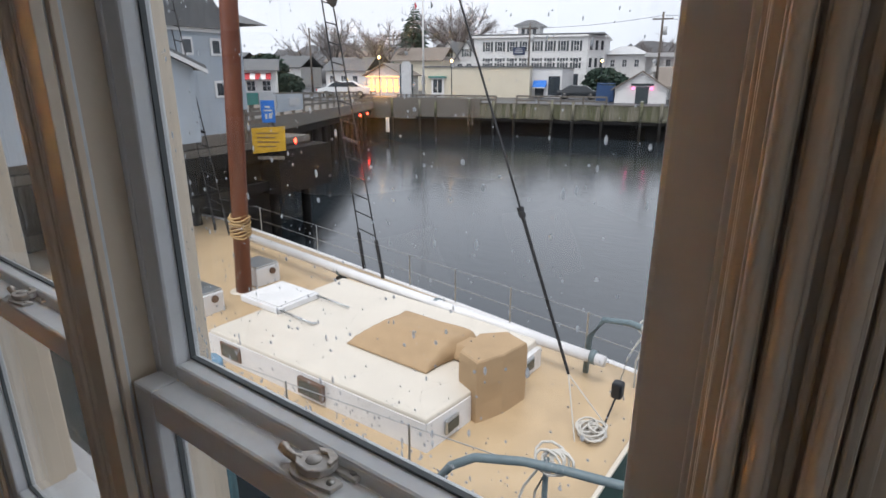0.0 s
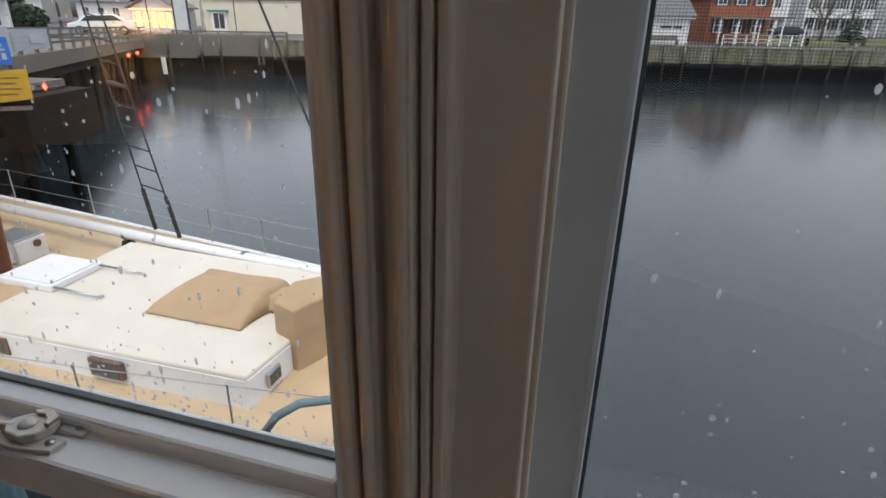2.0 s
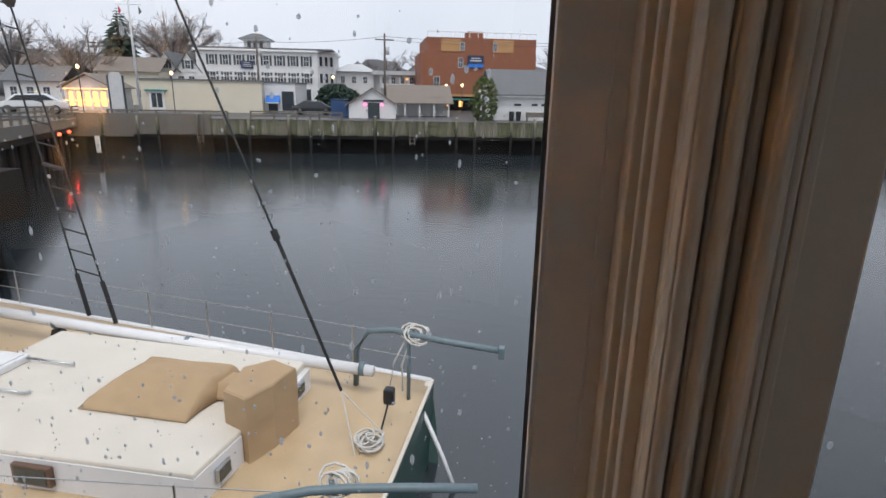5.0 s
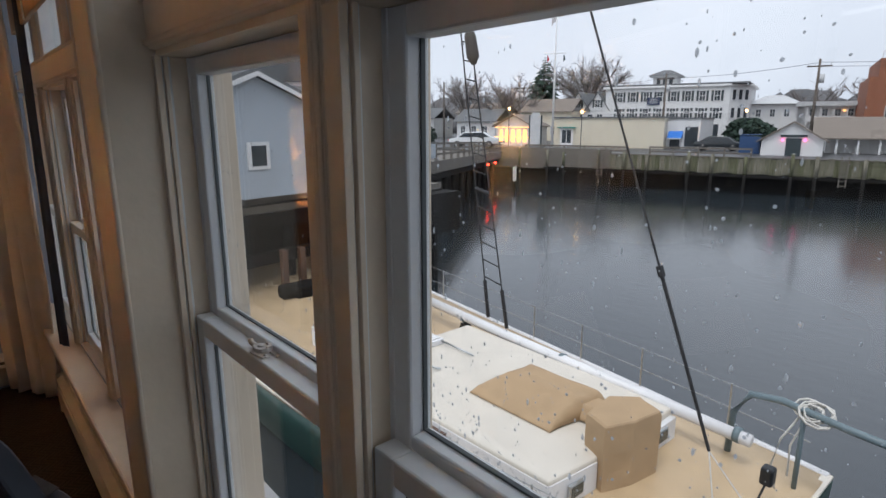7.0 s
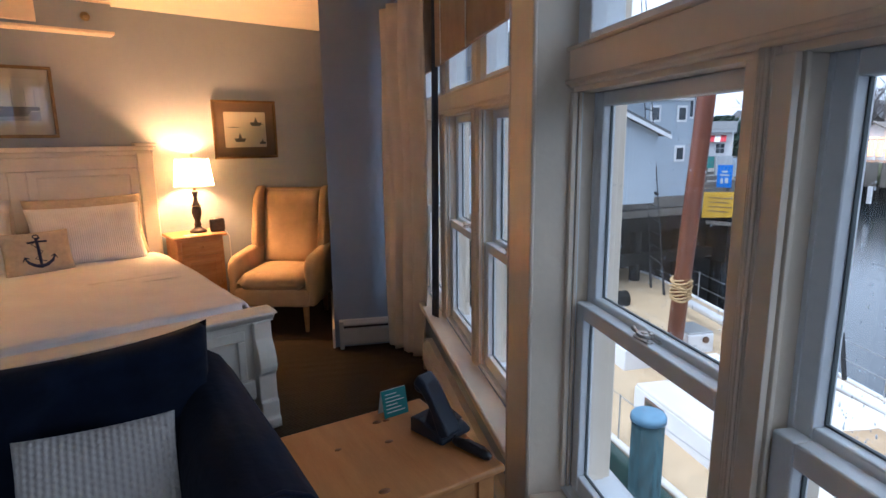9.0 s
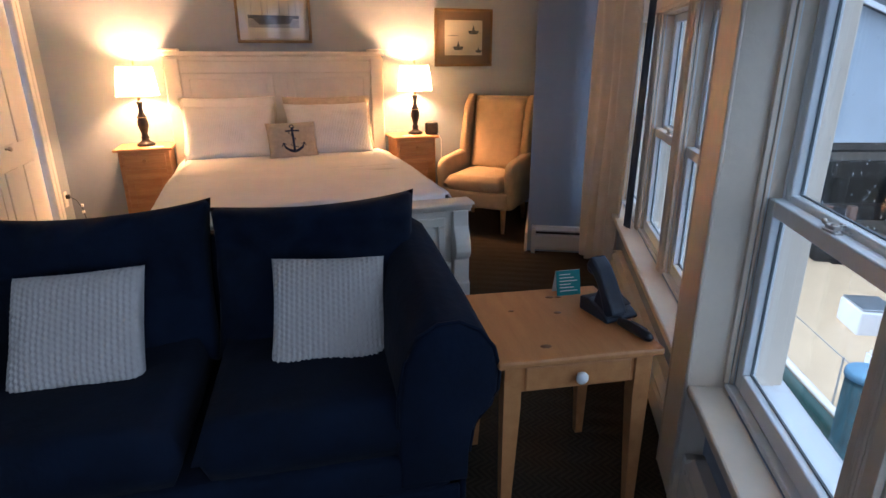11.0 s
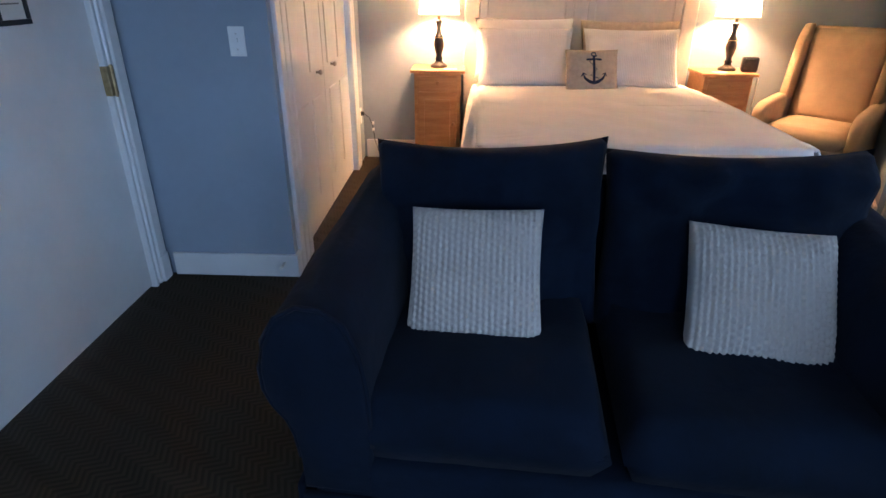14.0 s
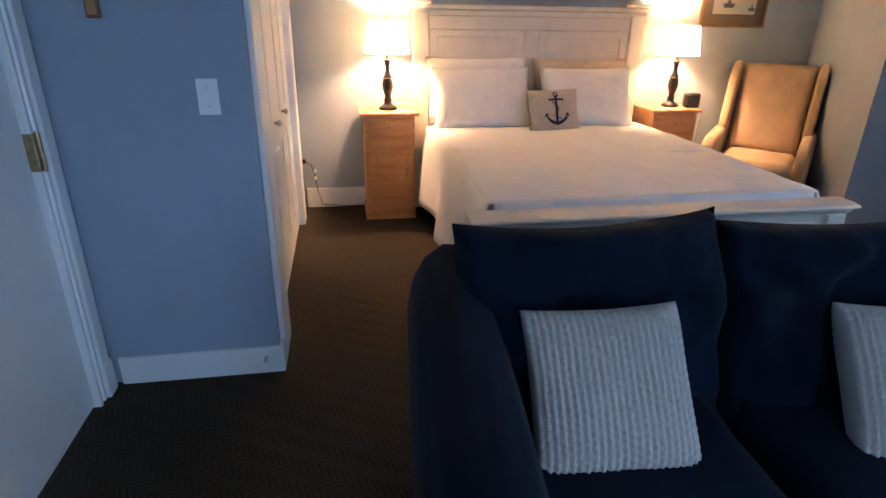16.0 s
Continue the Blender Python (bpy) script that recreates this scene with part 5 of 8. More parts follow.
BOAT_WHITE = material("white_boat_paint", (0.72, 0.72, 0.73), 0.35, vary=0.05, scale=4, bump=0.05)
HULL_GREEN = material("dark_green_hull_paint", (0.012, 0.05, 0.04), 0.35, vary=0.2, scale=4)
TARP = material("tan_canvas_cover", (0.41, 0.285, 0.165), 0.8, vary=0.1, scale=5, bump=0.5, bump_scale=9)
MAST_RED = material("varnished_red_mast", (0.15, 0.045, 0.022), 0.4, vary=0.25, scale=5, stretch=(1, 1, 0.2), bump=0.1)
ROPE = material("tan_hemp_rope", (0.42, 0.28, 0.13), 0.9, vary=0.2, scale=60, bump=0.5, bump_scale=160)
ROPE_WHITE = material("weathered_white_rope", (0.6, 0.58, 0.54), 0.9, vary=0.15, scale=60, bump=0.4, bump_scale=160)
TARRED = material("tarred_black_rigging", (0.02, 0.02, 0.022), 0.7, vary=0.3, scale=40)
STEEL = material("stainless_steel", (0.5, 0.52, 0.53), 0.3, 0.9, vary=0.1, scale=30)
DAVIT = material("blue_grey_painted_steel", (0.14, 0.19, 0.21), 0.45, vary=0.15, scale=20)
PORT_GLASS = material("dark_porthole_glass", (0.05, 0.06, 0.055), 0.08, vary=0.3, scale=18)
BROWN_FRAME = material("varnished_brown_frame", (0.13, 0.075, 0.05), 0.4, vary=0.2, scale=20)
WET_WOOD = material("weathered_grey_timber", (0.2, 0.18, 0.155), 0.8, second=(0.09, 0.08, 0.068), scale=2.5, stretch=(6, 6, 0.7), bump=0.4, bump_scale=18)
# wet timber, blackened to paint the shade under quay, wharf and bridge
DARK_WOOD_WET_SHADED = material("wet_shaded_black_timber", (0.013, 0.012, 0.011), 0.8, vary=0.4, scale=5, bump=0.3, bump_scale=14, spec=0.15)
CHAFE = material("grey_brown_chafing_rope", (0.09, 0.08, 0.07), 0.95, vary=0.3, scale=40, bump=0.6, bump_scale=60)
PILE_BLUE = material("weathered_blue_green_pile", (0.06, 0.13, 0.15), 0.75, second=(0.03, 0.055, 0.06), scale=9, stretch=(3, 3, 0.6), bump=0.4, bump_scale=24)
CAP_BLUE = material("blue_pile_cap", (0.16, 0.3, 0.42), 0.5, vary=0.15, scale=20, bump=0.2)
SIDING = material("pale_blue_grey_clapboard", (0.40, 0.45, 0.5), 0.7, vary=0.06, scale=2, bump=0.1)
SIDING_WHITE = material("white_clapboard", (0.68, 0.68, 0.68), 0.65, vary=0.06, scale=1.2, bump=0.1)
STUCCO = material("cream_stucco", (0.62, 0.57, 0.46), 0.8, vary=0.06, scale=1.0, bump=0.2, bump_scale=12)
SHINGLE = material("grey_asphalt_shingle", (0.14, 0.145, 0.15), 0.9, vary=0.2, scale=3, bump=0.5, bump_scale=14)
SHINGLE_BROWN = material("brown_asphalt_shingle", (0.2, 0.17, 0.145), 0.9, vary=0.2, scale=3, bump=0.5, bump_scale=14)
BRICK = material("red_brown_shingle_cladding", (0.26, 0.10, 0.055), 0.85, vary=0.18, scale=1.5, bump=0.3, bump_scale=10)
TAN_BOARD = material("raw_tan_sheathing", (0.45, 0.25, 0.11), 0.8, vary=0.12, scale=1.5)
DARK_GLASS = material("dark_window_glass", (0.04, 0.05, 0.06), 0.12, vary=0.3, scale=2)
SHUTTER = material("dark_shutter_paint", (0.03, 0.045, 0.05), 0.5, vary=0.2, scale=5)
ASPHALT = material("wet_asphalt", (0.06, 0.06, 0.062), 0.45, vary=0.25, scale=0.8, bump=0.3, bump_scale=20)
LAWN = material("winter_lawn", (0.13, 0.14, 0.05), 0.95, second=(0.08, 0.085, 0.035), scale=0.7, bump=0.6, bump_scale=25)
BARK = material("grey_bark", (0.14, 0.125, 0.115), 0.9, vary=0.3, scale=3, bump=0.5, bump_scale=8)
TWIG = material("bare_twigs", (0.19, 0.165, 0.155), 0.9, vary=0.3, scale=0.4)
FIR_GREEN = material("dark_fir_needles", (0.022, 0.045, 0.03), 0.85, vary=0.35, scale=1.5)
BUSH_GREEN = material("yellow_green_cedar", (0.1, 0.13, 0.03), 0.85, second=(0.04, 0.06, 0.018), scale=2)
HILL = material("bare_winter_woods", (0.15, 0.148, 0.152), 0.95, second=(0.08, 0.082, 0.088), scale=0.15, bump=0.5, bump_scale=1.5)
POLE_WOOD = material("weathered_utility_pole", (0.12, 0.1, 0.085), 0.85, vary=0.25, scale=3)
WHITE_METAL = material("white_painted_metal", (0.72, 0.72, 0.72), 0.4, vary=0.05, scale=4)
SIGN_BLUE = material("bright_blue_sign", (0.02, 0.17, 0.6), 0.5, vary=0.06, scale=6)
SIGN_YELLOW = material("weathered_yellow_board", (0.52, 0.31, 0.02), 0.6, vary=0.15, scale=3)
SIGN_WHITE = material("weathered_white_board", (0.5, 0.51, 0.52), 0.6, vary=0.12, scale=3)
SIGN_TEAL = material("teal_banner", (0.03, 0.22, 0.2), 0.6, vary=0.12, scale=3)
SIGN_NAVY = material("navy_sign", (0.015, 0.03, 0.08), 0.5, vary=0.1, scale=3)
RED_GLOW = glow("red_signal_lamp", (1.0, 0.04, 0.02), 6.0)
PINK_GLOW = glow("pink_lamp", (1.0, 0.08, 0.3), 4.0)
AMBER_GLOW = glow("amber_window_light", (1.0, 0.42, 0.12), 1.5)
WARM_GLOW = glow("warm_street_lamp", (1.0, 0.6, 0.25), 4.0)
CAR_WHITE = material("white_car_paint", (0.6, 0.62, 0.63), 0.25, vary=0.03, scale=2)
CAR_DARK = material("dark_car_paint", (0.025, 0.03, 0.035), 0.2, vary=0.1, scale=2)
BIN_BLUE = material("blue_plastic_bin", (0.02, 0.06, 0.16), 0.5, vary=0.1, scale=3)
FLAG_RED = material("flag_red", (0.45, 0.04, 0.05), 0.8, vary=0.1, scale=4)
FLAG_BLUE = material("flag_blue", (0.03, 0.04, 0.14), 0.8, vary=0.1, scale=4)
FLAG_WHITE = material("flag_white", (0.7, 0.7, 0.7), 0.8, vary=0.05, scale=4)


def water_material():
    m = bpy.data.materials.new("harbour_water")
    m.use_nodes = True
    nt = m.node_tree
    b = nt.nodes["Principled BSDF"]
    b.inputs["Base Color"].default_value = (0.024, 0.031, 0.037, 1)
    b.inputs["Roughness"].default_value = 0.11
    b.inputs["IOR"].default_value = 1.75
    tc = nt.nodes.new("ShaderNodeTexCoord")
    mp = nt.nodes.new("ShaderNodeMapping")
    mp.inputs["Scale"].default_value = (0.55, 1.3, 1)
    mp.inputs["Rotation"].default_value = (0, 0, 0.3)
    nt.links.new(tc.outputs["Object"], mp.inputs[0])
    n1, n2 = nt.nodes.new("ShaderNodeTexNoise"), nt.nodes.new("ShaderNodeTexNoise")
    n1.inputs["Scale"].default_value, n1.inputs["Detail"].default_value = 2.6, 4.0
    n2.inputs["Scale"].default_value, n2.inputs["Detail"].default_value = 0.16, 3.0
    ml = nt.nodes.new("ShaderNodeMath")
    ml.operation = "MULTIPLY"
    nt.links.new(mp.outputs[0], n1.inputs["Vector"])
    nt.links.new(mp.outputs[0], n2.inputs["Vector"])
    nt.links.new(n1.outputs["Fac"], ml.inputs[0])
    nt.links.new(n2.outputs["Fac"], ml.inputs[1])
    bp = nt.nodes.new("ShaderNodeBump")
    bp.inputs["Strength"].default_value, bp.inputs["Distance"].default_value = 0.16, 0.12
    nt.links.new(ml.outputs[0], bp.inputs["Height"])
    nt.links.new(bp.outputs[0], b.inputs["Normal"])
    return m


def quay_wood():
    """Old timber whose boards differ: grey, brown and mossy green."""
    m = material("mossy_quay_timber", (0.26, 0.245, 0.2), 0.9, second=(0.1, 0.095, 0.075), scale=1.6, stretch=(5, 5, 0.9), bump=0.5, bump_scale=14)
    nt = m.node_tree
    b = nt.nodes["Principled BSDF"]
    old = b.inputs["Base Color"].links[0].from_socket
    info = nt.nodes.new("ShaderNodeObjectInfo")
    cr = nt.nodes.new("ShaderNodeValToRGB")
    cr.color_ramp.elements[0].color = (0.55, 0.6, 0.4, 1)
    cr.color_ramp.elements[1].color = (1.1, 1.08, 1.05, 1)
    mx = nt.nodes.new("ShaderNodeMix")
    mx.data_type, mx.blend_type = "RGBA", "MULTIPLY"
    mx.inputs[0].default_value = 1.0
    nt.links.new(info.outputs["Random"], cr.inputs[0])
    nt.links.new(old, mx.inputs[6])
    nt.links.new(cr.outputs[0], mx.inputs[7])
    nt.links.new(mx.outputs[2], b.inputs["Base Color"])
    return m


QUAY_WOOD = quay_wood()
WATER_MAT = water_material()
wb = bmesh.new()
wb.faces.new([wb.verts.new(p) for p in ((-400, 0.45, 0), (400, 0.45, 0), (400, 260, 0), (-400, 260, 0))])
structure("water", wb, WATER_MAT, "dark rippled harbour water reflecting an overcast sky", "water", pose(0, 0, WATER))
structure("ground", B(-500, 500, 1.6, 900, -6, QUAY), ASPHALT, "wet grey quayside ground reaching inland", "ground", HARBOUR)
structure("lawn", B(47, 140, 5.0, 26, QUAY - 0.1, QUAY + 0.05), LAWN, "patchy winter lawn behind the quay", "lawn", HARBOUR)


def quay():
    q = thing("bulkhead", HARBOUR, "weathered timber bulkhead along the far quay with posts", "bulkhead", "", "structure")
    plank_meshes = []
    for k in range(3):
        plank_meshes.append(B(-0.18, 0.18, -0.05 - 0.012 * k, 0.05, -2.7, -1.38 - 0.02 * k))
    datas = []
    for bm in plank_meshes:
        d = bpy.data.meshes.new("plank")
        bm.to_mesh(d)
        bm.free()
        d.materials.append(QUAY_WOOD)
        datas.append(d)
    for k in range(180):
        ob = new("plank", datas[(k * 7) % 3])
        ob.parent = q
        ob.location = (-12 + 0.38 * k, 0.02 * math.sin(k * 2.9), 0.04 * math.sin(k * 1.7) + 0.05 * math.sin(k * 5.3))
    part("waling", B(-12, 110, -0.2, -0.075, -2.98, -2.72), DARK_WOOD_WET_SHADED, q, "heavy dark horizontal timber")
    part("cap_rail", B(-12, 46, -0.1, 0.3, -1.4, -1.35), WET_WOOD, q, "flat cap timber")
    part("backing", B(-12, 56.5, 0.06, 1.7, -2.9, -1.47), DARK_WOOD_WET_SHADED, q)
    part("backing_low", B(56.5, 130, 0.06, 1.7, -2.9, -2.0), WET_WOOD, q)
    # black colour here paints the shade of the void under the quay
    part("under_wall", B(-12, 130, 1.35, 1.69, -6, -2.85), DARK_WOOD_WET_SHADED, q, "black wet underside, its shade put into the colour")
    for k in range(42):
        x = -9 + 2.5 * k + 0.5 * math.sin(k * 2.3)
        top = -1.0 - 0.16 * (k % 3)
        pl = part("pile", T([(x, -0.22, -2.75), (x, -0.22, top)], 0.13, 8), QUAY_WOOD, q, "round timber pile", True)
        # foot coloured black for the shade below the planks, and for wet
        part("wet_shaded_foot", T([(x, -0.22, -6), (x, -0.22, -2.75)], 0.128, 8), DARK_WOOD_WET_SHADED, pl, "wet foot of the pile, blackened for the shade there", True)
        part("pile_tip", T([(x, -0.22, top), (x, -0.22, top + 0.03)], 0.135, 8), WHITE_METAL if k % 3 == 0 else WET_WOOD, q)
    for x in (-1.0, 17.3):
        for dx in (-0.22, 0.22):
            part("ladder_stile", B(x + dx - 0.04, x + dx + 0.04, -0.45, -0.37, -3.4, -1.1), WET_WOOD, q)
        for k in range(6):
            part("ladder_rung", B(x - 0.22, x + 0.22, -0.44, -0.38, -3.3 + 0.36 * k, -3.24 + 0.36 * k), WET_WOOD, q)


quay()


def fence(m, length, height, step, rails, mat, name="fence", label="weathered timber guard rail along the quay"):
    f = thing(name, m, label, "fence")
    n = int(length / step)
    for k in range(n + 1):
        part("post", B(k * step - 0.07, k * step + 0.07, -0.07, 0.07, 0, height, bevel=0.01), mat, f)
    for k in range(rails):
        z = height * (k + 1) / rails - 0.12
        part("rail", B(-0.05, length + 0.05, -0.1, -0.07, z, z + 0.14), mat, f)
    return f


fence(HARBOUR @ pose(3, 1.2, QUAY), 8, 0.75, 2.0, 2, WET_WOOD)
fence(HARBOUR @ pose(-9, 1.2, QUAY), 10, 0.7, 2.0, 2, WET_WOOD)
fence(HARBOUR @ pose(47, 0.6, QUAY - 0.7), 60, 1.1, 3.0, 2, WET_WOOD)


def window_block(parent, x, y, z, w, h, shutters=False, trim=WHITE_METAL, frame_w=0.1):
    """A framed window standing slightly proud of a facade that faces -y."""
    f = part("window", B(x - w / 2 - frame_w, x + w / 2 + frame_w, y - 0.07, y, z - frame_w, z + h + frame_w), trim, parent)
    part("pane", B(x - w / 2, x + w / 2, y - 0.08, y - 0.072, z, z + h), DARK_GLASS, f, "dark reflecting panes")
    part("glazing_bar", B(x - w / 2, x + w / 2, y - 0.095, y - 0.081, z + h / 2 - 0.03, z + h / 2 + 0.03), trim, f)
    part("glazing_bar", B(x - 0.025, x + 0.025, y - 0.1, y - 0.096, z, z + h), trim, f)
    if shutters:
        for s in (-1, 1):
            xs = x + s * (w / 2 + frame_w + 0.17)
            part("shutter", B(xs - 0.15, xs + 0.15, y - 0.06, y, z - 0.05, z + h + 0.05), SHUTTER, f, "dark louvred shutter")


def hotel():
    h = thing("hotel", HARBOUR @ pose(0, 38, 0), "three-storey white clapboard inn with dark shutters and a cupola", "building")
    part("wall", B(-12.0, 5.3, 0, 13, QUAY, 6.3), SIDING_WHITE, h)
    part("bay_wall", prism([(5.3, 0.0), (7.6, 2.4), (7.6, 13), (5.3, 13)], QUAY, 6.3, "z"), SIDING_WHITE, h)
    part("cornice", B(-12.3, 5.4, -0.4, 13.2, 6.3, 6.6, bevel=0.06), WHITE_METAL, h)
    part("bay_cornice", prism([(5.4, -0.3), (8.0, 2.3), (8.0, 13), (5.4, 13)], 6.3, 6.58, "z"), WHITE_METAL, h)
    part("roof", B(-12.4, 7.6, -0.3, 13.2, 6.61, 6.85), SHINGLE, h)
    part("storey_band", B(-12.05, 5.3, -0.08, 0, 2.7, 2.95), WHITE_METAL, h)
    for r, (z, hh) in enumerate(((4.4, 1.35), (1.75 + 0.2, 1.4))):
        for k in range(8):
            window_block(h, -9.8 + 1.93 * k, 0, z, 0.72, hh, True)
    for z in (4.4, 1.95):
        for k in range(3):
            w = part("bay_window", B(-0.32, 0.32, -0.06, 0, z, z + 1.5), WHITE_METAL, h, "", False, pose(5.75 + 0.72 * k, 0.42 + 0.76 * k, 0, 0, 0, 46))
            part("pane", B(-0.25, 0.25, -0.075, -0.062, z + 0.08, z + 1.42), DARK_GLASS, w)
    part("porch_opening", B(1.0, 4.4, -0.06, 0, -1.4, 1.1), DARK_GLASS, h)
    for x in (-1.0, 1.0, 2.7, 4.4):
        part("porch_column", B(x - 0.14, x + 0.14, -0.3, -0.08, QUAY, 1.2), WHITE_METAL, h)
    c = part("cupola", B(-6.0, -2.6, 4, 7.4, 6.86, 8.3), SIDING_WHITE, h, "small white roof cupola")
    part("cupola_roof", pyramid(-6.7, -1.9, 3.3, 8.1, 8.3, 9.2, 0.25), SHINGLE, c)
    part("cupola_cornice", B(-6.5, -2.1, 3.5, 7.9, 8.12, 8.3), WHITE_METAL, c)
    for x in (-5.2, -4.3, -3.4):
        part("pane", B(x - 0.25, x + 0.25, 3.93, 3.99, 7.1, 8.0), DARK_GLASS, c)
    s = part("sign_board", B(-5.75, -3.95, -0.2, -0.1, 3.9, 4.95), SIGN_NAVY, h, "navy sign with pale lettering bars")
    for k in range(3):
        part("sign_text", B(-5.5 + 0.1 * k, -4.2 - 0.1 * k, -0.22, -0.201, 4.15 + 0.25 * k, 4.25 + 0.25 * k), SIGN_WHITE, s)
    g = thing("gabled_house", HARBOUR @ pose(-15.2, 38.3, 0), "white gabled house beside the inn", "house")
    part("wall", B(-3.2, 3.1, 0, 9, QUAY, 3.4), SIDING_WHITE, g)
    for k, x in enumerate((-1.2, 1.9)):
        part("gable", prism([(x - 1.9, 3.2), (x, 5.9), (x + 1.9, 3.2)], -0.1, 8, "y"), SIDING_WHITE, g)
        part("roof", prism([(x - 2.1, 3.1), (x, 6.1), (x + 2.1, 3.1), (x + 1.95, 3.1), (x, 5.85), (x - 1.95, 3.1)], -0.4, 8, "y"), SHINGLE, g)
        window_block(g, x, -0.1, 3.7, 0.7, 1.1, True)
    for x in (-2.4, -1, 0.8, 2.3):
        window_block(g, x, 0, 1.6, 0.8, 1.0)


def pyramid(x0, x1, y0, y1, z0, z1, top=0.0):
    bm = bmesh.new()
    cx, cy = (x0 + x1) / 2, (y0 + y1) / 2
    a = [bm.verts.new(p) for p in ((x0, y0, z0), (x1, y0, z0), (x1, y1, z0), (x0, y1, z0))]
    hx, hy = (x1 - x0) / 2 * top, (y1 - y0) / 2 * top
    b = [bm.verts.new(p) for p in ((cx - hx, cy - hy, z1), (cx + hx, cy - hy, z1), (cx + hx, cy + hy, z1), (cx - hx, cy + hy, z1))]
    bm.faces.new(list(reversed(a)))
    bm.faces.new(b)
    for k in range(4):
        bm.faces.new((a[k], a[(k + 1) % 4], b[(k + 1) % 4], b[k]))
    bmesh.ops.recalc_face_normals(bm, faces=bm.faces[:])
    return bm


def gable_roof(parent, x0, x1, y0, y1, z0, z1, mat, along="x", thick=0.15, name="roof"):
    if along == "x":
        ym = (y0 + y1) / 2
        bm = prism([(y0, z0), (ym, z1), (y1, z0), (y1, z0 - thick), (ym, z1 - thick), (y0, z0 - thick)], x0, x1, "x")
    else:
        xm = (x0 + x1) / 2
        bm = prism([(x0, z0), (xm, z1), (x1, z0), (x1, z0 - thick), (xm, z1 - thick), (x0, z0 - thick)], y0, y1, "y")
    return part(name, bm, mat, parent)


hotel()


def shop():
    s = thing("shop", HARBOUR @ pose(0, 14, 0), "low cream stucco shop with a blank side wall", "building")
    part("wall", B(-11.0, 1.6, 0, 12, QUAY, 1.85), STUCCO, s)
    part("rear_wall", B(1.6, 5.0, 1.5, 12, QUAY, 1.75), SIDING_WHITE, s)
    part("parapet", B(-11.15, 1.7, -0.15, 12, 1.85, 2.02), SHINGLE, s, "dark flat roof edge")
    part("rear_parapet", B(1.7, 5.1, 1.4, 12, 1.75, 1.9), SHINGLE, s)
    part("shop_door", B(-10.2, -8.6, -0.08, 0, QUAY, 0.7), WHITE_METAL, s)
    for x in (-9.95, -9.35):
        part("pane", B(x, x + 0.5, -0.1, -0.082, -1.0, 0.5), DARK_GLASS, s)
    part("door_head", B(-10.5, -8.3, -0.35, 0, 0.7, 0.86), SIGN_TEAL, s)
    a = part("awning", prism([(-0.9, -0.3), (0.0, 0.45), (0.0, -0.3)], 1.8, 3.3, "x"), SIGN_BLUE, s, "blue cloth awning", False, pose(0, 1.5, 0))
    part("awning_stripe", B(1.8, 3.3, -0.92, -0.86, -0.42, -0.28), SIGN_WHITE, s, "", False, pose(0, 1.5, 0))
    part("shop_window", B(3.5, 4.8, 1.42, 1.5, -1.2, 0.9), DARK_GLASS, s)
    part("entrance", B(2.0, 3.0, 1.42, 1.5, QUAY, 0.3), DARK_GLASS, s)
    b = thing("brick_building", HARBOUR @ pose(0, 32, 0), "tall red-brown building with raw tan panels under its flat roof", "building")
    part("wall", B(20.3, 37.0, 0, 14, 0.75, 6.5), BRICK, b)
    part("upper_wall", B(21.1, 36.9, 0.02, 14, 6.5, 8.55), BRICK, b)
    for x0, x1 in ((23.2, 26.0), (30.6, 33.6)):
        part("sheathing", B(x0, x1, -0.05, 0, 6.7, 8.35), TAN_BOARD, b, "raw tan sheathing panel")
    part("lower_wall", B(20.6, 37.0, 0.6, 14, QUAY, 0.75), DARK_WOOD_WET_SHADED, b)
    part("storey_band", B(20.2, 37.0, -0.12, 0, 0.55, 0.85), TAN_BOARD, b)
    for x, z, w, hh in ((26.2, 6.9, 0.5, 1.0), (30.9, 6.9, 0.45, 1.0), (26.0, 4.6, 0.55, 1.2), (22.6, 1.6, 0.7, 1.6)):
        window_block(b, x, 0, z, w, hh, False, SIGN_WHITE, 0.08)
    for k in range(14):
        part("rail_post", B(21.2 + 1.2 * k, 21.28 + 1.2 * k, 0.1, 0.18, 8.55, 9.3), WHITE_METAL, b)
    part("roof_rail", B(21.1, 36.9, 0.1, 0.18, 9.25, 9.35), WHITE_METAL, b)
    part("roof_house", B(27.2, 29.5, 2, 5, 8.55, 9.6), BRICK, b)
    s = part("sign_board", B(27.0, 29.3, -0.2, -0.08, 4.55, 6.2), SIGN_NAVY, b, "navy sign over a blue strip")
    part("sign_strip", B(27.05, 29.25, -0.22, -0.201, 4.6, 5.05), SIGN_BLUE, s)
    part("sign_text", B(27.3, 29.0, -0.22, -0.201, 5.4, 5.6), SIGN_WHITE, s)
    part("sign_text", B(27.5, 28.8, -0.22, -0.201, 5.75, 5.9), SIGN_WHITE, s)
    for x in (24.0, 26.0, 30.0, 33.0):
        part("shop_light", B(x, x + 0.5, 0.5, 0.59, -0.9, -0.1), AMBER_GLOW, b, "warm lit shop window")
    part("awning", B(22.5, 30.5, -1.2, 0.0, 0.05, 0.25), SIGN_TEAL, b)


shop()


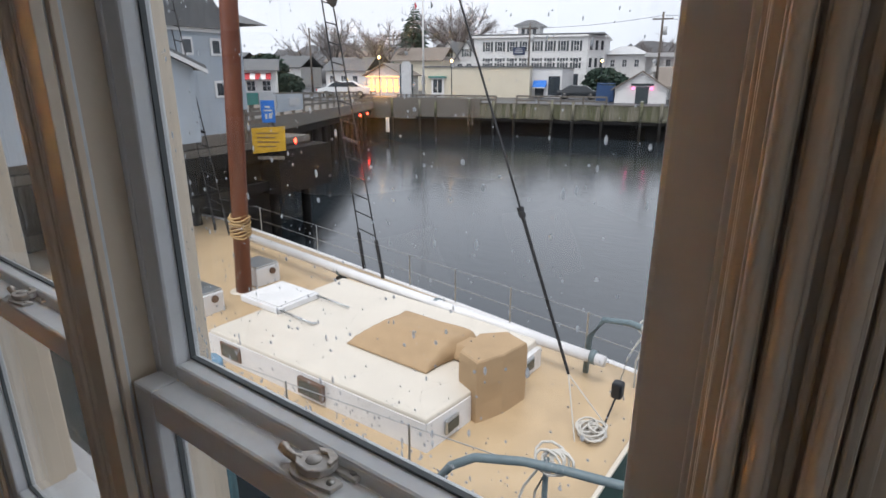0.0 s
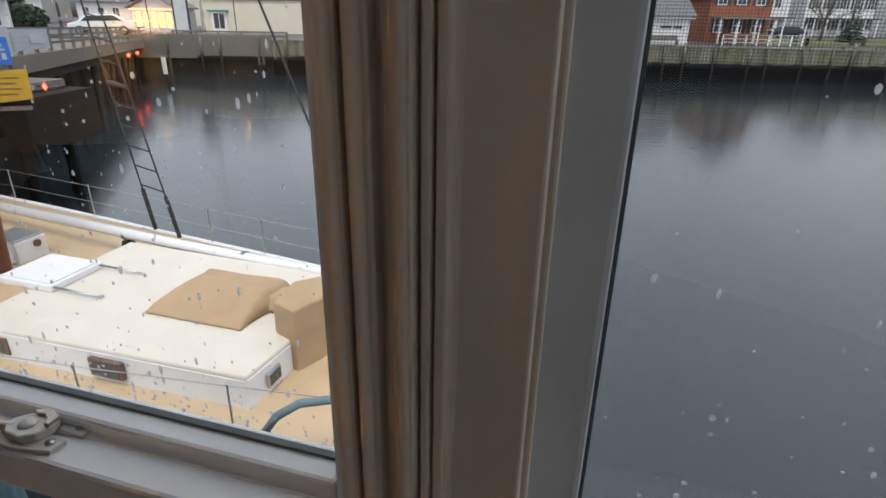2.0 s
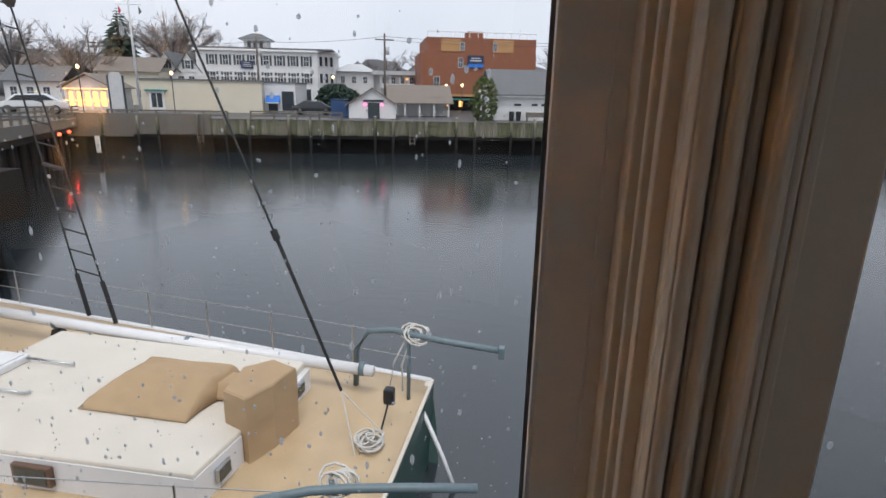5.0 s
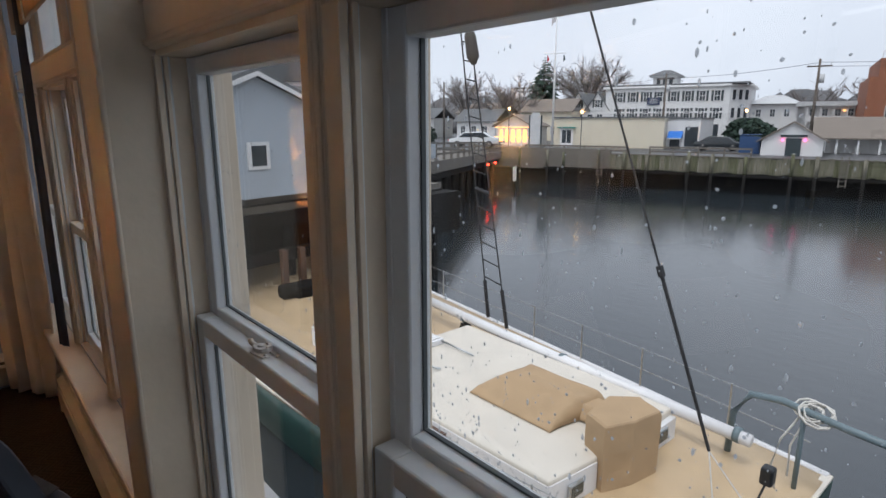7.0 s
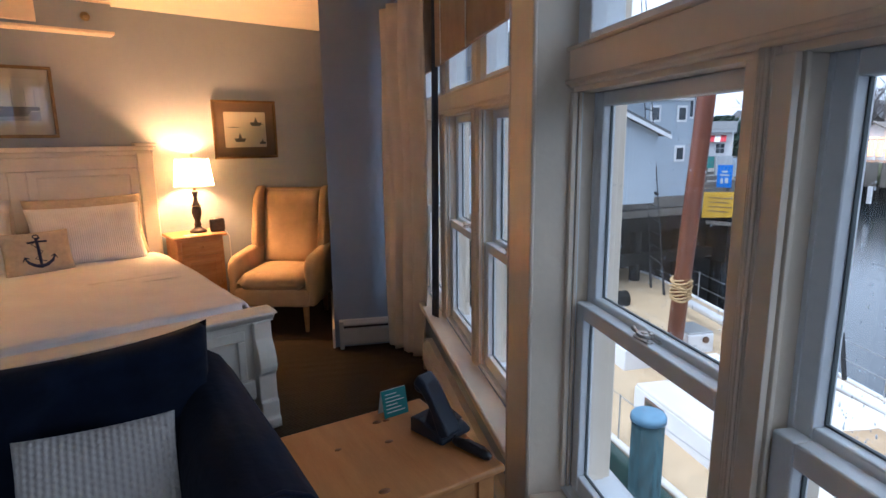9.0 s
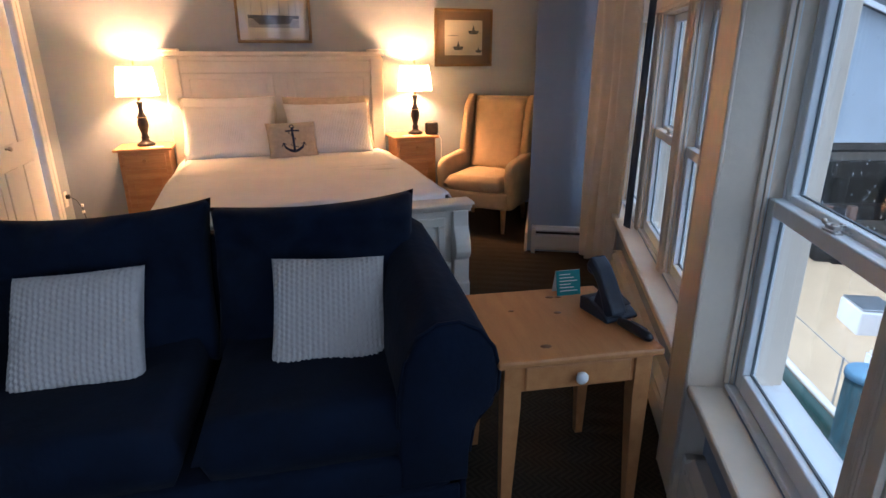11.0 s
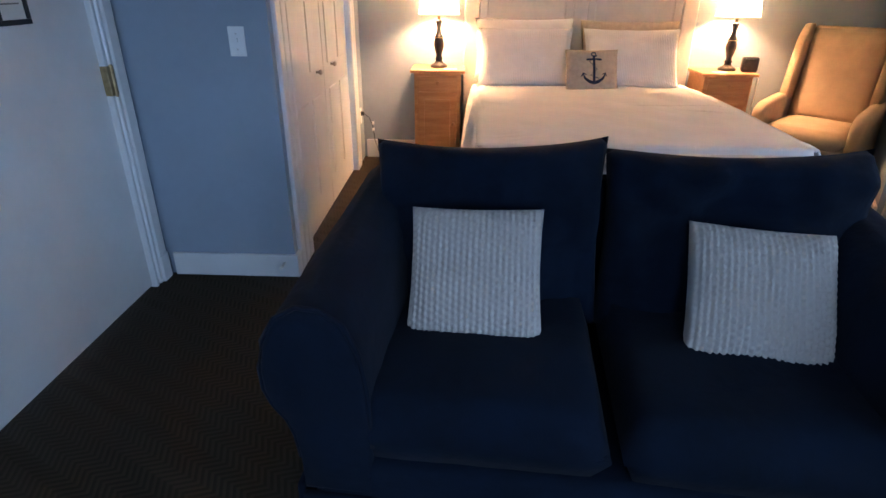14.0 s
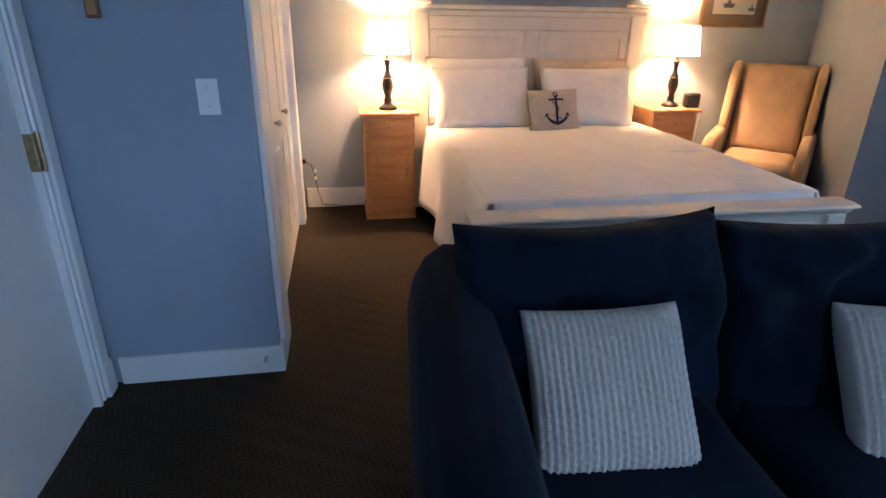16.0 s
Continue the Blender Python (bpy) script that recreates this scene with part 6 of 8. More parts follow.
def shed():
    s = thing("boat_shed", HARBOUR @ pose(0, 6, 0), "long white quayside shed with a grey shingle roof", "building")
    part("wall", B(25.9, 38.3, 0, 8, QUAY - 0.25, 1.15), SIDING_WHITE, s)
    gable_roof(s, 25.6, 38.7, -0.5, 8.5, 1.12, 3.65, SHINGLE)
    for x in (26.0, 38.2):
        part("gable", prism([(0.1, 1.1), (4.0, 3.45), (7.9, 1.1)], x - 0.08, x + 0.08, "x"), SIDING_WHITE, s)
    part("eave_board", B(25.7, 38.6, -0.45, -0.4, 0.85, 1.1), WHITE_METAL, s)
    # dark patches on the wall paint the shadow under the eave
    for k in range(8):
        part("eave_shadow_patch", B(26.4 + 1.55 * k, 27.4 + 1.55 * k, -0.02, 0.0, 0.82, 1.04), SHUTTER, s)
    part("door", B(32.2, 32.9, -0.06, 0, QUAY - 0.2, 0.35), SHUTTER, s, "dark door")
    part("door", B(31.2, 31.95, -0.05, 0, QUAY - 0.2, 0.35), SIGN_WHITE, s, "pale door")
    for x, w in ((28.0, 0.7), (29.8, 0.6), (30.8, 0.6), (35.6, 1.0), (36.8, 0.8), (38.0, 0.0)):
        if w:
            part("window_slit", B(x, x + w, -0.05, 0, 0.0, 0.22), SHUTTER, s)
    for x in (27.6, 28.3):
        b = thing("rubbish_bin", HARBOUR @ pose(x, 5.3, QUAY), "dark grey wheeled rubbish bin", "rubbish bin", "rubbish bins")
        part("tub", lathe([(0.22, 0), (0.28, 0.8), (0.3, 0.82)], 10), CAR_DARK, b)
        part("lid", lathe([(0.3, 0.82), (0.28, 0.9), (0, 0.94)], 10), CAR_DARK, b)
    for x0, x1 in ((29.0, 31.0), (33.0, 37.0)):
        bn = thing("bench", HARBOUR @ pose(x0, 4.6, QUAY), "weathered grey timber bench facing the water", "bench", "benches")
        part("seat", B(0, x1 - x0, 0, 0.45, 0.4, 0.46), WET_WOOD, bn)
        part("backrest", B(0, x1 - x0, 0.45, 0.5, 0.4, 0.85), WET_WOOD, bn)
        for x in (0.1, x1 - x0 - 0.1):
            part("leg", B(x - 0.05, x + 0.05, 0.02, 0.44, 0, 0.4), WET_WOOD, bn)
    h = thing("quay_hut", HARBOUR @ pose(0, 6, 0), "small white gabled hut with a dark door and pink lamps", "hut")
    part("wall", B(11.4, 16.0, 0, 5, QUAY, -0.1), SIDING_WHITE, h)
    part("gable", prism([(11.4, -0.12), (13.7, 1.35), (16.0, -0.12)], 0, 0.12, "y"), SIDING_WHITE, h)
    gable_roof(h, 11.0, 16.4, -0.3, 5.2, -0.2, 1.5, SHINGLE_BROWN, "y", 0.12)
    part("door", B(13.25, 14.4, -0.06, 0, QUAY, 0.05), SHUTTER, h, "dark green door")
    part("door_sign", B(12.8, 14.8, -0.1, -0.02, 0.15, 0.35), SHUTTER, h)
    for x in (13.0, 14.65):
        part("lamp", lathe([(0, -0.12), (0.12, 0), (0, 0.12)], 8), PINK_GLOW, h, "glowing pink lamp", True, pose(x, -0.12, -0.1))
    h2 = thing("quay_pavilion", HARBOUR @ pose(0, 12, 0), "long low white pavilion with brown roof and posts", "hut")
    part("wall", B(16.4, 22.0, 1.5, 7, QUAY, -0.1), SIDING_WHITE, h2)
    gable_roof(h2, 15.2, 22.5, -0.5, 7.5, 0.0, 1.9, SHINGLE_BROWN, "x", 0.12)
    for k in range(5):
        part("post", B(15.5 + 1.6 * k, 15.66 + 1.6 * k, -0.3, -0.14, QUAY, -0.1), WHITE_METAL, h2)


shed()


def far_white_house():
    w = thing("white_house", HARBOUR @ pose(0, 45, 0), "white hipped-roof house with a long balcony wing", "house")
    part("wall", B(7.5, 13.5, 0, 9, QUAY, 4.0), SIDING_WHITE, w)
    part("roof", pyramid(6.9, 14.1, -0.6, 9.6, 4.0, 5.3, 0.3), SIGN_WHITE, w)
    part("wing", B(13.5, 22.5, 1, 8, QUAY, 3.6), SIDING_WHITE, w)
    part("wing_roof", B(13.3, 22.8, -0.8, 8.3, 3.6, 4.2), SIGN_WHITE, w)
    part("balcony", B(14.5, 22.6, -0.6, 1, 1.5, 2.2), WHITE_METAL, w)
    for k in range(6):
        part("balcony_post", B(14.6 + 1.55 * k, 14.75 + 1.55 * k, -0.6, -0.45, QUAY, 3.6), WHITE_METAL, w)
        window_block(w, 15.3 + 1.5 * k, 1, 2.3, 0.6, 0.9)
    for x in (8.6, 10.4, 12.2):
        window_block(w, x, 0, 2.2, 0.6, 1.0)
        window_block(w, x, 0, -0.6, 0.6, 1.0)
    part("porch_lamp", B(18.9, 19.2, 0.85, 0.99, 2.9, 3.1), AMBER_GLOW, w)
    part("porch_lamp", B(12.8, 13.05, -0.15, 0, 0.3, 0.5), AMBER_GLOW, w)


far_white_house()


def east_houses():
    for k, (x, y, wdt, z1, mat, rf) in enumerate(((42.6, 12, 6.5, 2.9, BRICK, SHINGLE_BROWN), (52.5, 34, 11, 4.6, SIDING_WHITE, SHINGLE), (67, 36, 10, 5.2, SIDING_WHITE, SHINGLE), (81, 34, 12, 4.8, SIDING_WHITE, SHINGLE_BROWN), (97, 36, 13, 5.0, SIDING_WHITE, SHINGLE))):
        h = thing("house", HARBOUR @ pose(x, y, 0), "brown-walled house with white porch behind the quay" if k == 0 else "white clapboard house behind the lawn", "house", "houses")
        part("wall", B(0, wdt, 0, 8, QUAY, z1), mat, h)
        gable_roof(h, -0.4, wdt + 0.4, -0.5, 8.5, z1, z1 + 2.6, rf, "x" if k % 2 else "y")
        n = int(wdt / 2)
        for r in range(2):
            for i in range(n):
                window_block(h, 1.2 + 2.0 * i, 0, -0.4 + 2.7 * r, 0.8, 1.3, k % 2 == 0)
        part("porch_roof", B(0.3, wdt - 0.3, -2.2, 0, 0.9, 1.1), rf, h)
        for i in range(n + 1):
            part("porch_post", B(0.4 + (wdt - 1) / n * i, 0.55 + (wdt - 1) / n * i, -2.1, -1.95, QUAY, 0.9), WHITE_METAL, h)
    g = thing("white_gazebo", HARBOUR @ pose(41.5, 5.5, QUAY), "open white timber deck with railings beside the shed", "deck")
    for k in range(8):
        part("post", B(k * 1.1, k * 1.1 + 0.1, 0, 0.1, 0, 2.0 if k % 2 else 1.0), WHITE_METAL, g)
    for z in (0.3, 0.6, 0.95):
        part("rail", B(0, 7.8, 0.02, 0.08, z, z + 0.07), WHITE_METAL, g)
    for k in range(5):
        f = thing("picnic_table", HARBOUR @ pose(50 + 7 * k, 7 + (k % 2) * 2, QUAY + 0.05), "weathered timber picnic table on the lawn", "table", "picnic tables")
        part("tabletop", B(-0.9, 0.9, -0.4, 0.4, 0.7, 0.76), WET_WOOD, f)
        for s in (-1, 1):
            part("seat", B(-0.9, 0.9, s * 0.75 - 0.13, s * 0.75 + 0.13, 0.42, 0.46), WET_WOOD, f)
            part("leg", B(s * 0.6 - 0.05, s * 0.6 + 0.05, -0.7, 0.7, 0.36, 0.42), WET_WOOD, f)
            part("upright", B(s * 0.6 - 0.05, s * 0.6 + 0.05, -0.3, 0.3, 0, 0.7), WET_WOOD, f)


east_houses()


def car(m, paint, label):
    c = thing("car", m, label, "car", "parked cars")
    side = [(-2.2, 0.35), (-2.15, 0.8), (-1.5, 0.95), (-0.9, 1.4), (0.9, 1.45), (1.7, 0.98), (2.2, 0.9), (2.25, 0.4)]
    part("body", prism(side, -0.85, 0.85, "y", 0.06), paint, c, "", True)
    part("side_window", prism([(-1.25, 0.98), (-0.8, 1.33), (0.85, 1.37), (1.4, 1.0)], -0.87, -0.855, "y"), DARK_GLASS, c)
    for x in (-1.4, 1.4):
        w = part("wheel", T([(x, -0.88, 0.33), (x, -0.68, 0.33)], 0.33, 16), BLACK_PLASTIC, c, "", True)
        part("rim", T([(x, -0.89, 0.33), (x, -0.885, 0.33)], 0.2, 12), STEEL, w)
        part("wheel", T([(x, 0.68, 0.33), (x, 0.88, 0.33)], 0.33, 16), BLACK_PLASTIC, c, "", True)
    part("headlight", B(2.2, 2.27, -0.8, -0.5, 0.6, 0.75), WHITE_METAL, c)
    part("tail_light", B(-2.24, -2.17, -0.8, -0.6, 0.65, 0.8), FLAG_RED, c)


car(HARBOUR @ pose(7.2, 13.0, QUAY, 0, 0, 180), CAR_DARK, "dark estate car parked on the quay")
car(HARBOUR @ pose(60.5, 28, QUAY, 0, 0, 0), CAR_DARK, "dark car parked behind the lawn")
car(pose(-37.0, 36.0, -0.85, 0, 0, 40), CAR_WHITE, "white car parked beyond the bridge")
bb = thing("skip_bin", HARBOUR @ pose(10.35, 8, QUAY), "dark blue steel rubbish skip on the quay", "skip")
part("tub", prism([(-0.85, 0), (0.85, 0), (0.85, 1.5), (-0.85, 1.7)], 0, 1.4, "y", 0.03), BIN_BLUE, bb)
part("lid", B(-0.88, 0.88, -0.05, 1.4, 1.7, 1.76), BIN_BLUE, bb)


def utility_pole(m, height, arms=True):
    p = thing("utility_pole", m, "weathered timber utility pole with crossarm", "utility pole", "utility poles")
    part("pole", tube(bmesh.new(), [(0, 0, 0), (0, 0, height)], [0.16, 0.11], 8), POLE_WOOD, p, "", True)
    if arms:
        part("crossarm", B(-1.1, 1.1, -0.07, 0.07, height - 0.8, height - 0.66), POLE_WOOD, p)
        for x in (-0.95, -0.4, 0.4, 0.95):
            part("insulator", T([(x, 0, height - 0.66), (x, 0, height - 0.48)], 0.05, 6), SIGN_WHITE, p)
        part("transformer", T([(0.35, 0, height - 2.4), (0.35, 0, height - 1.5)], 0.24, 10), SIGN_WHITE, p, "", True)


for x, y, h, arm in ((15.1, 20, 9.2, True), (-1.75, 30, 9.2, True), (-30.3, 20, 8.5, False), (43.5, 30, 10.2, True), (-33.5, 55, 9.5, True), (-48.0, 60, 10.0, True), (70.0, 30, 10.0, True), (-25.6, 36, 9.0, True)):
    utility_pole(HARBOUR @ pose(x, y, QUAY), h, arm)
wires = bmesh.new()
for a, b in (((15.1, 20, 7.4), (43.5, 30, 8.2)), ((15.1, 20, 7.0), (43.5, 30, 7.8)), ((-1.75, 30, 7.1), (15.1, 20, 7.4)), ((-33.5, 55, 7.5), (-1.75, 30, 7.1)), ((43.5, 30, 8.2), (70, 30, 8.0)), ((-30.3, 20, 6.5), (-25.6, 36, 7.0))):
    pts = []
    for k in range(9):
        f = k / 8
        pts.append((a[0] + (b[0] - a[0]) * f, a[1] + (b[1] - a[1]) * f, a[2] + (b[2] - a[2]) * f - 0.8 * 4 * f * (1 - f) * 0.4))
    tube(wires, pts, 0.02, 4)
tagged(part("power_line", wires, TARRED, None, "", False, HARBOUR), "thin black overhead power lines", "power line", "", "stuff")


def flagpole():
    f = thing("flagpole", HARBOUR @ pose(-8.9, 8, QUAY), "white flagpole with yardarm and a furled flag", "flagpole")
    part("pole", tube(bmesh.new(), [(0, 0, 0), (0, 0, 16.5)], [0.14, 0.06], 8), WHITE_METAL, f, "", True)
    part("yardarm", T([(-1.2, 0, 10.0), (1.2, 0, 10.0)], 0.05, 6), WHITE_METAL, f)
    part("truck", lathe([(0, 16.5), (0.12, 16.58), (0, 16.7)], 8), BRASS, f, "", True)
    fl = part("flag", sheet_grid(lambda u, v: (-0.1 - 0.5 * u + 0.1 * math.sin(v * 5), 0.12 * math.sin(u * 9 + v * 4), 13.3 + 1.7 * v - 0.5 * u), 10, 12, 0.01), FLAG_WHITE, f, "striped flag hanging limp")
    for k in range(5):
        v0 = k / 5
        part("stripe", sheet_grid(lambda u, v, v0=v0: (-0.1 - 0.5 * u + 0.1 * math.sin((v0 + v * 0.1) * 5), 0.12 * math.sin(u * 9 + (v0 + v * 0.1) * 4) - 0.012, 13.3 + 1.7 * (v0 + v * 0.1) - 0.5 * u), 10, 2, 0.006), FLAG_RED, fl)
    part("canton", sheet_grid(lambda u, v: (-0.1 - 0.25 * u + 0.1 * math.sin((0.6 + v * 0.4) * 5), 0.12 * math.sin(u * 4.5 + (0.6 + v * 0.4) * 4) - 0.02, 13.3 + 1.7 * (0.6 + v * 0.4) - 0.25 * u), 6, 6, 0.006), FLAG_BLUE, fl)
    for x, mt in ((-0.9, FLAG_RED), (0.9, SHUTTER)):
        part("pennant", prism([(x, 9.9), (x + 0.25, 9.4), (x, 9.1)], -0.01, 0.01, "y"), mt, f)


flagpole()
for x, y, z in ((-6.0, 9.0, 4.0), (-14.4, 8.5, 4.4), (8.6, 24, 4.2), (22.6, 20, 3.4), (24.6, 20, 3.5)):
    s = thing("street_lamp", HARBOUR @ pose(x, y, QUAY), "lit street lamp on a slim dark post", "street lamp", "street lamps")
    part("post", T([(0, 0, 0), (0, 0, z - 0.25)], 0.05, 6), SHUTTER, s)
    part("globe", lathe([(0, z - 0.25), (0.14, z - 0.15), (0.16, z), (0, z + 0.2)], 8), WARM_GLOW, s, "glowing warm globe", True)
    part("cap", lathe([(0.2, z + 0.12), (0, z + 0.3)], 8), SHUTTER, s)


def pavilion():
    p = thing("lit_pavilion", HARBOUR @ pose(-16.3, 14, 0), "small white porch building glowing with warm string lights", "pavilion")
    part("wall", B(-2.4, 2.4, 0, 5, QUAY, 1.0), SIDING_WHITE, p)
    part("gable", prism([(-2.4, 1.0), (0, 2.2), (2.4, 1.0)], 0, 5, "y"), SIDING_WHITE, p)
    gable_roof(p, -2.8, 2.8, -0.6, 5.2, 0.95, 2.4, SHINGLE_BROWN, "y", 0.12)
    for k in range(6):
        part("column", B(-2.2 + 0.85 * k, -2.05 + 0.85 * k, -0.4, -0.25, QUAY, 0.95), WHITE_METAL, p)
        part("lit_window", B(-1.95 + 0.8 * k, -1.45 + 0.8 * k, -0.05, 0, -1.0, 0.5), AMBER_GLOW, p, "window glowing amber") if k < 5 else None
    for k in range(2):
        part("string_lights", B(-2.4, 2.4, -0.5, -0.45, 0.75 - 1.2 * k, 0.85 - 1.2 * k), AMBER_GLOW, p, "string of amber lights")
    s = thing("pylon_sign", HARBOUR @ pose(-10.9, 8, QUAY), "tall white rounded sign board on posts", "sign")
    part("board", prism([(-0.6, 0.4), (0.6, 0.4), (0.6, 3.5), (0.35, 3.9), (-0.35, 3.9), (-0.6, 3.5)], -0.06, 0.06, "y"), SIGN_WHITE, s)
    for x in (-0.7, 0.7):
        part("post", B(x - 0.07, x + 0.07, -0.07, 0.07, 0, 3.6), SHUTTER, s)
    for k, (x, y, z, w, d, hh, mt) in enumerate(((-24, 34, QUAY, 8, 6, 4.5, STUCCO), (-34, 30, QUAY, 7, 6, 3.0, SIDING_WHITE), (-42, 44, QUAY, 9, 7, 4.5, STUCCO), (-54, 40, QUAY, 9, 7, 3.6, SIDING_WHITE), (-20, 52, QUAY, 7, 6, 5.0, STUCCO), (-66, 36, QUAY, 10, 8, 4.2, BRICK))):
        h = thing("house", HARBOUR @ pose(x, y, z), "small town house under bare trees, far off", "house", "houses")
        part("wall", B(0, w, 0, d, 0, hh), mt, h)
        gable_roof(h, -0.4, w + 0.4, -0.5, d + 0.5, hh, hh + 2.0, SHINGLE if k % 2 else SHINGLE_BROWN, "x")
        for i in range(int(w / 2)):
            window_block(h, 1.2 + 2 * i, 0, 1.0, 0.8, 1.2)
    st = thing("yellow_tree_lights", HARBOUR @ pose(-20.5, 12, QUAY), "small shrub strung with yellow lights", "shrub")
    bm = bmesh.new()
    rnd = random.Random(4)
    for _ in range(60):
        c = Vector((rnd.gauss(0, 0.45), rnd.gauss(0, 0.3), 0.9 + rnd.gauss(0, 0.3)))
        v = bmesh.ops.create_icosphere(bm, subdivisions=1, radius=0.07)["verts"]
        for q in v:
            q.co += c
    part("lights", bm, glow("yellow_string_light", (1.0, 0.6, 0.05), 1.6), st)
    part("twigs", T([(0, 0, 0), (0, 0, 1.2)], 0.05, 6), BARK, st)


pavilion()


# ---- trees ----
def bare_tree(m, height, spread, seed, dense=1.0):
    rnd = random.Random(seed)
    t = thing("tree", m, "bare winter tree with a rounded crown of fine twigs", "tree", "bare trees")
    trunk = bmesh.new()
    tube(trunk, [(0, 0, 0), (0.1, 0, height * 0.2), (0.0, 0.1, height * 0.36)], [0.035 * height, 0.028 * height, 0.022 * height], 8)
    part("trunk", trunk, BARK, t, "", True)
    limbs, twigs = bmesh.new(), bmesh.new()
    for k in range(int(11 * dense)):
        az, el = k * 2.4 + rnd.uniform(-0.3, 0.3), rnd.uniform(0.45, 1.35)
        d = Vector((math.cos(az) * math.cos(el), math.sin(az) * math.cos(el), math.sin(el)))
        L = height * rnd.uniform(0.42, 0.6)
        p0 = Vector((0, 0, height * rnd.uniform(0.24, 0.36)))
        mid = p0 + d * L * 0.5 + Vector((0, 0, 0.05 * height))
        end = p0 + Vector((d.x * spread, d.y * spread, d.z)) * L + Vector((0, 0, 0.06 * height))
        tube(limbs, [p0, mid, end], [0.014 * height, 0.008 * height, 0.003 * height], 5)
        for j in range(int(13 * dense)):
            f = rnd.uniform(0.3, 1.0)
            q = p0.lerp(mid, f * 2) if f < 0.5 else mid.lerp(end, f * 2 - 1)
            dd = (d + Vector((rnd.gauss(0, 0.6), rnd.gauss(0, 0.6), rnd.gauss(0.2, 0.45)))).normalized()
            e = q + dd * height * rnd.uniform(0.1, 0.2)
            tube(twigs, [q, q.lerp(e, 0.5) + Vector((0, 0, 0.01 * height)), e], [0.004 * height, 0.0028 * height, 0.0012 * height], 3)
            for i in range(4):
                g = q.lerp(e, rnd.uniform(0.3, 1))
                h = g + (dd + Vector((rnd.gauss(0, 0.7), rnd.gauss(0, 0.7), rnd.gauss(0, 0.6)))).normalized() * height * rnd.uniform(0.04, 0.1)
                tube(twigs, [g, h], [0.0022 * height, 0.001 * height], 3)
    part("limbs", limbs, BARK, t)
    part("crown", twigs, TWIG, t, "haze of fine bare twigs")


for x, y, h, s, seed, dn in ((-18.6, 50, 14.5, 1.25, 1, 2.0), (51, 60, 12.5, 1.3, 2, 1.9), (70, 58, 13, 1.3, 3, 1.8), (-38, 40, 11.5, 1.2, 4, 1.7), (24, 62, 11, 1.3, 5, 1.5), (60, 20, 6.5, 1.2, 6, 1.0), (79, 24, 7, 1.2, 7, 1.0), (-52, 52, 10, 1.2, 8, 1.0), (93, 60, 13, 1.2, 9, 1.0), (-28, 36, 10.5, 1.2, 10, 1.7), (16, 66, 10, 1.3, 12, 1.0), (45, 22, 7.5, 1.1, 13, 1.0)):
    bare_tree(HARBOUR @ pose(x, y, QUAY), h, s, seed, dn)


def conifer(m, height, radius, seed, mat, name, label):
    rnd = random.Random(seed)
    t = thing(name, m, label, "tree")
    part("trunk", tube(bmesh.new(), [(0, 0, 0), (0, 0, height * 0.95)], [0.02 * height, 0.004 * height], 6), BARK, t)
    bm = bmesh.new()
    layers = int(height * 2.4)
    for k in range(layers):
        f = k / layers
        z = height * (0.1 + 0.9 * f)
        r = radius * (1 - f) ** 0.85 * rnd.uniform(0.8, 1.1)
        n = max(5, int(13 * (1 - f)) + 3)
        for j in range(n):
            az = 6.283 * j / n + rnd.uniform(-0.3, 0.3)
            rr = r * rnd.uniform(0.65, 1.15)
            drop = rr * rnd.uniform(0.1, 0.35)
            c, s = math.cos(az), math.sin(az)
            w = rr * 0.2 + 0.06
            base = Vector((0, 0, z))
            tip = Vector((c * rr, s * rr, z - drop))
            side = Vector((-s * w, c * w, 0))
            mid = base.lerp(tip, 0.6)
            v = [bm.verts.new(p) for p in (base, mid + side + Vector((0, 0, -0.1 * rr)), tip, mid - side + Vector((0, 0, -0.1 * rr)), mid + Vector((0, 0, 0.14 * rr)))]
            for a, b in ((0, 1), (1, 2), (2, 3), (3, 0)):
                bm.faces.new((v[a], v[b], v[4]))
    part("crown", bm, mat, t, "drooping needled boughs")


conifer(HARBOUR @ pose(-25.0, 45, QUAY), 14.2, 6.6, 3, FIR_GREEN, "fir_tree", "tall dark green fir tree behind the inn")
conifer(HARBOUR @ pose(61, 16, QUAY), 4.0, 1.7, 5, FIR_GREEN, "fir_tree", "small dark fir tree on the lawn")
conifer(HARBOUR @ pose(26.5, 62, QUAY), 10, 2.6, 8, FIR_GREEN, "fir_tree", "dark fir tree far behind the quay")


def bush(m, w, h, seed, mat, label):
    rnd = random.Random(seed)
    b = thing("bush", m, label, "bush", "bushes")
    bm = bmesh.new()
    for _ in range(900):
        u, v = rnd.uniform(0, 6.283), rnd.uniform(0, 1)
        r = w / 2 * math.sqrt(max(0.02, math.sin(math.pi * min(0.97, v * 0.85 + 0.12)))) * rnd.uniform(0.55, 1.05) * (1 + 0.35 * noise.noise(Vector((math.cos(u) * 1.6, math.sin(u) * 1.6, v * 4 + seed))))
        c = Vector((r * math.cos(u), r * math.sin(u), v * h))
        s = 0.06 * w * rnd.uniform(0.5, 1.4)
        d = Vector((rnd.gauss(0, 1), rnd.gauss(0, 1), rnd.gauss(0.5, 1))).normalized()
        e = d.orthogonal().normalized()
        f = d.cross(e)
        q = [bm.verts.new(c + p) for p in (e * s, f * s * 0.6, -e * s, -f * s * 0.6, d * s * 0.8)]
        for i in range(4):
            bm.faces.new((q[i], q[(i + 1) % 4], q[4]))
    part("leaves", bm, mat, b)
    part("stem", T([(0, 0, 0), (0, 0, h * 0.6)], 0.05 * w, 6), BARK, b)


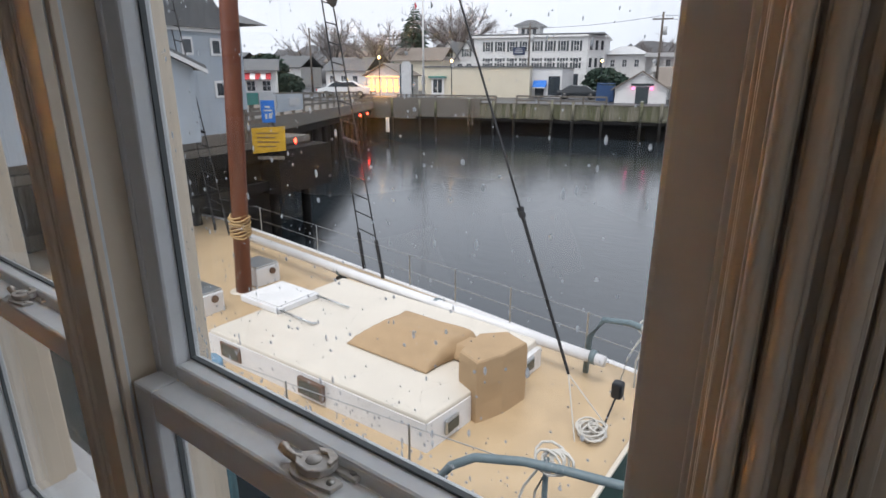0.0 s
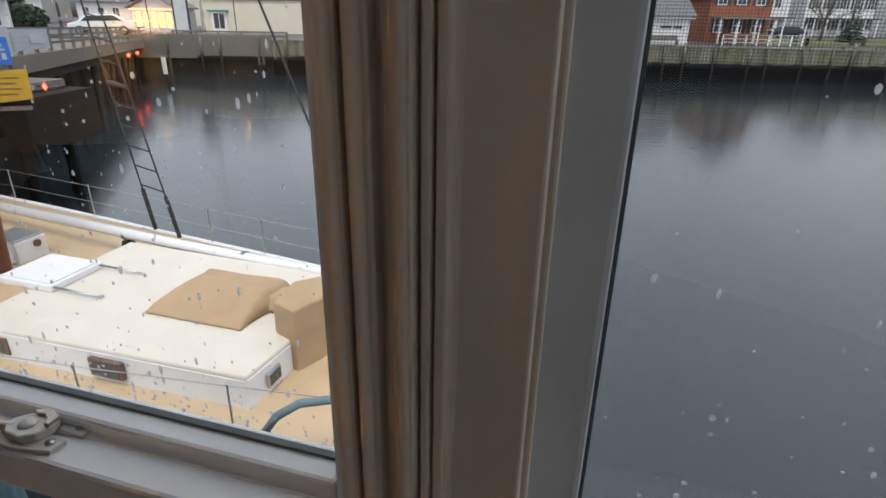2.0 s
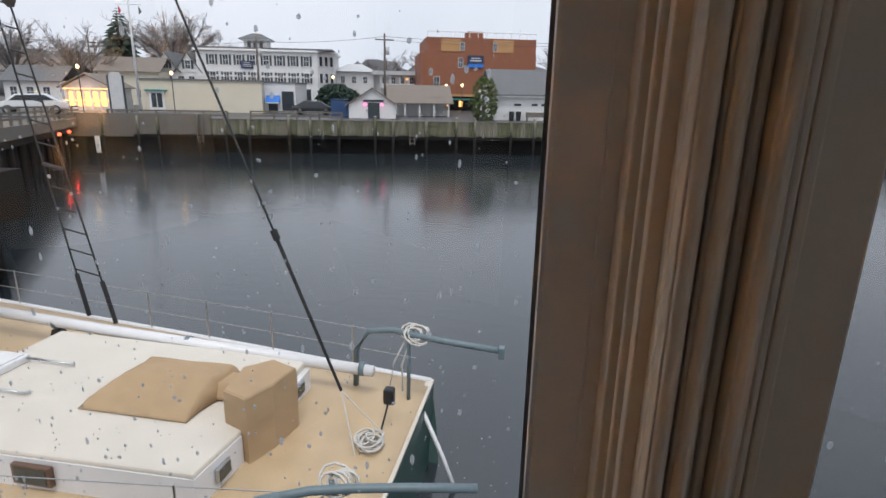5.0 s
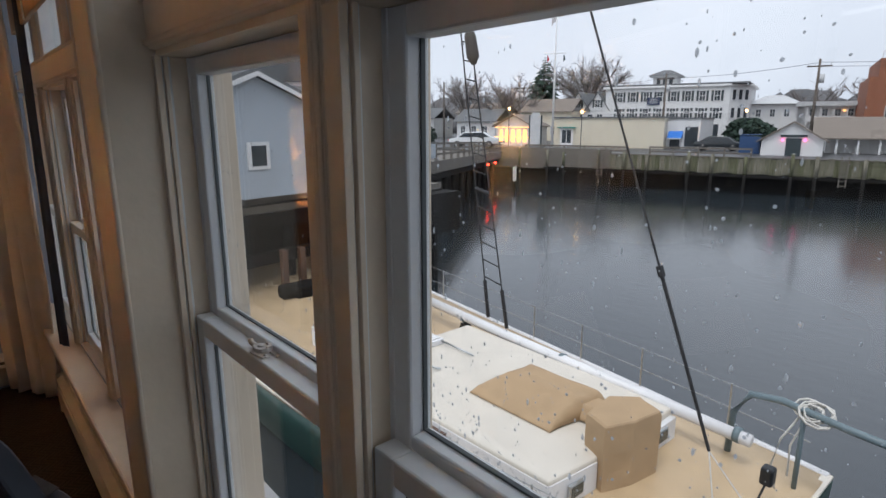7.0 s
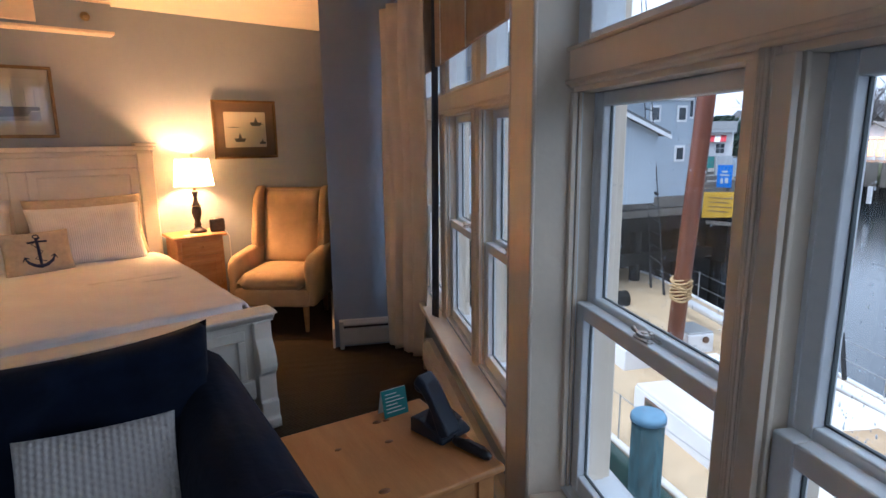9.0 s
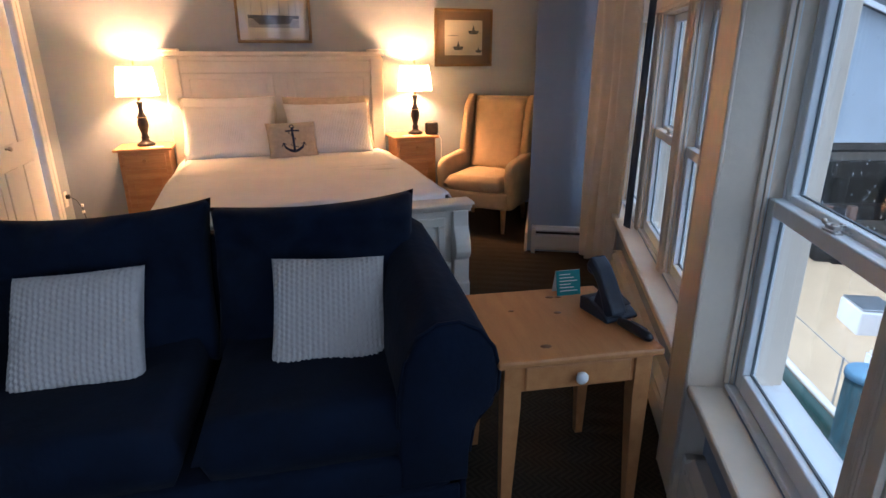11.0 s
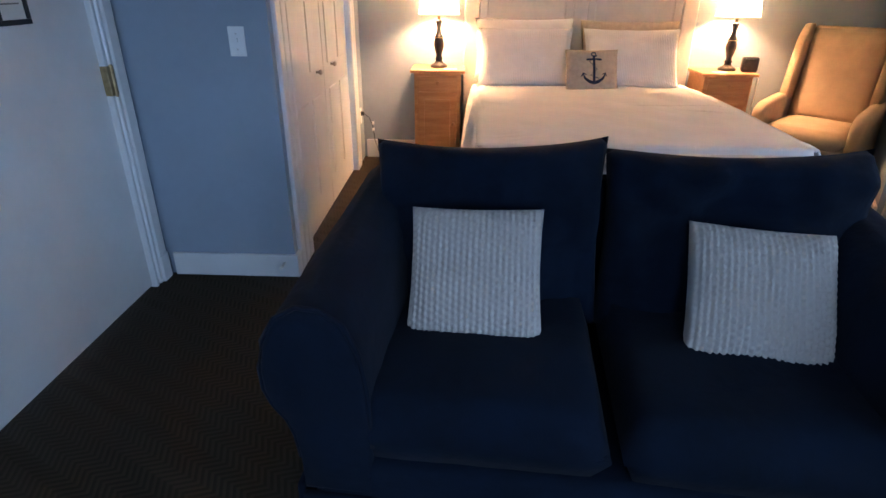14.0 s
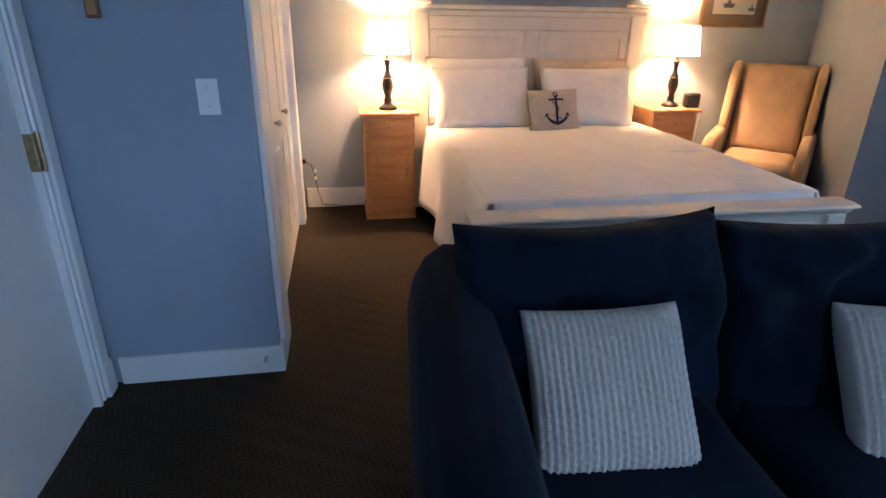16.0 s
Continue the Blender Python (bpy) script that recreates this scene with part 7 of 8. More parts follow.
bush(HARBOUR @ pose(24.7, 5.2, QUAY), 2.7, 4.2, 1, BUSH_GREEN, "yellow-green cedar bush beside the white shed")
bush(HARBOUR @ pose(8.8, 26, QUAY), 5.5, 3.2, 2, FIR_GREEN, "dark evergreen shrubs beside the inn")
bush(HARBOUR @ pose(-33, 18, QUAY), 4.5, 2.4, 3, FIR_GREEN, "dark evergreen shrubs beyond the bridge")
bush(HARBOUR @ pose(-45, 30, QUAY), 7.0, 5.4, 4, FIR_GREEN, "dark evergreen trees beyond the bridge")


def woods(name, y, zbase, zvar, x0, x1, step, seed):
    """A far line of bare woods: many small clumps with an uneven skyline."""
    rnd = random.Random(seed)
    bm = bmesh.new()
    x = x0
    while x < x1:
        top = zbase + zvar * (0.5 + 0.9 * noise.noise(Vector((x * 0.02, seed, 0)))) + rnd.uniform(-0.4, 0.4)
        for k in range(4):
            h = top * rnd.uniform(0.75, 1.08)
            w = step * rnd.uniform(0.7, 1.4)
            cx, cy = x + rnd.uniform(-step, step), y + rnd.uniform(-6, 6)
            v = bmesh.ops.create_icosphere(bm, subdivisions=2, radius=1.0)["verts"]
            for q in v:
                n = 1 + 0.35 * noise.noise(q.co * 2.3 + Vector((cx, cy, k)))
                q.co = Vector((cx + q.co.x * w * n, cy + q.co.y * w * n, QUAY + h * 0.4 + q.co.z * h * 0.62 * n))
        x += step * 1.1
    tagged(part(name, bm, HILL, None, "", True, HARBOUR), "grey-brown bare woods on the low hill behind the town", "woods", "", "stuff")


woods("woods", 118, 7.5, 4.0, -190, 190, 5.0, 3)
woods("woods", 85, 4.6, 2.6, -150, -30, 4.0, 5)


# ---- the neighbouring house on piles and the bridge ----
def neighbour():
    h = thing("neighbour_house", pose(-15.42, 10.3, 0, 0, 0, 9.5), "pale blue-grey clapboard house standing on piles over the water", "house")
    # local: the wall that faces the camera looks along +x; y towards the bridge
    part("wall", B(-10, 0, -8.5, 0.0, -0.4, 2.45), SIDING, h)
    for k in range(22):
        part("clapboard", B(-0.001, 0.014, -8.5, 0.0, -0.4 + 0.13 * k, -0.288 + 0.13 * k), SIDING, h)
    part("eave_board", B(-0.1, 0.1, -8.6, 0.05, 2.4, 2.52), WHITE_METAL, h)
    part("roof", prism([(-8.6, 2.5), (0.25, 2.5), (-0.6, 3.5), (-8.6, 4.2)], -9, 0.2, "x"), SHINGLE, h)
    t = part("tower", B(-9, -0.65, 0.02, 1.35, -0.4, 2.75), SIDING, h, "taller end of the house")
    part("tower_roof", pyramid(-9.8, -0.1, -2.5, 2.0, 2.75, 4.3, 0.2), SHINGLE, t)
    for y in (0.55, 1.02):
        f = part("window", B(-0.66, -0.6, y - 0.2, y + 0.2, 1.9, 2.6), WHITE_METAL, h)
        part("pane", B(-0.6, -0.59, y - 0.15, y + 0.15, 1.96, 2.54), DARK_GLASS, f)
    for y, z in ((-1.3, 1.78), (-1.8, 0.6), (-0.32, 1.78), (-0.32, 0.62)):
        f = part("window", B(0.014, 0.05, y - 0.19, y + 0.19, z, z + 0.48, bevel=0.006), WHITE_METAL, h)
        part("pane", B(0.05, 0.056, y - 0.12, y + 0.12, z + 0.07, z + 0.41), DARK_GLASS, f)
    v = part("louvre", B(0.0, 0.03, -3.3, -2.7, 0.1, 0.95), SIGN_WHITE, h, "slatted vent")
    for k in range(7):
        part("slat", B(0.03, 0.05, -3.25, -2.75, 0.16 + 0.12 * k, 0.12 + 0.12 * k), SIDING, v)
    part("skirt_board", B(-0.05, 0.12, -8.6, 0.6, -0.72, -0.4), WET_WOOD, h, "grey timber edge beam")
    p = part("gabled_wing", B(-6, 1.2, -7.6, -2.2, -0.4, 1.45), SIDING, h, "lower gabled wing")
    part("gable", prism([(-7.6, 1.45), (-4.9, 2.5), (-2.2, 1.45)], -6, 1.2, "x"), SIDING, p)
    part("wing_roof", prism([(-7.9, 1.38), (-4.9, 2.55), (-1.95, 1.38), (-1.95, 1.5), (-4.9, 2.68), (-7.9, 1.5)], -6, 1.4, "x"), SHINGLE, p)
    part("gable_trim", prism([(-7.9, 1.3), (-4.9, 2.48), (-1.95, 1.3), (-1.95, 1.4), (-4.9, 2.58), (-7.9, 1.4)], 1.4, 1.46, "x"), WHITE_METAL, p)
    f = part("window", B(1.2, 1.26, -5.2, -4.6, 0.3, 0.95), WHITE_METAL, p)
    part("pane", B(1.26, 1.27, -5.1, -4.7, 0.38, 0.87), DARK_GLASS, f)
    d = thing("wharf", pose(-15.42, 10.3, 0, 0, 0, 9.5), "dark timber wharf on black piles beneath the house", "wharf")
    part("deck", B(-10, 0.3, -8.6, 3.2, -0.95, -0.75), WET_WOOD, d)
    part("beam", B(-0.1, 0.35, -8.6, 3.2, -1.35, -0.96), DARK_WOOD_WET_SHADED, d)
    # solid black block paints the shade under the wharf
    part("shade_underside", B(-10, -1.2, -8.6, 3.0, -4.6, -0.96), DARK_WOOD_WET_SHADED, d)
    for k in range(8):
        y = -8.2 + 1.6 * k
        part("pile", T([(0.1, y, -6), (0.1, y, -0.96)], 0.16, 8), DARK_WOOD_WET_SHADED, d, "black round pile", True)
    part("fender_beam", B(0.25, 0.5, -8.0, 3.1, -2.3, -2.0), DARK_WOOD_WET_SHADED, d)
    part("guard", B(0.2, 1.0, 0.8, 3.4, -2.4, -1.0), DARK_WOOD_WET_SHADED, d, "heavy dark fender platform")
    for z in (0.05, -0.2, -0.45):
        part("rail", B(0.2, 0.28, 0.4, 1.6, z, z + 0.12), WET_WOOD, d)
    for y in (0.4, 1.6):
        part("rail_post", B(0.14, 0.22, y - 0.05, y + 0.05, -0.75, 0.25), WET_WOOD, d)
    s = thing("blue_sign", pose(-15.15, 11.45, 0.15, 0, 0, 36), "bright blue harbour notice board with white symbol", "sign")
    part("board", B(-0.21, 0.21, -0.02, 0.02, -0.33, 0.35), SIGN_BLUE, s)
    for q in ((-0.08, 0.08, 0.12, 0.18), (-0.13, 0.13, 0.02, 0.07), (-0.1, -0.03, -0.22, -0.05), (0.02, 0.12, -0.2, -0.04)):
        part("symbol", B(q[0], q[1], -0.026, -0.0201, q[2], q[3]), SIGN_WHITE, s)
    part("bracket", B(-0.03, 0.03, 0.02, 0.1, -0.9, 0.2), WET_WOOD, s)
    y = thing("yellow_sign", pose(-14.35, 10.8, -0.6, 0, 0, 36), "large weathered yellow warning board on the wharf", "sign")
    part("board", prism([(-0.52, -0.42), (0.48, -0.32), (0.5, 0.4), (-0.5, 0.34)], -0.02, 0.02, "y"), SIGN_YELLOW, y)
    for k in range(4):
        part("text_bar", B(-0.36, 0.3 - 0.1 * (k % 2), -0.026, -0.0201, 0.18 - 0.13 * k, 0.21 - 0.13 * k), BROWN_FRAME, y)
    part("bracket", B(-0.4, 0.4, 0.02, 0.08, -0.6, -0.5), WET_WOOD, y)


neighbour()


def bridge():
    a, b = Vector((-19.0, 13.2, 0)), Vector((-36.2, 37.5, 0))
    L = (b - a).length
    ang = math.degrees(math.atan2(b.y - a.y, b.x - a.x))
    m = pose(a.x, a.y, 0, 0, 0, ang) @ pose(0, 0, 0, 0, 1.7, 0)  # local x runs along the bridge, its near side looks along -y ... +y
    g = thing("bridge", m, "low road bridge with timber rails over the dark channel", "bridge")
    part("deck", B(0, L + 10, 0, 8, -0.75, -0.45), WET_WOOD, g)
    part("girder", B(0, L + 10, -0.2, 0.2, -1.05, -0.4), WET_WOOD, g, "weathered edge girder")
    # black strip and solid block paint the shade below the bridge deck
    part("girder_dark", B(0, L + 10, 0.1, 0.4, -1.5, -1.05), DARK_WOOD_WET_SHADED, g)
    part("underside", B(0, L + 10, 1.0, 8, -4.4, -0.75), DARK_WOOD_WET_SHADED, g, "solid black block painting the shade among the pile bents")
    for k in range(14):
        part("pile", T([(1.5 + 2.6 * k, 0.75, -6), (1.5 + 2.6 * k, 0.75, -1.2)], 0.18, 8), DARK_WOOD_WET_SHADED, g, "", True)
    for k in range(18):
        x = 1.0 + 2.0 * k
        part("rail_post", B(x - 0.07, x + 0.07, -0.07, 0.07, -0.4, 0.55), WET_WOOD, g)
    for z in (-0.1, 0.2, 0.48):
        part("rail", B(0.5, L + 8, -0.12, -0.075, z, z + 0.11), WET_WOOD, g)
    for x0, x1, z0, z1, mt, lb in ((1.6, 3.6, -0.35, 0.62, SIGN_WHITE, "white weathered notice board on the bridge rail"), (3.8, 8.2, -0.25, 0.52, SIDING, "grey panel on the bridge rail"), (-2.0, 1.3, 0.15, 0.6, SIGN_TEAL, "teal banner on the bridge rail")):
        s = part("rail_board", B(x0, x1, -0.2, -0.125, z0, z1), mt, g, lb)
        if mt is not SIGN_TEAL:
            for k in range(3):
                part("text_bar", B(x0 + 0.3, x1 - 0.4, -0.21, -0.201, z0 + 0.2 + 0.18 * k, z0 + 0.24 + 0.18 * k), SIDING if mt is SIGN_WHITE else SIGN_WHITE, s)
    s = part("rail_board", B(5.6, 7.4, -0.26, -0.21, 0.0, 0.34), SIGN_WHITE, g, "white name board")
    for x, z in ((25.5, -1.3), (29.5, -1.3), (36.0, -1.3)):
        s = thing("signal_lamp", m @ pose(x, -0.4, z), "small red navigation lamp glowing on the bridge", "signal lamp", "red signal lamps")
        part("lens", lathe([(0, -0.13), (0.13, 0), (0, 0.13)], 10), RED_GLOW, s, "glowing red lens", True)
        part("hood", B(-0.16, 0.16, 0.1, 0.4, -0.16, 0.16), SHUTTER, s)
    s = thing("signal_lamp", pose(-14.55, 11.95, -0.75), "small red navigation lamp glowing on the wharf", "signal lamp", "red signal lamps")
    part("lens", lathe([(0, -0.1), (0.06, 0), (0, 0.1)], 10), RED_GLOW, s, "glowing red lens", True)
    part("bracket", B(-0.3, 0.0, 0.02, 0.06, -0.03, 0.03), SHUTTER, s)
    w = thing("gauge_post", pose(-32.4, 36.4, -4.4), "white tide gauge post standing in the water", "post")
    part("post", B(-0.15, 0.15, -0.06, 0.06, 0.9, 2.1), WHITE_METAL, w)
    part("stake", B(-0.06, 0.06, 0.061, 0.16, -1.0, 2.0), DARK_WOOD_WET_SHADED, w)
    wl = thing("wing_wall", pose(-37.5, 42.6, 0, 0, 0, 18), "timber wing wall between bridge and quay", "bulkhead", "", "structure")
    part("planks", B(-4, 9.0, 0, 0.4, -2.95, -1.0), WET_WOOD, wl)
    # black sheet paints the shade below the planks
    part("under", B(-4, 9.0, 0.2, 0.6, -5, -2.95), DARK_WOOD_WET_SHADED, wl)
    ho = thing("town_shop", pose(-60.5, 43.5, QUAY, 0, 0, 50), "small white shop with a striped awning beyond the bridge", "shop")
    part("wall", B(-3, 3, 0, 5, 0, 3.0), SIDING_WHITE, ho)
    gable_roof(ho, -3.4, 3.4, -0.5, 5.5, 3.0, 4.3, SHINGLE, "x")
    for k in range(8):
        part("awning_stripe", prism([(-1.2, 1.9), (0, 2.6), (0, 2.66), (-1.2, 1.96)], -2.4 + 0.6 * k, -1.8 + 0.6 * k, "x"), FLAG_RED if k % 2 else FLAG_WHITE, ho)
    for x in (-1.8, 0, 1.8):
        window_block(ho, x, 0, 0.6, 0.9, 1.1)


bridge()


# ---- the moored schooner ----
def boat():
    b = thing("schooner", pose(0, 0, 0), "moored schooner with tan deck and cream deckhouse", "boat")

    def edge(x, s):
        # half breadth of the deck along the hull
        f = (x + 1.65) / -19.0
        if s > 0:
            return 7.95 + 1.5 * math.sin(min(1.0, f * 1.25) * math.pi / 2) - 3.2 * max(0, f - 0.72) ** 1.2 * 3
        return 4.25 - 0.75 * math.sin(min(1.0, f * 2.2) * math.pi / 2) + 3.0 * max(0, f - 0.72) ** 1.2 * 3

    xs = [-1.65 - 19.0 * k / 30 for k in range(31)]

    def sheer(x):
        return 0.012 * max(0, -x - 8) ** 1.3

    bm = bmesh.new()
    rows = []
    for x in xs:
        y0, y1 = edge(x, -1), edge(x, 1)
        rows.append([bm.verts.new((x, y0 + (y1 - y0) * j / 6, DECK + sheer(x) + 0.05 * math.sin(math.pi * j / 6))) for j in range(7)])
    for a, c in zip(rows, rows[1:]):
        for j in range(6):
            bm.faces.new((a[j], a[j + 1], c[j + 1], c[j]))
    bmesh.ops.recalc_face_normals(bm, faces=bm.faces[:])
    bmesh.ops.solidify(bm, geom=bm.faces[:], thickness=0.06)
    part("deck", bm, DECK_TAN, b, "tan painted deck, wet", True)
    for s in (-1, 1):
        hull = sheet_grid(lambda u, v, s=s: (-1.65 - 19.0 * u + 0.25 * (1 - v) * (1 if u < 0.02 else 0), edge(-1.65 - 19.0 * u, s) - s * 0.5 * (1 - v) ** 2 - s * 0.004, DECK + sheer(-1.65 - 19.0 * u) - 1.5 * (1 - v)), 30, 6, 0.05)
        part("hull_side", hull, HULL_GREEN, b, "dark green painted hull planking", True)
        rail = [(x, edge(x, s) - s * 0.04, DECK + sheer(x) + 0.05) for x in xs]
        part("toe_rail", tube(bmesh.new(), rail, 0.055, 6), BOAT_WHITE if s > 0 else CABIN_CREAM, b, "white painted rail cap", True)
    part("transom", prism([(edge(-1.65, -1), DECK), (edge(-1.65, 1), DECK), (edge(-1.65, 1) - 0.5, DECK - 1.5), (edge(-1.65, -1) + 0.5, DECK - 1.5)], -1.7, -1.6, "x"), HULL_GREEN, b)
    part("stern_rail", B(-1.72, -1.6, edge(-1.65, -1), edge(-1.65, 1), DECK + 0.02, DECK + 0.07, bevel=0.01), CABIN_CREAM, b)
    # deckhouse
    c = part("deckhouse", prism([(-7.85, 4.45), (-3.54, 4.55), (-3.46, 5.4), (-3.46, 7.3), (-7.85, 7.4)], DECK + 0.02, DECK + 0.53, "z", 0.03), CABIN_CREAM, b, "cream deckhouse with rounded roof edge")
    part("side_band", prism([(-7.86, 4.435), (-3.53, 4.535), (-3.53, 4.56), (-7.86, 4.46)], DECK + 0.02, DECK + 0.47, "z"), BOAT_WHITE, c, "white painted side")
    part("aft_band", prism([(-3.555, 4.54), (-3.475, 5.38), (-3.445, 5.38), (-3.525, 4.54)], DECK + 0.02, DECK + 0.47, "z"), BOAT_WHITE, c)
    part("base_trim", B(-7.9, -3.48, 4.4, 4.5, DECK + 0.03, DECK + 0.07), CABIN_CREAM, c)
    for x in (-7.3, -5.47):
        p = part("cabin_window", B(x - 0.25, x + 0.25, 4.405 + 0.02, 4.47 + 0.02, DECK + 0.17, DECK + 0.42, bevel=0.01), BROWN_FRAME, c, "brown framed cabin window")
        part("pane", B(x - 0.2, x + 0.2, 4.418, 4.424, DECK + 0.2, DECK + 0.39), PORT_GLASS, p)
    for y, x in ((4.98, -3.485), (6.85, -3.4)):
        p = part("porthole", B(x, x + 0.045, y - 0.14, y + 0.14, DECK + 0.18, DECK + 0.38, bevel=0.018), STEEL, c, "oblong metal-framed porthole")
        part("pane", B(x + 0.045, x + 0.052, y - 0.11, y + 0.11, DECK + 0.21, DECK + 0.35), PORT_GLASS, p)
    part("aft_box", B(-3.5, -3.38, 6.45, 7.25, DECK + 0.02, DECK + 0.42, bevel=0.015), BOAT_WHITE, c)
    part("aft_sill", B(-3.42, -3.2, 5.3, 6.35, DECK + 0.02, DECK + 0.1, bevel=0.015), CABIN_CREAM, c)
    part("aft_sill", B(-3.4, -3.25, 6.4, 7.4, DECK + 0.02, DECK + 0.07, bevel=0.01), CABIN_CREAM, c)
    # hatch with a lifted white lid
    h = part("skylight_hatch", B(-8.45, -7.4, 5.45, 6.38, DECK + 0.53, DECK + 0.64, bevel=0.02), BOAT_WHITE, b, "white skylight hatch")
    part("hatch_lid", B(-8.4, -7.45, 5.5, 6.33, DECK + 0.64, DECK + 0.66, bevel=0.008), FLAG_WHITE, h)
    for y in (5.5, 6.32):
        part("runner", T([(-7.4, y, DECK + 0.6), (-6.6, y, DECK + 0.58)], 0.018, 8), STEEL, h, "metal slide runner", True)
    part("runner_stop", T([(-6.6, 5.5, DECK + 0.58), (-6.6, 5.58, DECK + 0.56)], 0.02, 6), STEEL, h)

    # canvas covers
    def hump(u, v):
        x, y = -5.7 + 1.52 * u, 5.38 + 1.15 * v
        rise = min(1.0, v / 0.52, (1 - v) / 0.08)
        rise = min(rise, u / 0.13 + 0.15 * v, (1 - u) / 0.07)
        rise = max(0.0, rise)
        fold = 0.016 * noise.noise(Vector((x * 2.2, y * 6, 0))) + 0.012 * math.sin(x * 7 + y * 4) * (1 - rise)
        z = DECK + 0.55 + 0.255 * rise ** 0.85 + fold * min(1, rise * 3)
        return (x + 0.16 * v - 0.02 * math.sin(v * 7), y, z)

    part("canvas_cover", sheet_grid(hump, 36, 30, 0.015), TARP, b, "tan canvas cover over the companionway slide", True)

    def flap(u, v):
        return (-4.3 + 0.62 * u, 5.92 + 0.5 * v, DECK + 0.56 + (0.2 + 0.05 * u - 0.05 * math.sin(math.pi * u)) * min(1.0, v / 0.25, (1 - v) / 0.1))

    part("cover_flap", sheet_grid(flap, 12, 16, 0.015), TARP, b, "tan canvas flap joining the two covers", True)
    bin_pts = [(-3.72, 5.5), (-3.36, 5.36), (-3.2, 5.75), (-3.12, 6.25), (-3.5, 6.4), (-3.8, 6.1)]
    bm = bmesh.new()
    rings = []
    for k, (z, s) in enumerate(((0.1, 1.0), (0.35, 0.98), (0.62, 1.02), (0.88, 1.0), (0.965, 0.985), (0.985, 0.93))):
        cx = sum(p[0] for p in bin_pts) / 6
        cy = sum(p[1] for p in bin_pts) / 6
        ring = []
        for i in range(24):
            f = i / 4.0
            p, q = bin_pts[int(f) % 6], bin_pts[(int(f) + 1) % 6]
            fx = f - int(f)
            px, py = p[0] + (q[0] - p[0]) * fx, p[1] + (q[1] - p[1]) * fx
            w = 1 + 0.03 * noise.noise(Vector((px * 4, py * 4, z * 5)))
            ring.append(bm.verts.new((cx + (px - cx) * s * w, cy + (py - cy) * s * w, DECK + z)))
        rings.append(ring)
    for a, d in zip(rings, rings[1:]):
        for i in range(24):
            bm.faces.new((a[i], a[(i + 1) % 24], d[(i + 1) % 24], d[i]))
    bm.faces.new(rings[-1])
    part("wheel_cover", bm, TARP, b, "tan canvas cover over the wheel box")
    # boom on its chocks
    bo = part("boom", tube(bmesh.new(), [(-2.38, 7.22, DECK + 0.5), (-7.0, 7.55, DECK + 0.53), (-12.2, 8.05, DECK + 0.56)], [0.085, 0.095, 0.095], 14), BOAT_WHITE, b, "long white painted boom", True)
    for x in (-2.55, -5.55, -8.2):
        y = 7.22 + (-2.38 - x) * 0.078
        part("boom_ring", T([(x - 0.04, y, DECK + 0.515), (x + 0.04, y, DECK + 0.515)], 0.108, 14), DAVIT, bo, "", True)
        if x < -3:
            part("chock", prism([(-0.2, 0), (0.2, 0), (0.08, 0.3), (-0.08, 0.3)], y - 0.06, y + 0.06, "y"), BLACK_PLASTIC, b, "black boom chock", False, pose(x, 0, DECK + 0.1))
            part("chock_plate", B(x - 0.22, x + 0.22, y - 0.16, y + 0.16, DECK + 0.06, DECK + 0.1), BLACK_PLASTIC, b)
    # mast with rope coils
    ms = part("mast", tube(bmesh.new(), [(-9.7, 6.35, DECK), (-9.2, 6.35, DECK + 5.6), (-8.65, 6.35, DECK + 11.5)], [0.16, 0.16, 0.14], 16), MAST_RED, b, "varnished red-brown mast", True)
    for k in range(9):
        z = DECK + 1.35 + 0.05 * k
        pts = [(-9.575 + (0.19 + 0.015 * math.sin(k * 3)) * math.cos(a * 0.5236), 6.35 + (0.19 + 0.015 * math.sin(k * 3)) * math.sin(a * 0.5236), z + 0.03 * math.sin(a + k)) for a in range(13)]
        part("rope_coil", tube(bmesh.new(), pts, 0.022, 6), ROPE, ms, "hemp rope coil", True)
    part("mast_collar", lathe([(0.28, 0), (0.28, 0.1), (0.18, 0.14)], 16), CABIN_CREAM, b, "", True, pose(-9.75, 6.35, DECK + 0.02))
    for x, y in ((-10.0, 6.95), (-9.55, 5.3)):
        v = part("deck_locker", B(x - 0.35, x + 0.35, y - 0.3, y + 0.3, DECK + 0.02, DECK + 0.52, bevel=0.03), BOAT_WHITE, b, "white deck locker with clear lid")
        part("locker_lid", B(x - 0.33, x + 0.33, y - 0.28, y + 0.28, DECK + 0.525, DECK + 0.56, bevel=0.01), STEEL, v)
        part("knob", T([(x + 0.35, y + 0.1, DECK + 0.4), (x + 0.38, y + 0.1, DECK + 0.4)], 0.07, 10), BROWN_FRAME, v)
    w = part("windlass", B(-13.2, -12.6, 6.1, 6.8, DECK + 0.05, DECK + 0.5, bevel=0.06), DARK_WOOD_WET_SHADED, b, "dark iron windlass")
    part("drum", T([(-12.9, 5.8, DECK + 0.35), (-12.9, 7.1, DECK + 0.35)], 0.22, 12), DARK_WOOD_WET_SHADED, w, "", True)
    for s in (-0.25, 0.25):
        part("bitts", B(-13.6, -13.4, 6.45 + s - 0.08, 6.45 + s + 0.08, DECK + 0.05, DECK + 1.3, bevel=0.02), BROWN_FRAME, b)
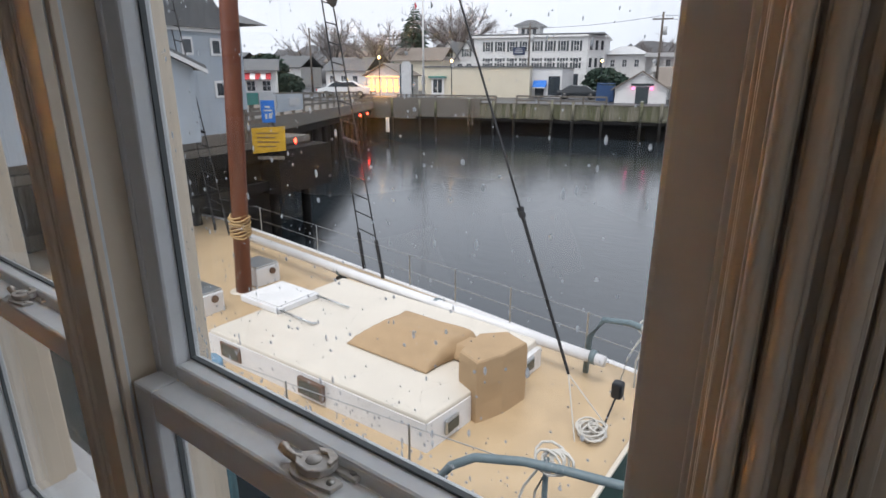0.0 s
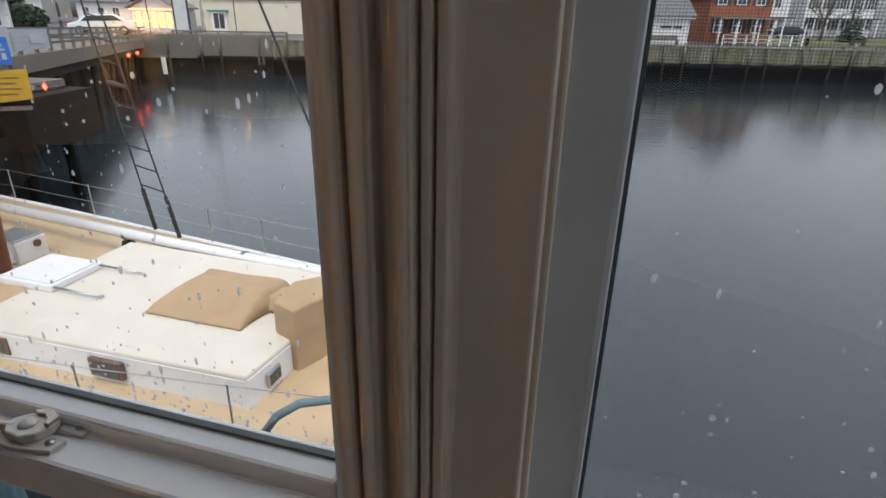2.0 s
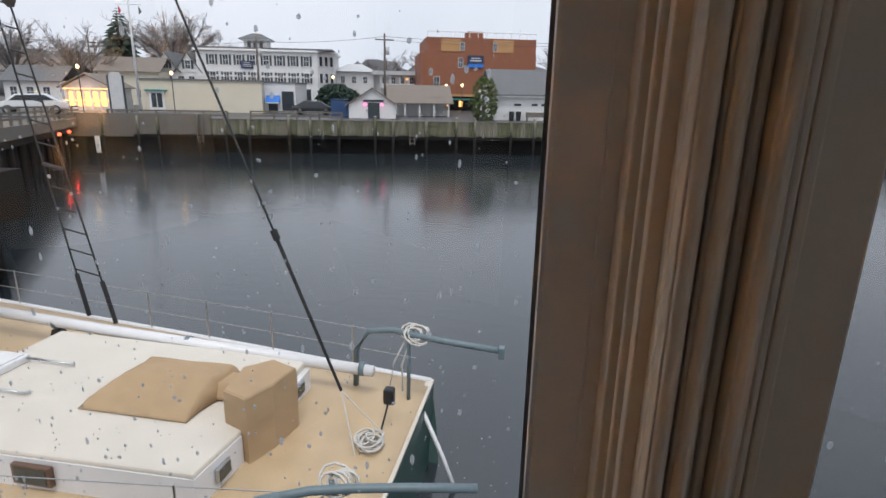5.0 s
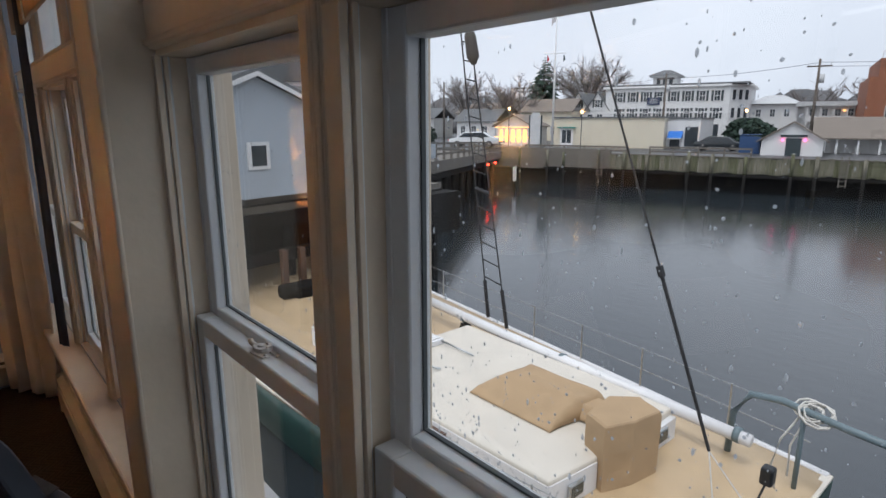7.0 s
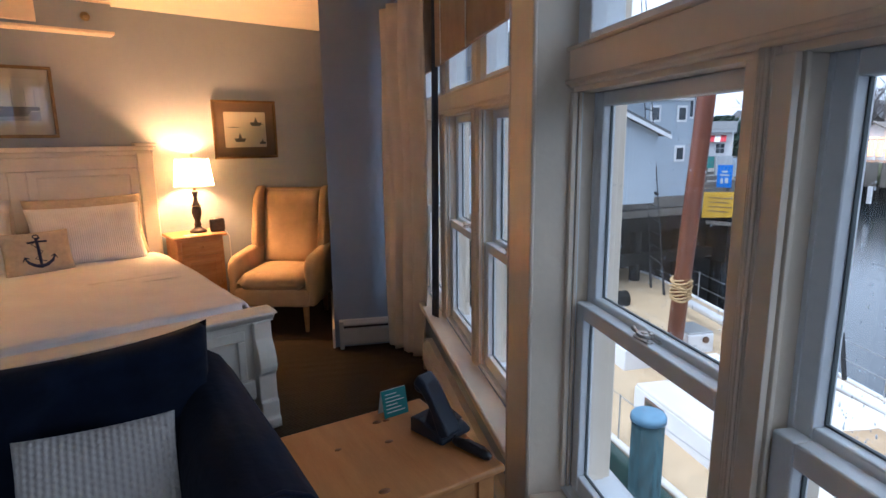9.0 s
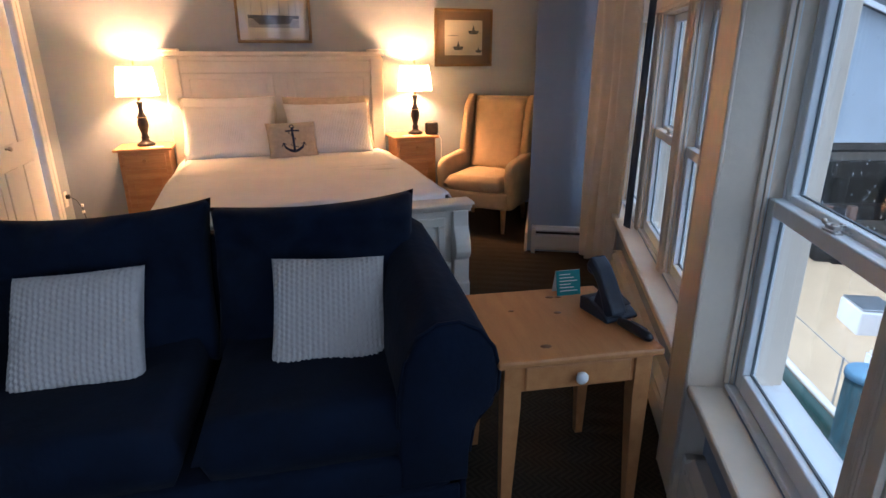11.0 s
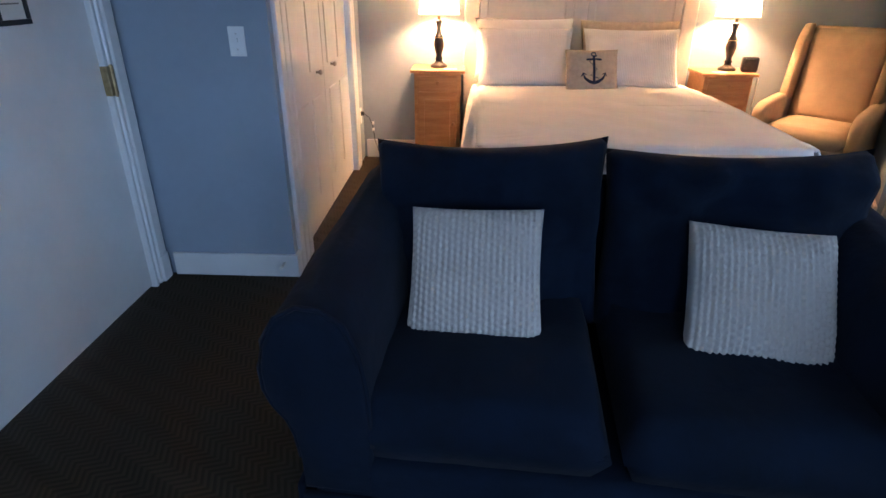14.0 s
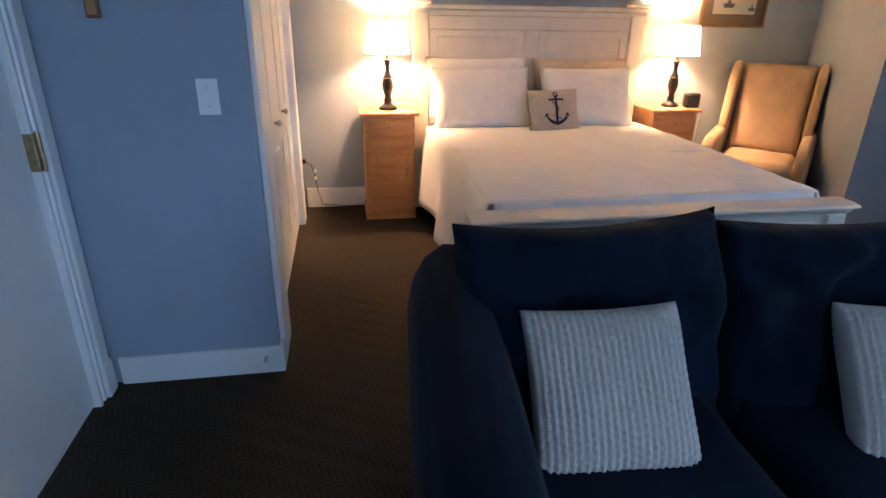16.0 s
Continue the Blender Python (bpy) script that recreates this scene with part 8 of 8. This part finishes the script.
    # shrouds with rungs on both sides
    for s, foot, up, rungs, gap in ((1, (-8.24, 8.4, -2.75), Vector((-1.41, 0.0, 9.0)), 21, 0.59), (-1, (-14.19, 8.6, -2.9), Vector((-1.5, 0.0, 9.0)), 21, 0.75)):
        f0, f1 = Vector(foot), Vector(foot) + Vector((gap, -0.05, -0.08))
        t0, t1 = f0 + up, f1 + up + Vector((-gap * 0.65, 0, 0))
        lad = part("shroud", T([f0, t0], 0.016, 6), TARRED, b, "tarred shroud with rope rungs")
        part("shroud_line", T([f1, t1], 0.016, 6), TARRED, lad)
        for p, q in ((f0, t0), (f1, t1)):
            part("deadeye_lashing", T([p, p.lerp(q, 0.09)], 0.04, 6), TARRED, lad)
        for k in range(rungs):
            f = 0.1 + 0.042 * k
            part("rung", T([f0.lerp(t0, f), f1.lerp(t1, f)], 0.014 if k != 5 else 0.04, 6), TARRED, lad)
        if s > 0:
            c0 = f1.lerp(t1, 0.6)
            part("baggywrinkle", tube(bmesh.new(), [c0, c0 + Vector((-0.03, 0, 0.15)), c0 + Vector((-0.1, -0.02, 0.55)), c0 + Vector((-0.13, -0.03, 0.75))], [0.05, 0.13, 0.12, 0.05], 10), CHAFE, lad, "fuzzy rope chafing gear", True)
    # backstay and tackle
    st0, st1 = Vector((-2.45, 6.1, -2.3)), Vector((-6.43, 6.1, 8.0))
    stay = part("backstay", T([st0, st1], 0.014, 6), TARRED, b, "black wire backstay")
    part("served_length", T([st0, st0.lerp(st1, 0.19)], [0.02, 0.024], 8), TARRED, stay)
    part("turnbuckle", T([st0.lerp(st1, 0.188), st0.lerp(st1, 0.2)], 0.045, 8), TARRED, stay)
    part("fall", T([st0, (-2.15, 5.75, DECK + 0.05)], 0.009, 5), ROPE_WHITE, stay)
    part("fall", T([st0, (-1.95, 6.1, DECK + 0.3)], 0.009, 5), ROPE_WHITE, stay)
    # lifelines
    for k, x in enumerate((-3.0, -4.55, -5.9, -7.2, -10.5, -13.0)):
        y = edge(x, 1) - 0.06
        part("stanchion", T([(x, y, DECK + 0.05 + sheer(x)), (x, y, DECK + 0.8 + sheer(x))], 0.014, 6), STEEL, b, "thin steel stanchion")
    for z in (0.78, 0.42):
        part("lifeline", tube(bmesh.new(), [(x, edge(x, 1) - 0.06, DECK + z + sheer(x)) for x in (-1.9, -3.0, -4.55, -5.9, -7.2, -10.5, -13.0, -16.5)], 0.006, 5), STEEL, b, "wire lifeline")
    for x in (-3.4, -5.2, -7.0, -9.2):
        part("stanchion", T([(x, edge(x, -1) + 0.06, DECK + 0.05), (x, edge(x, -1) + 0.06, DECK + 0.8)], 0.014, 6), STEEL, b, "thin steel stanchion")
    part("lifeline", tube(bmesh.new(), [(x, edge(x, -1) + 0.06, DECK + 0.78) for x in (-2.2, -3.4, -5.2, -7.0, -9.2, -12.0)], 0.006, 5), STEEL, b, "wire lifeline")
    # davits over the stern
    for y, top in ((7.55, 1.15), (4.55, 0.96)):
        far = [(-2.75, y - 0.05, DECK + 0.05), (-2.72, y - 0.08, DECK + top * 0.6), (-2.5, y - 0.15, DECK + top * 0.92), (-2.1, y - 0.25, DECK + top), (-1.4, y - 0.4, DECK + top - 0.02), (-0.5, y - 0.5, DECK + top - 0.04)]
        near = [(-3.0, 4.12, DECK + 0.05), (-2.86, 3.9, DECK + 0.48), (-2.66, 3.82, DECK + 0.77), (-2.42, 3.88, DECK + 0.94), (-2.0, 4.08, DECK + 0.96), (-1.65, 4.2, DECK + 0.95), (-1.1, 4.34, DECK + 0.94), (-0.5, 4.47, DECK + 0.93)]
        dv = part("davit", tube(bmesh.new(), far if y > 6 else near, 0.045, 10), DAVIT, b, "curved blue-grey steel davit", True)
        part("davit_post", T([(-1.85, y - 0.3, DECK + 0.05), (-1.85, y - 0.3, DECK + top)], 0.03, 8), DAVIT, dv, "", True)
        part("davit_tip", B(-0.54, -0.46, y - 0.56, y - 0.44, DECK + top - 0.14, DECK + top + 0.02, bevel=0.01), DAVIT, dv)
        rnd = random.Random(int(y * 10))
        rp = bmesh.new()
        for k in range(7):
            cx, cy, cz = -1.75 + rnd.uniform(-0.08, 0.08), y - 0.3 + rnd.uniform(-0.05, 0.05), DECK + top + 0.02
            r = rnd.uniform(0.1, 0.2)
            tilt = rnd.uniform(-0.6, 0.6)
            tube(rp, [(cx + r * math.cos(a * 0.6283), cy + 0.6 * r * math.sin(a * 0.6283), cz + 0.6 * r * math.sin(a * 0.6283 + tilt) - 0.02) for a in range(11)], 0.014, 5)
        tube(rp, [(-1.85, y - 0.3, DECK + top), (-2.05, y - 0.35, DECK + top * 0.6), (-2.1, y - 0.4, DECK + 0.35), (-2.0, y - 0.5, DECK + 0.1)], 0.014, 5)
        tube(rp, [(-1.8, y - 0.3, DECK + top), (-1.95, y - 0.3, DECK + top * 0.55), (-1.9, y - 0.45, DECK + 0.3)], 0.014, 5)
        part("rope_bundle", rp, ROPE_WHITE, dv, "tangle of weathered white rope", True)
        part("pad_plate", B(-2.0, -1.7, y - 0.45, y - 0.15, DECK + 0.05, DECK + 0.075, bevel=0.01), BOAT_WHITE, b)
    part("block", B(-1.98, -1.84, 6.35, 6.5, DECK + 0.5, DECK + 0.72, bevel=0.03), BLACK_PLASTIC, b, "black pulley block")
    part("block_line", T([(-1.92, 6.4, DECK + 0.5), (-1.98, 6.15, DECK + 0.1)], 0.014, 5), TARRED, b)
    coil = bmesh.new()
    rnd = random.Random(31)
    for k in range(16):
        r, cx, cy, ph = rnd.uniform(0.07, 0.17), -2.05 + rnd.gauss(0, 0.045), 6.0 + rnd.gauss(0, 0.045), rnd.uniform(0, 6.28)
        tube(coil, [(cx + r * math.cos(a * 0.5236), cy + r * math.sin(a * 0.5236), DECK + 0.1 + 0.011 * k + 0.035 * math.sin(a * 0.5236 + ph)) for a in range(13)], 0.013, 5)
    part("rope_coil", coil, ROPE_WHITE, b, "coiled grey rope", True)
    part("deck_plate", B(-2.35, -2.1, 5.6, 5.9, DECK + 0.05, DECK + 0.07), BOAT_WHITE, b)
    part("fender_pole", tube(bmesh.new(), [(-1.72, 7.3, DECK + 0.06), (-1.3, 7.1, DECK - 0.7), (-1.05, 7.0, DECK - 1.25)], 0.035, 8), BOAT_WHITE, b, "white boat pole", True)


boat()


def near_piles():
    for k, (x, y, top) in enumerate(((-3.58, 1.97, -0.72), (-5.6, 1.5, -0.4), (0.9, 1.6, -2.6))):
        p = thing("mooring_pile", pose(x, y, 0), "round weathered mooring pile with a blue cap", "pile", "mooring piles")
        part("shaft", T([(0, 0, -6), (0, 0, top)], 0.125, 16), PILE_BLUE, p, "weathered blue-green shaft", True)
        part("cap", lathe([(0.135, top), (0.135, top + 0.04), (0.12, top + 0.06), (0, top + 0.065)], 18), CAP_BLUE, p, "blue plastic cap", True)
    d = thing("quay_edge", pose(0, 0, 0), "dark timber walkway under the windows", "walkway")
    part("decking", B(-8, 2.2, 0.5, 1.1, -3.4, -3.3), WET_WOOD, d)
    part("beam", B(-8, 2.2, 1.1, 1.25, -3.6, -3.28), DARK_WOOD_WET_SHADED, d)
    part("yellow_line", T([(-4, 1.0, -3.28), (-1.5, 0.9, -3.28), (0.4, 1.05, -3.28)], 0.02, 6), SIGN_YELLOW, d)
    structure("wall_outer", B(-6, 3.4, 0.42, 0.5, -4.6, SILL - 0.06), SIDING_WHITE, "white clapboard outer wall below the windows", "wall")


near_piles()
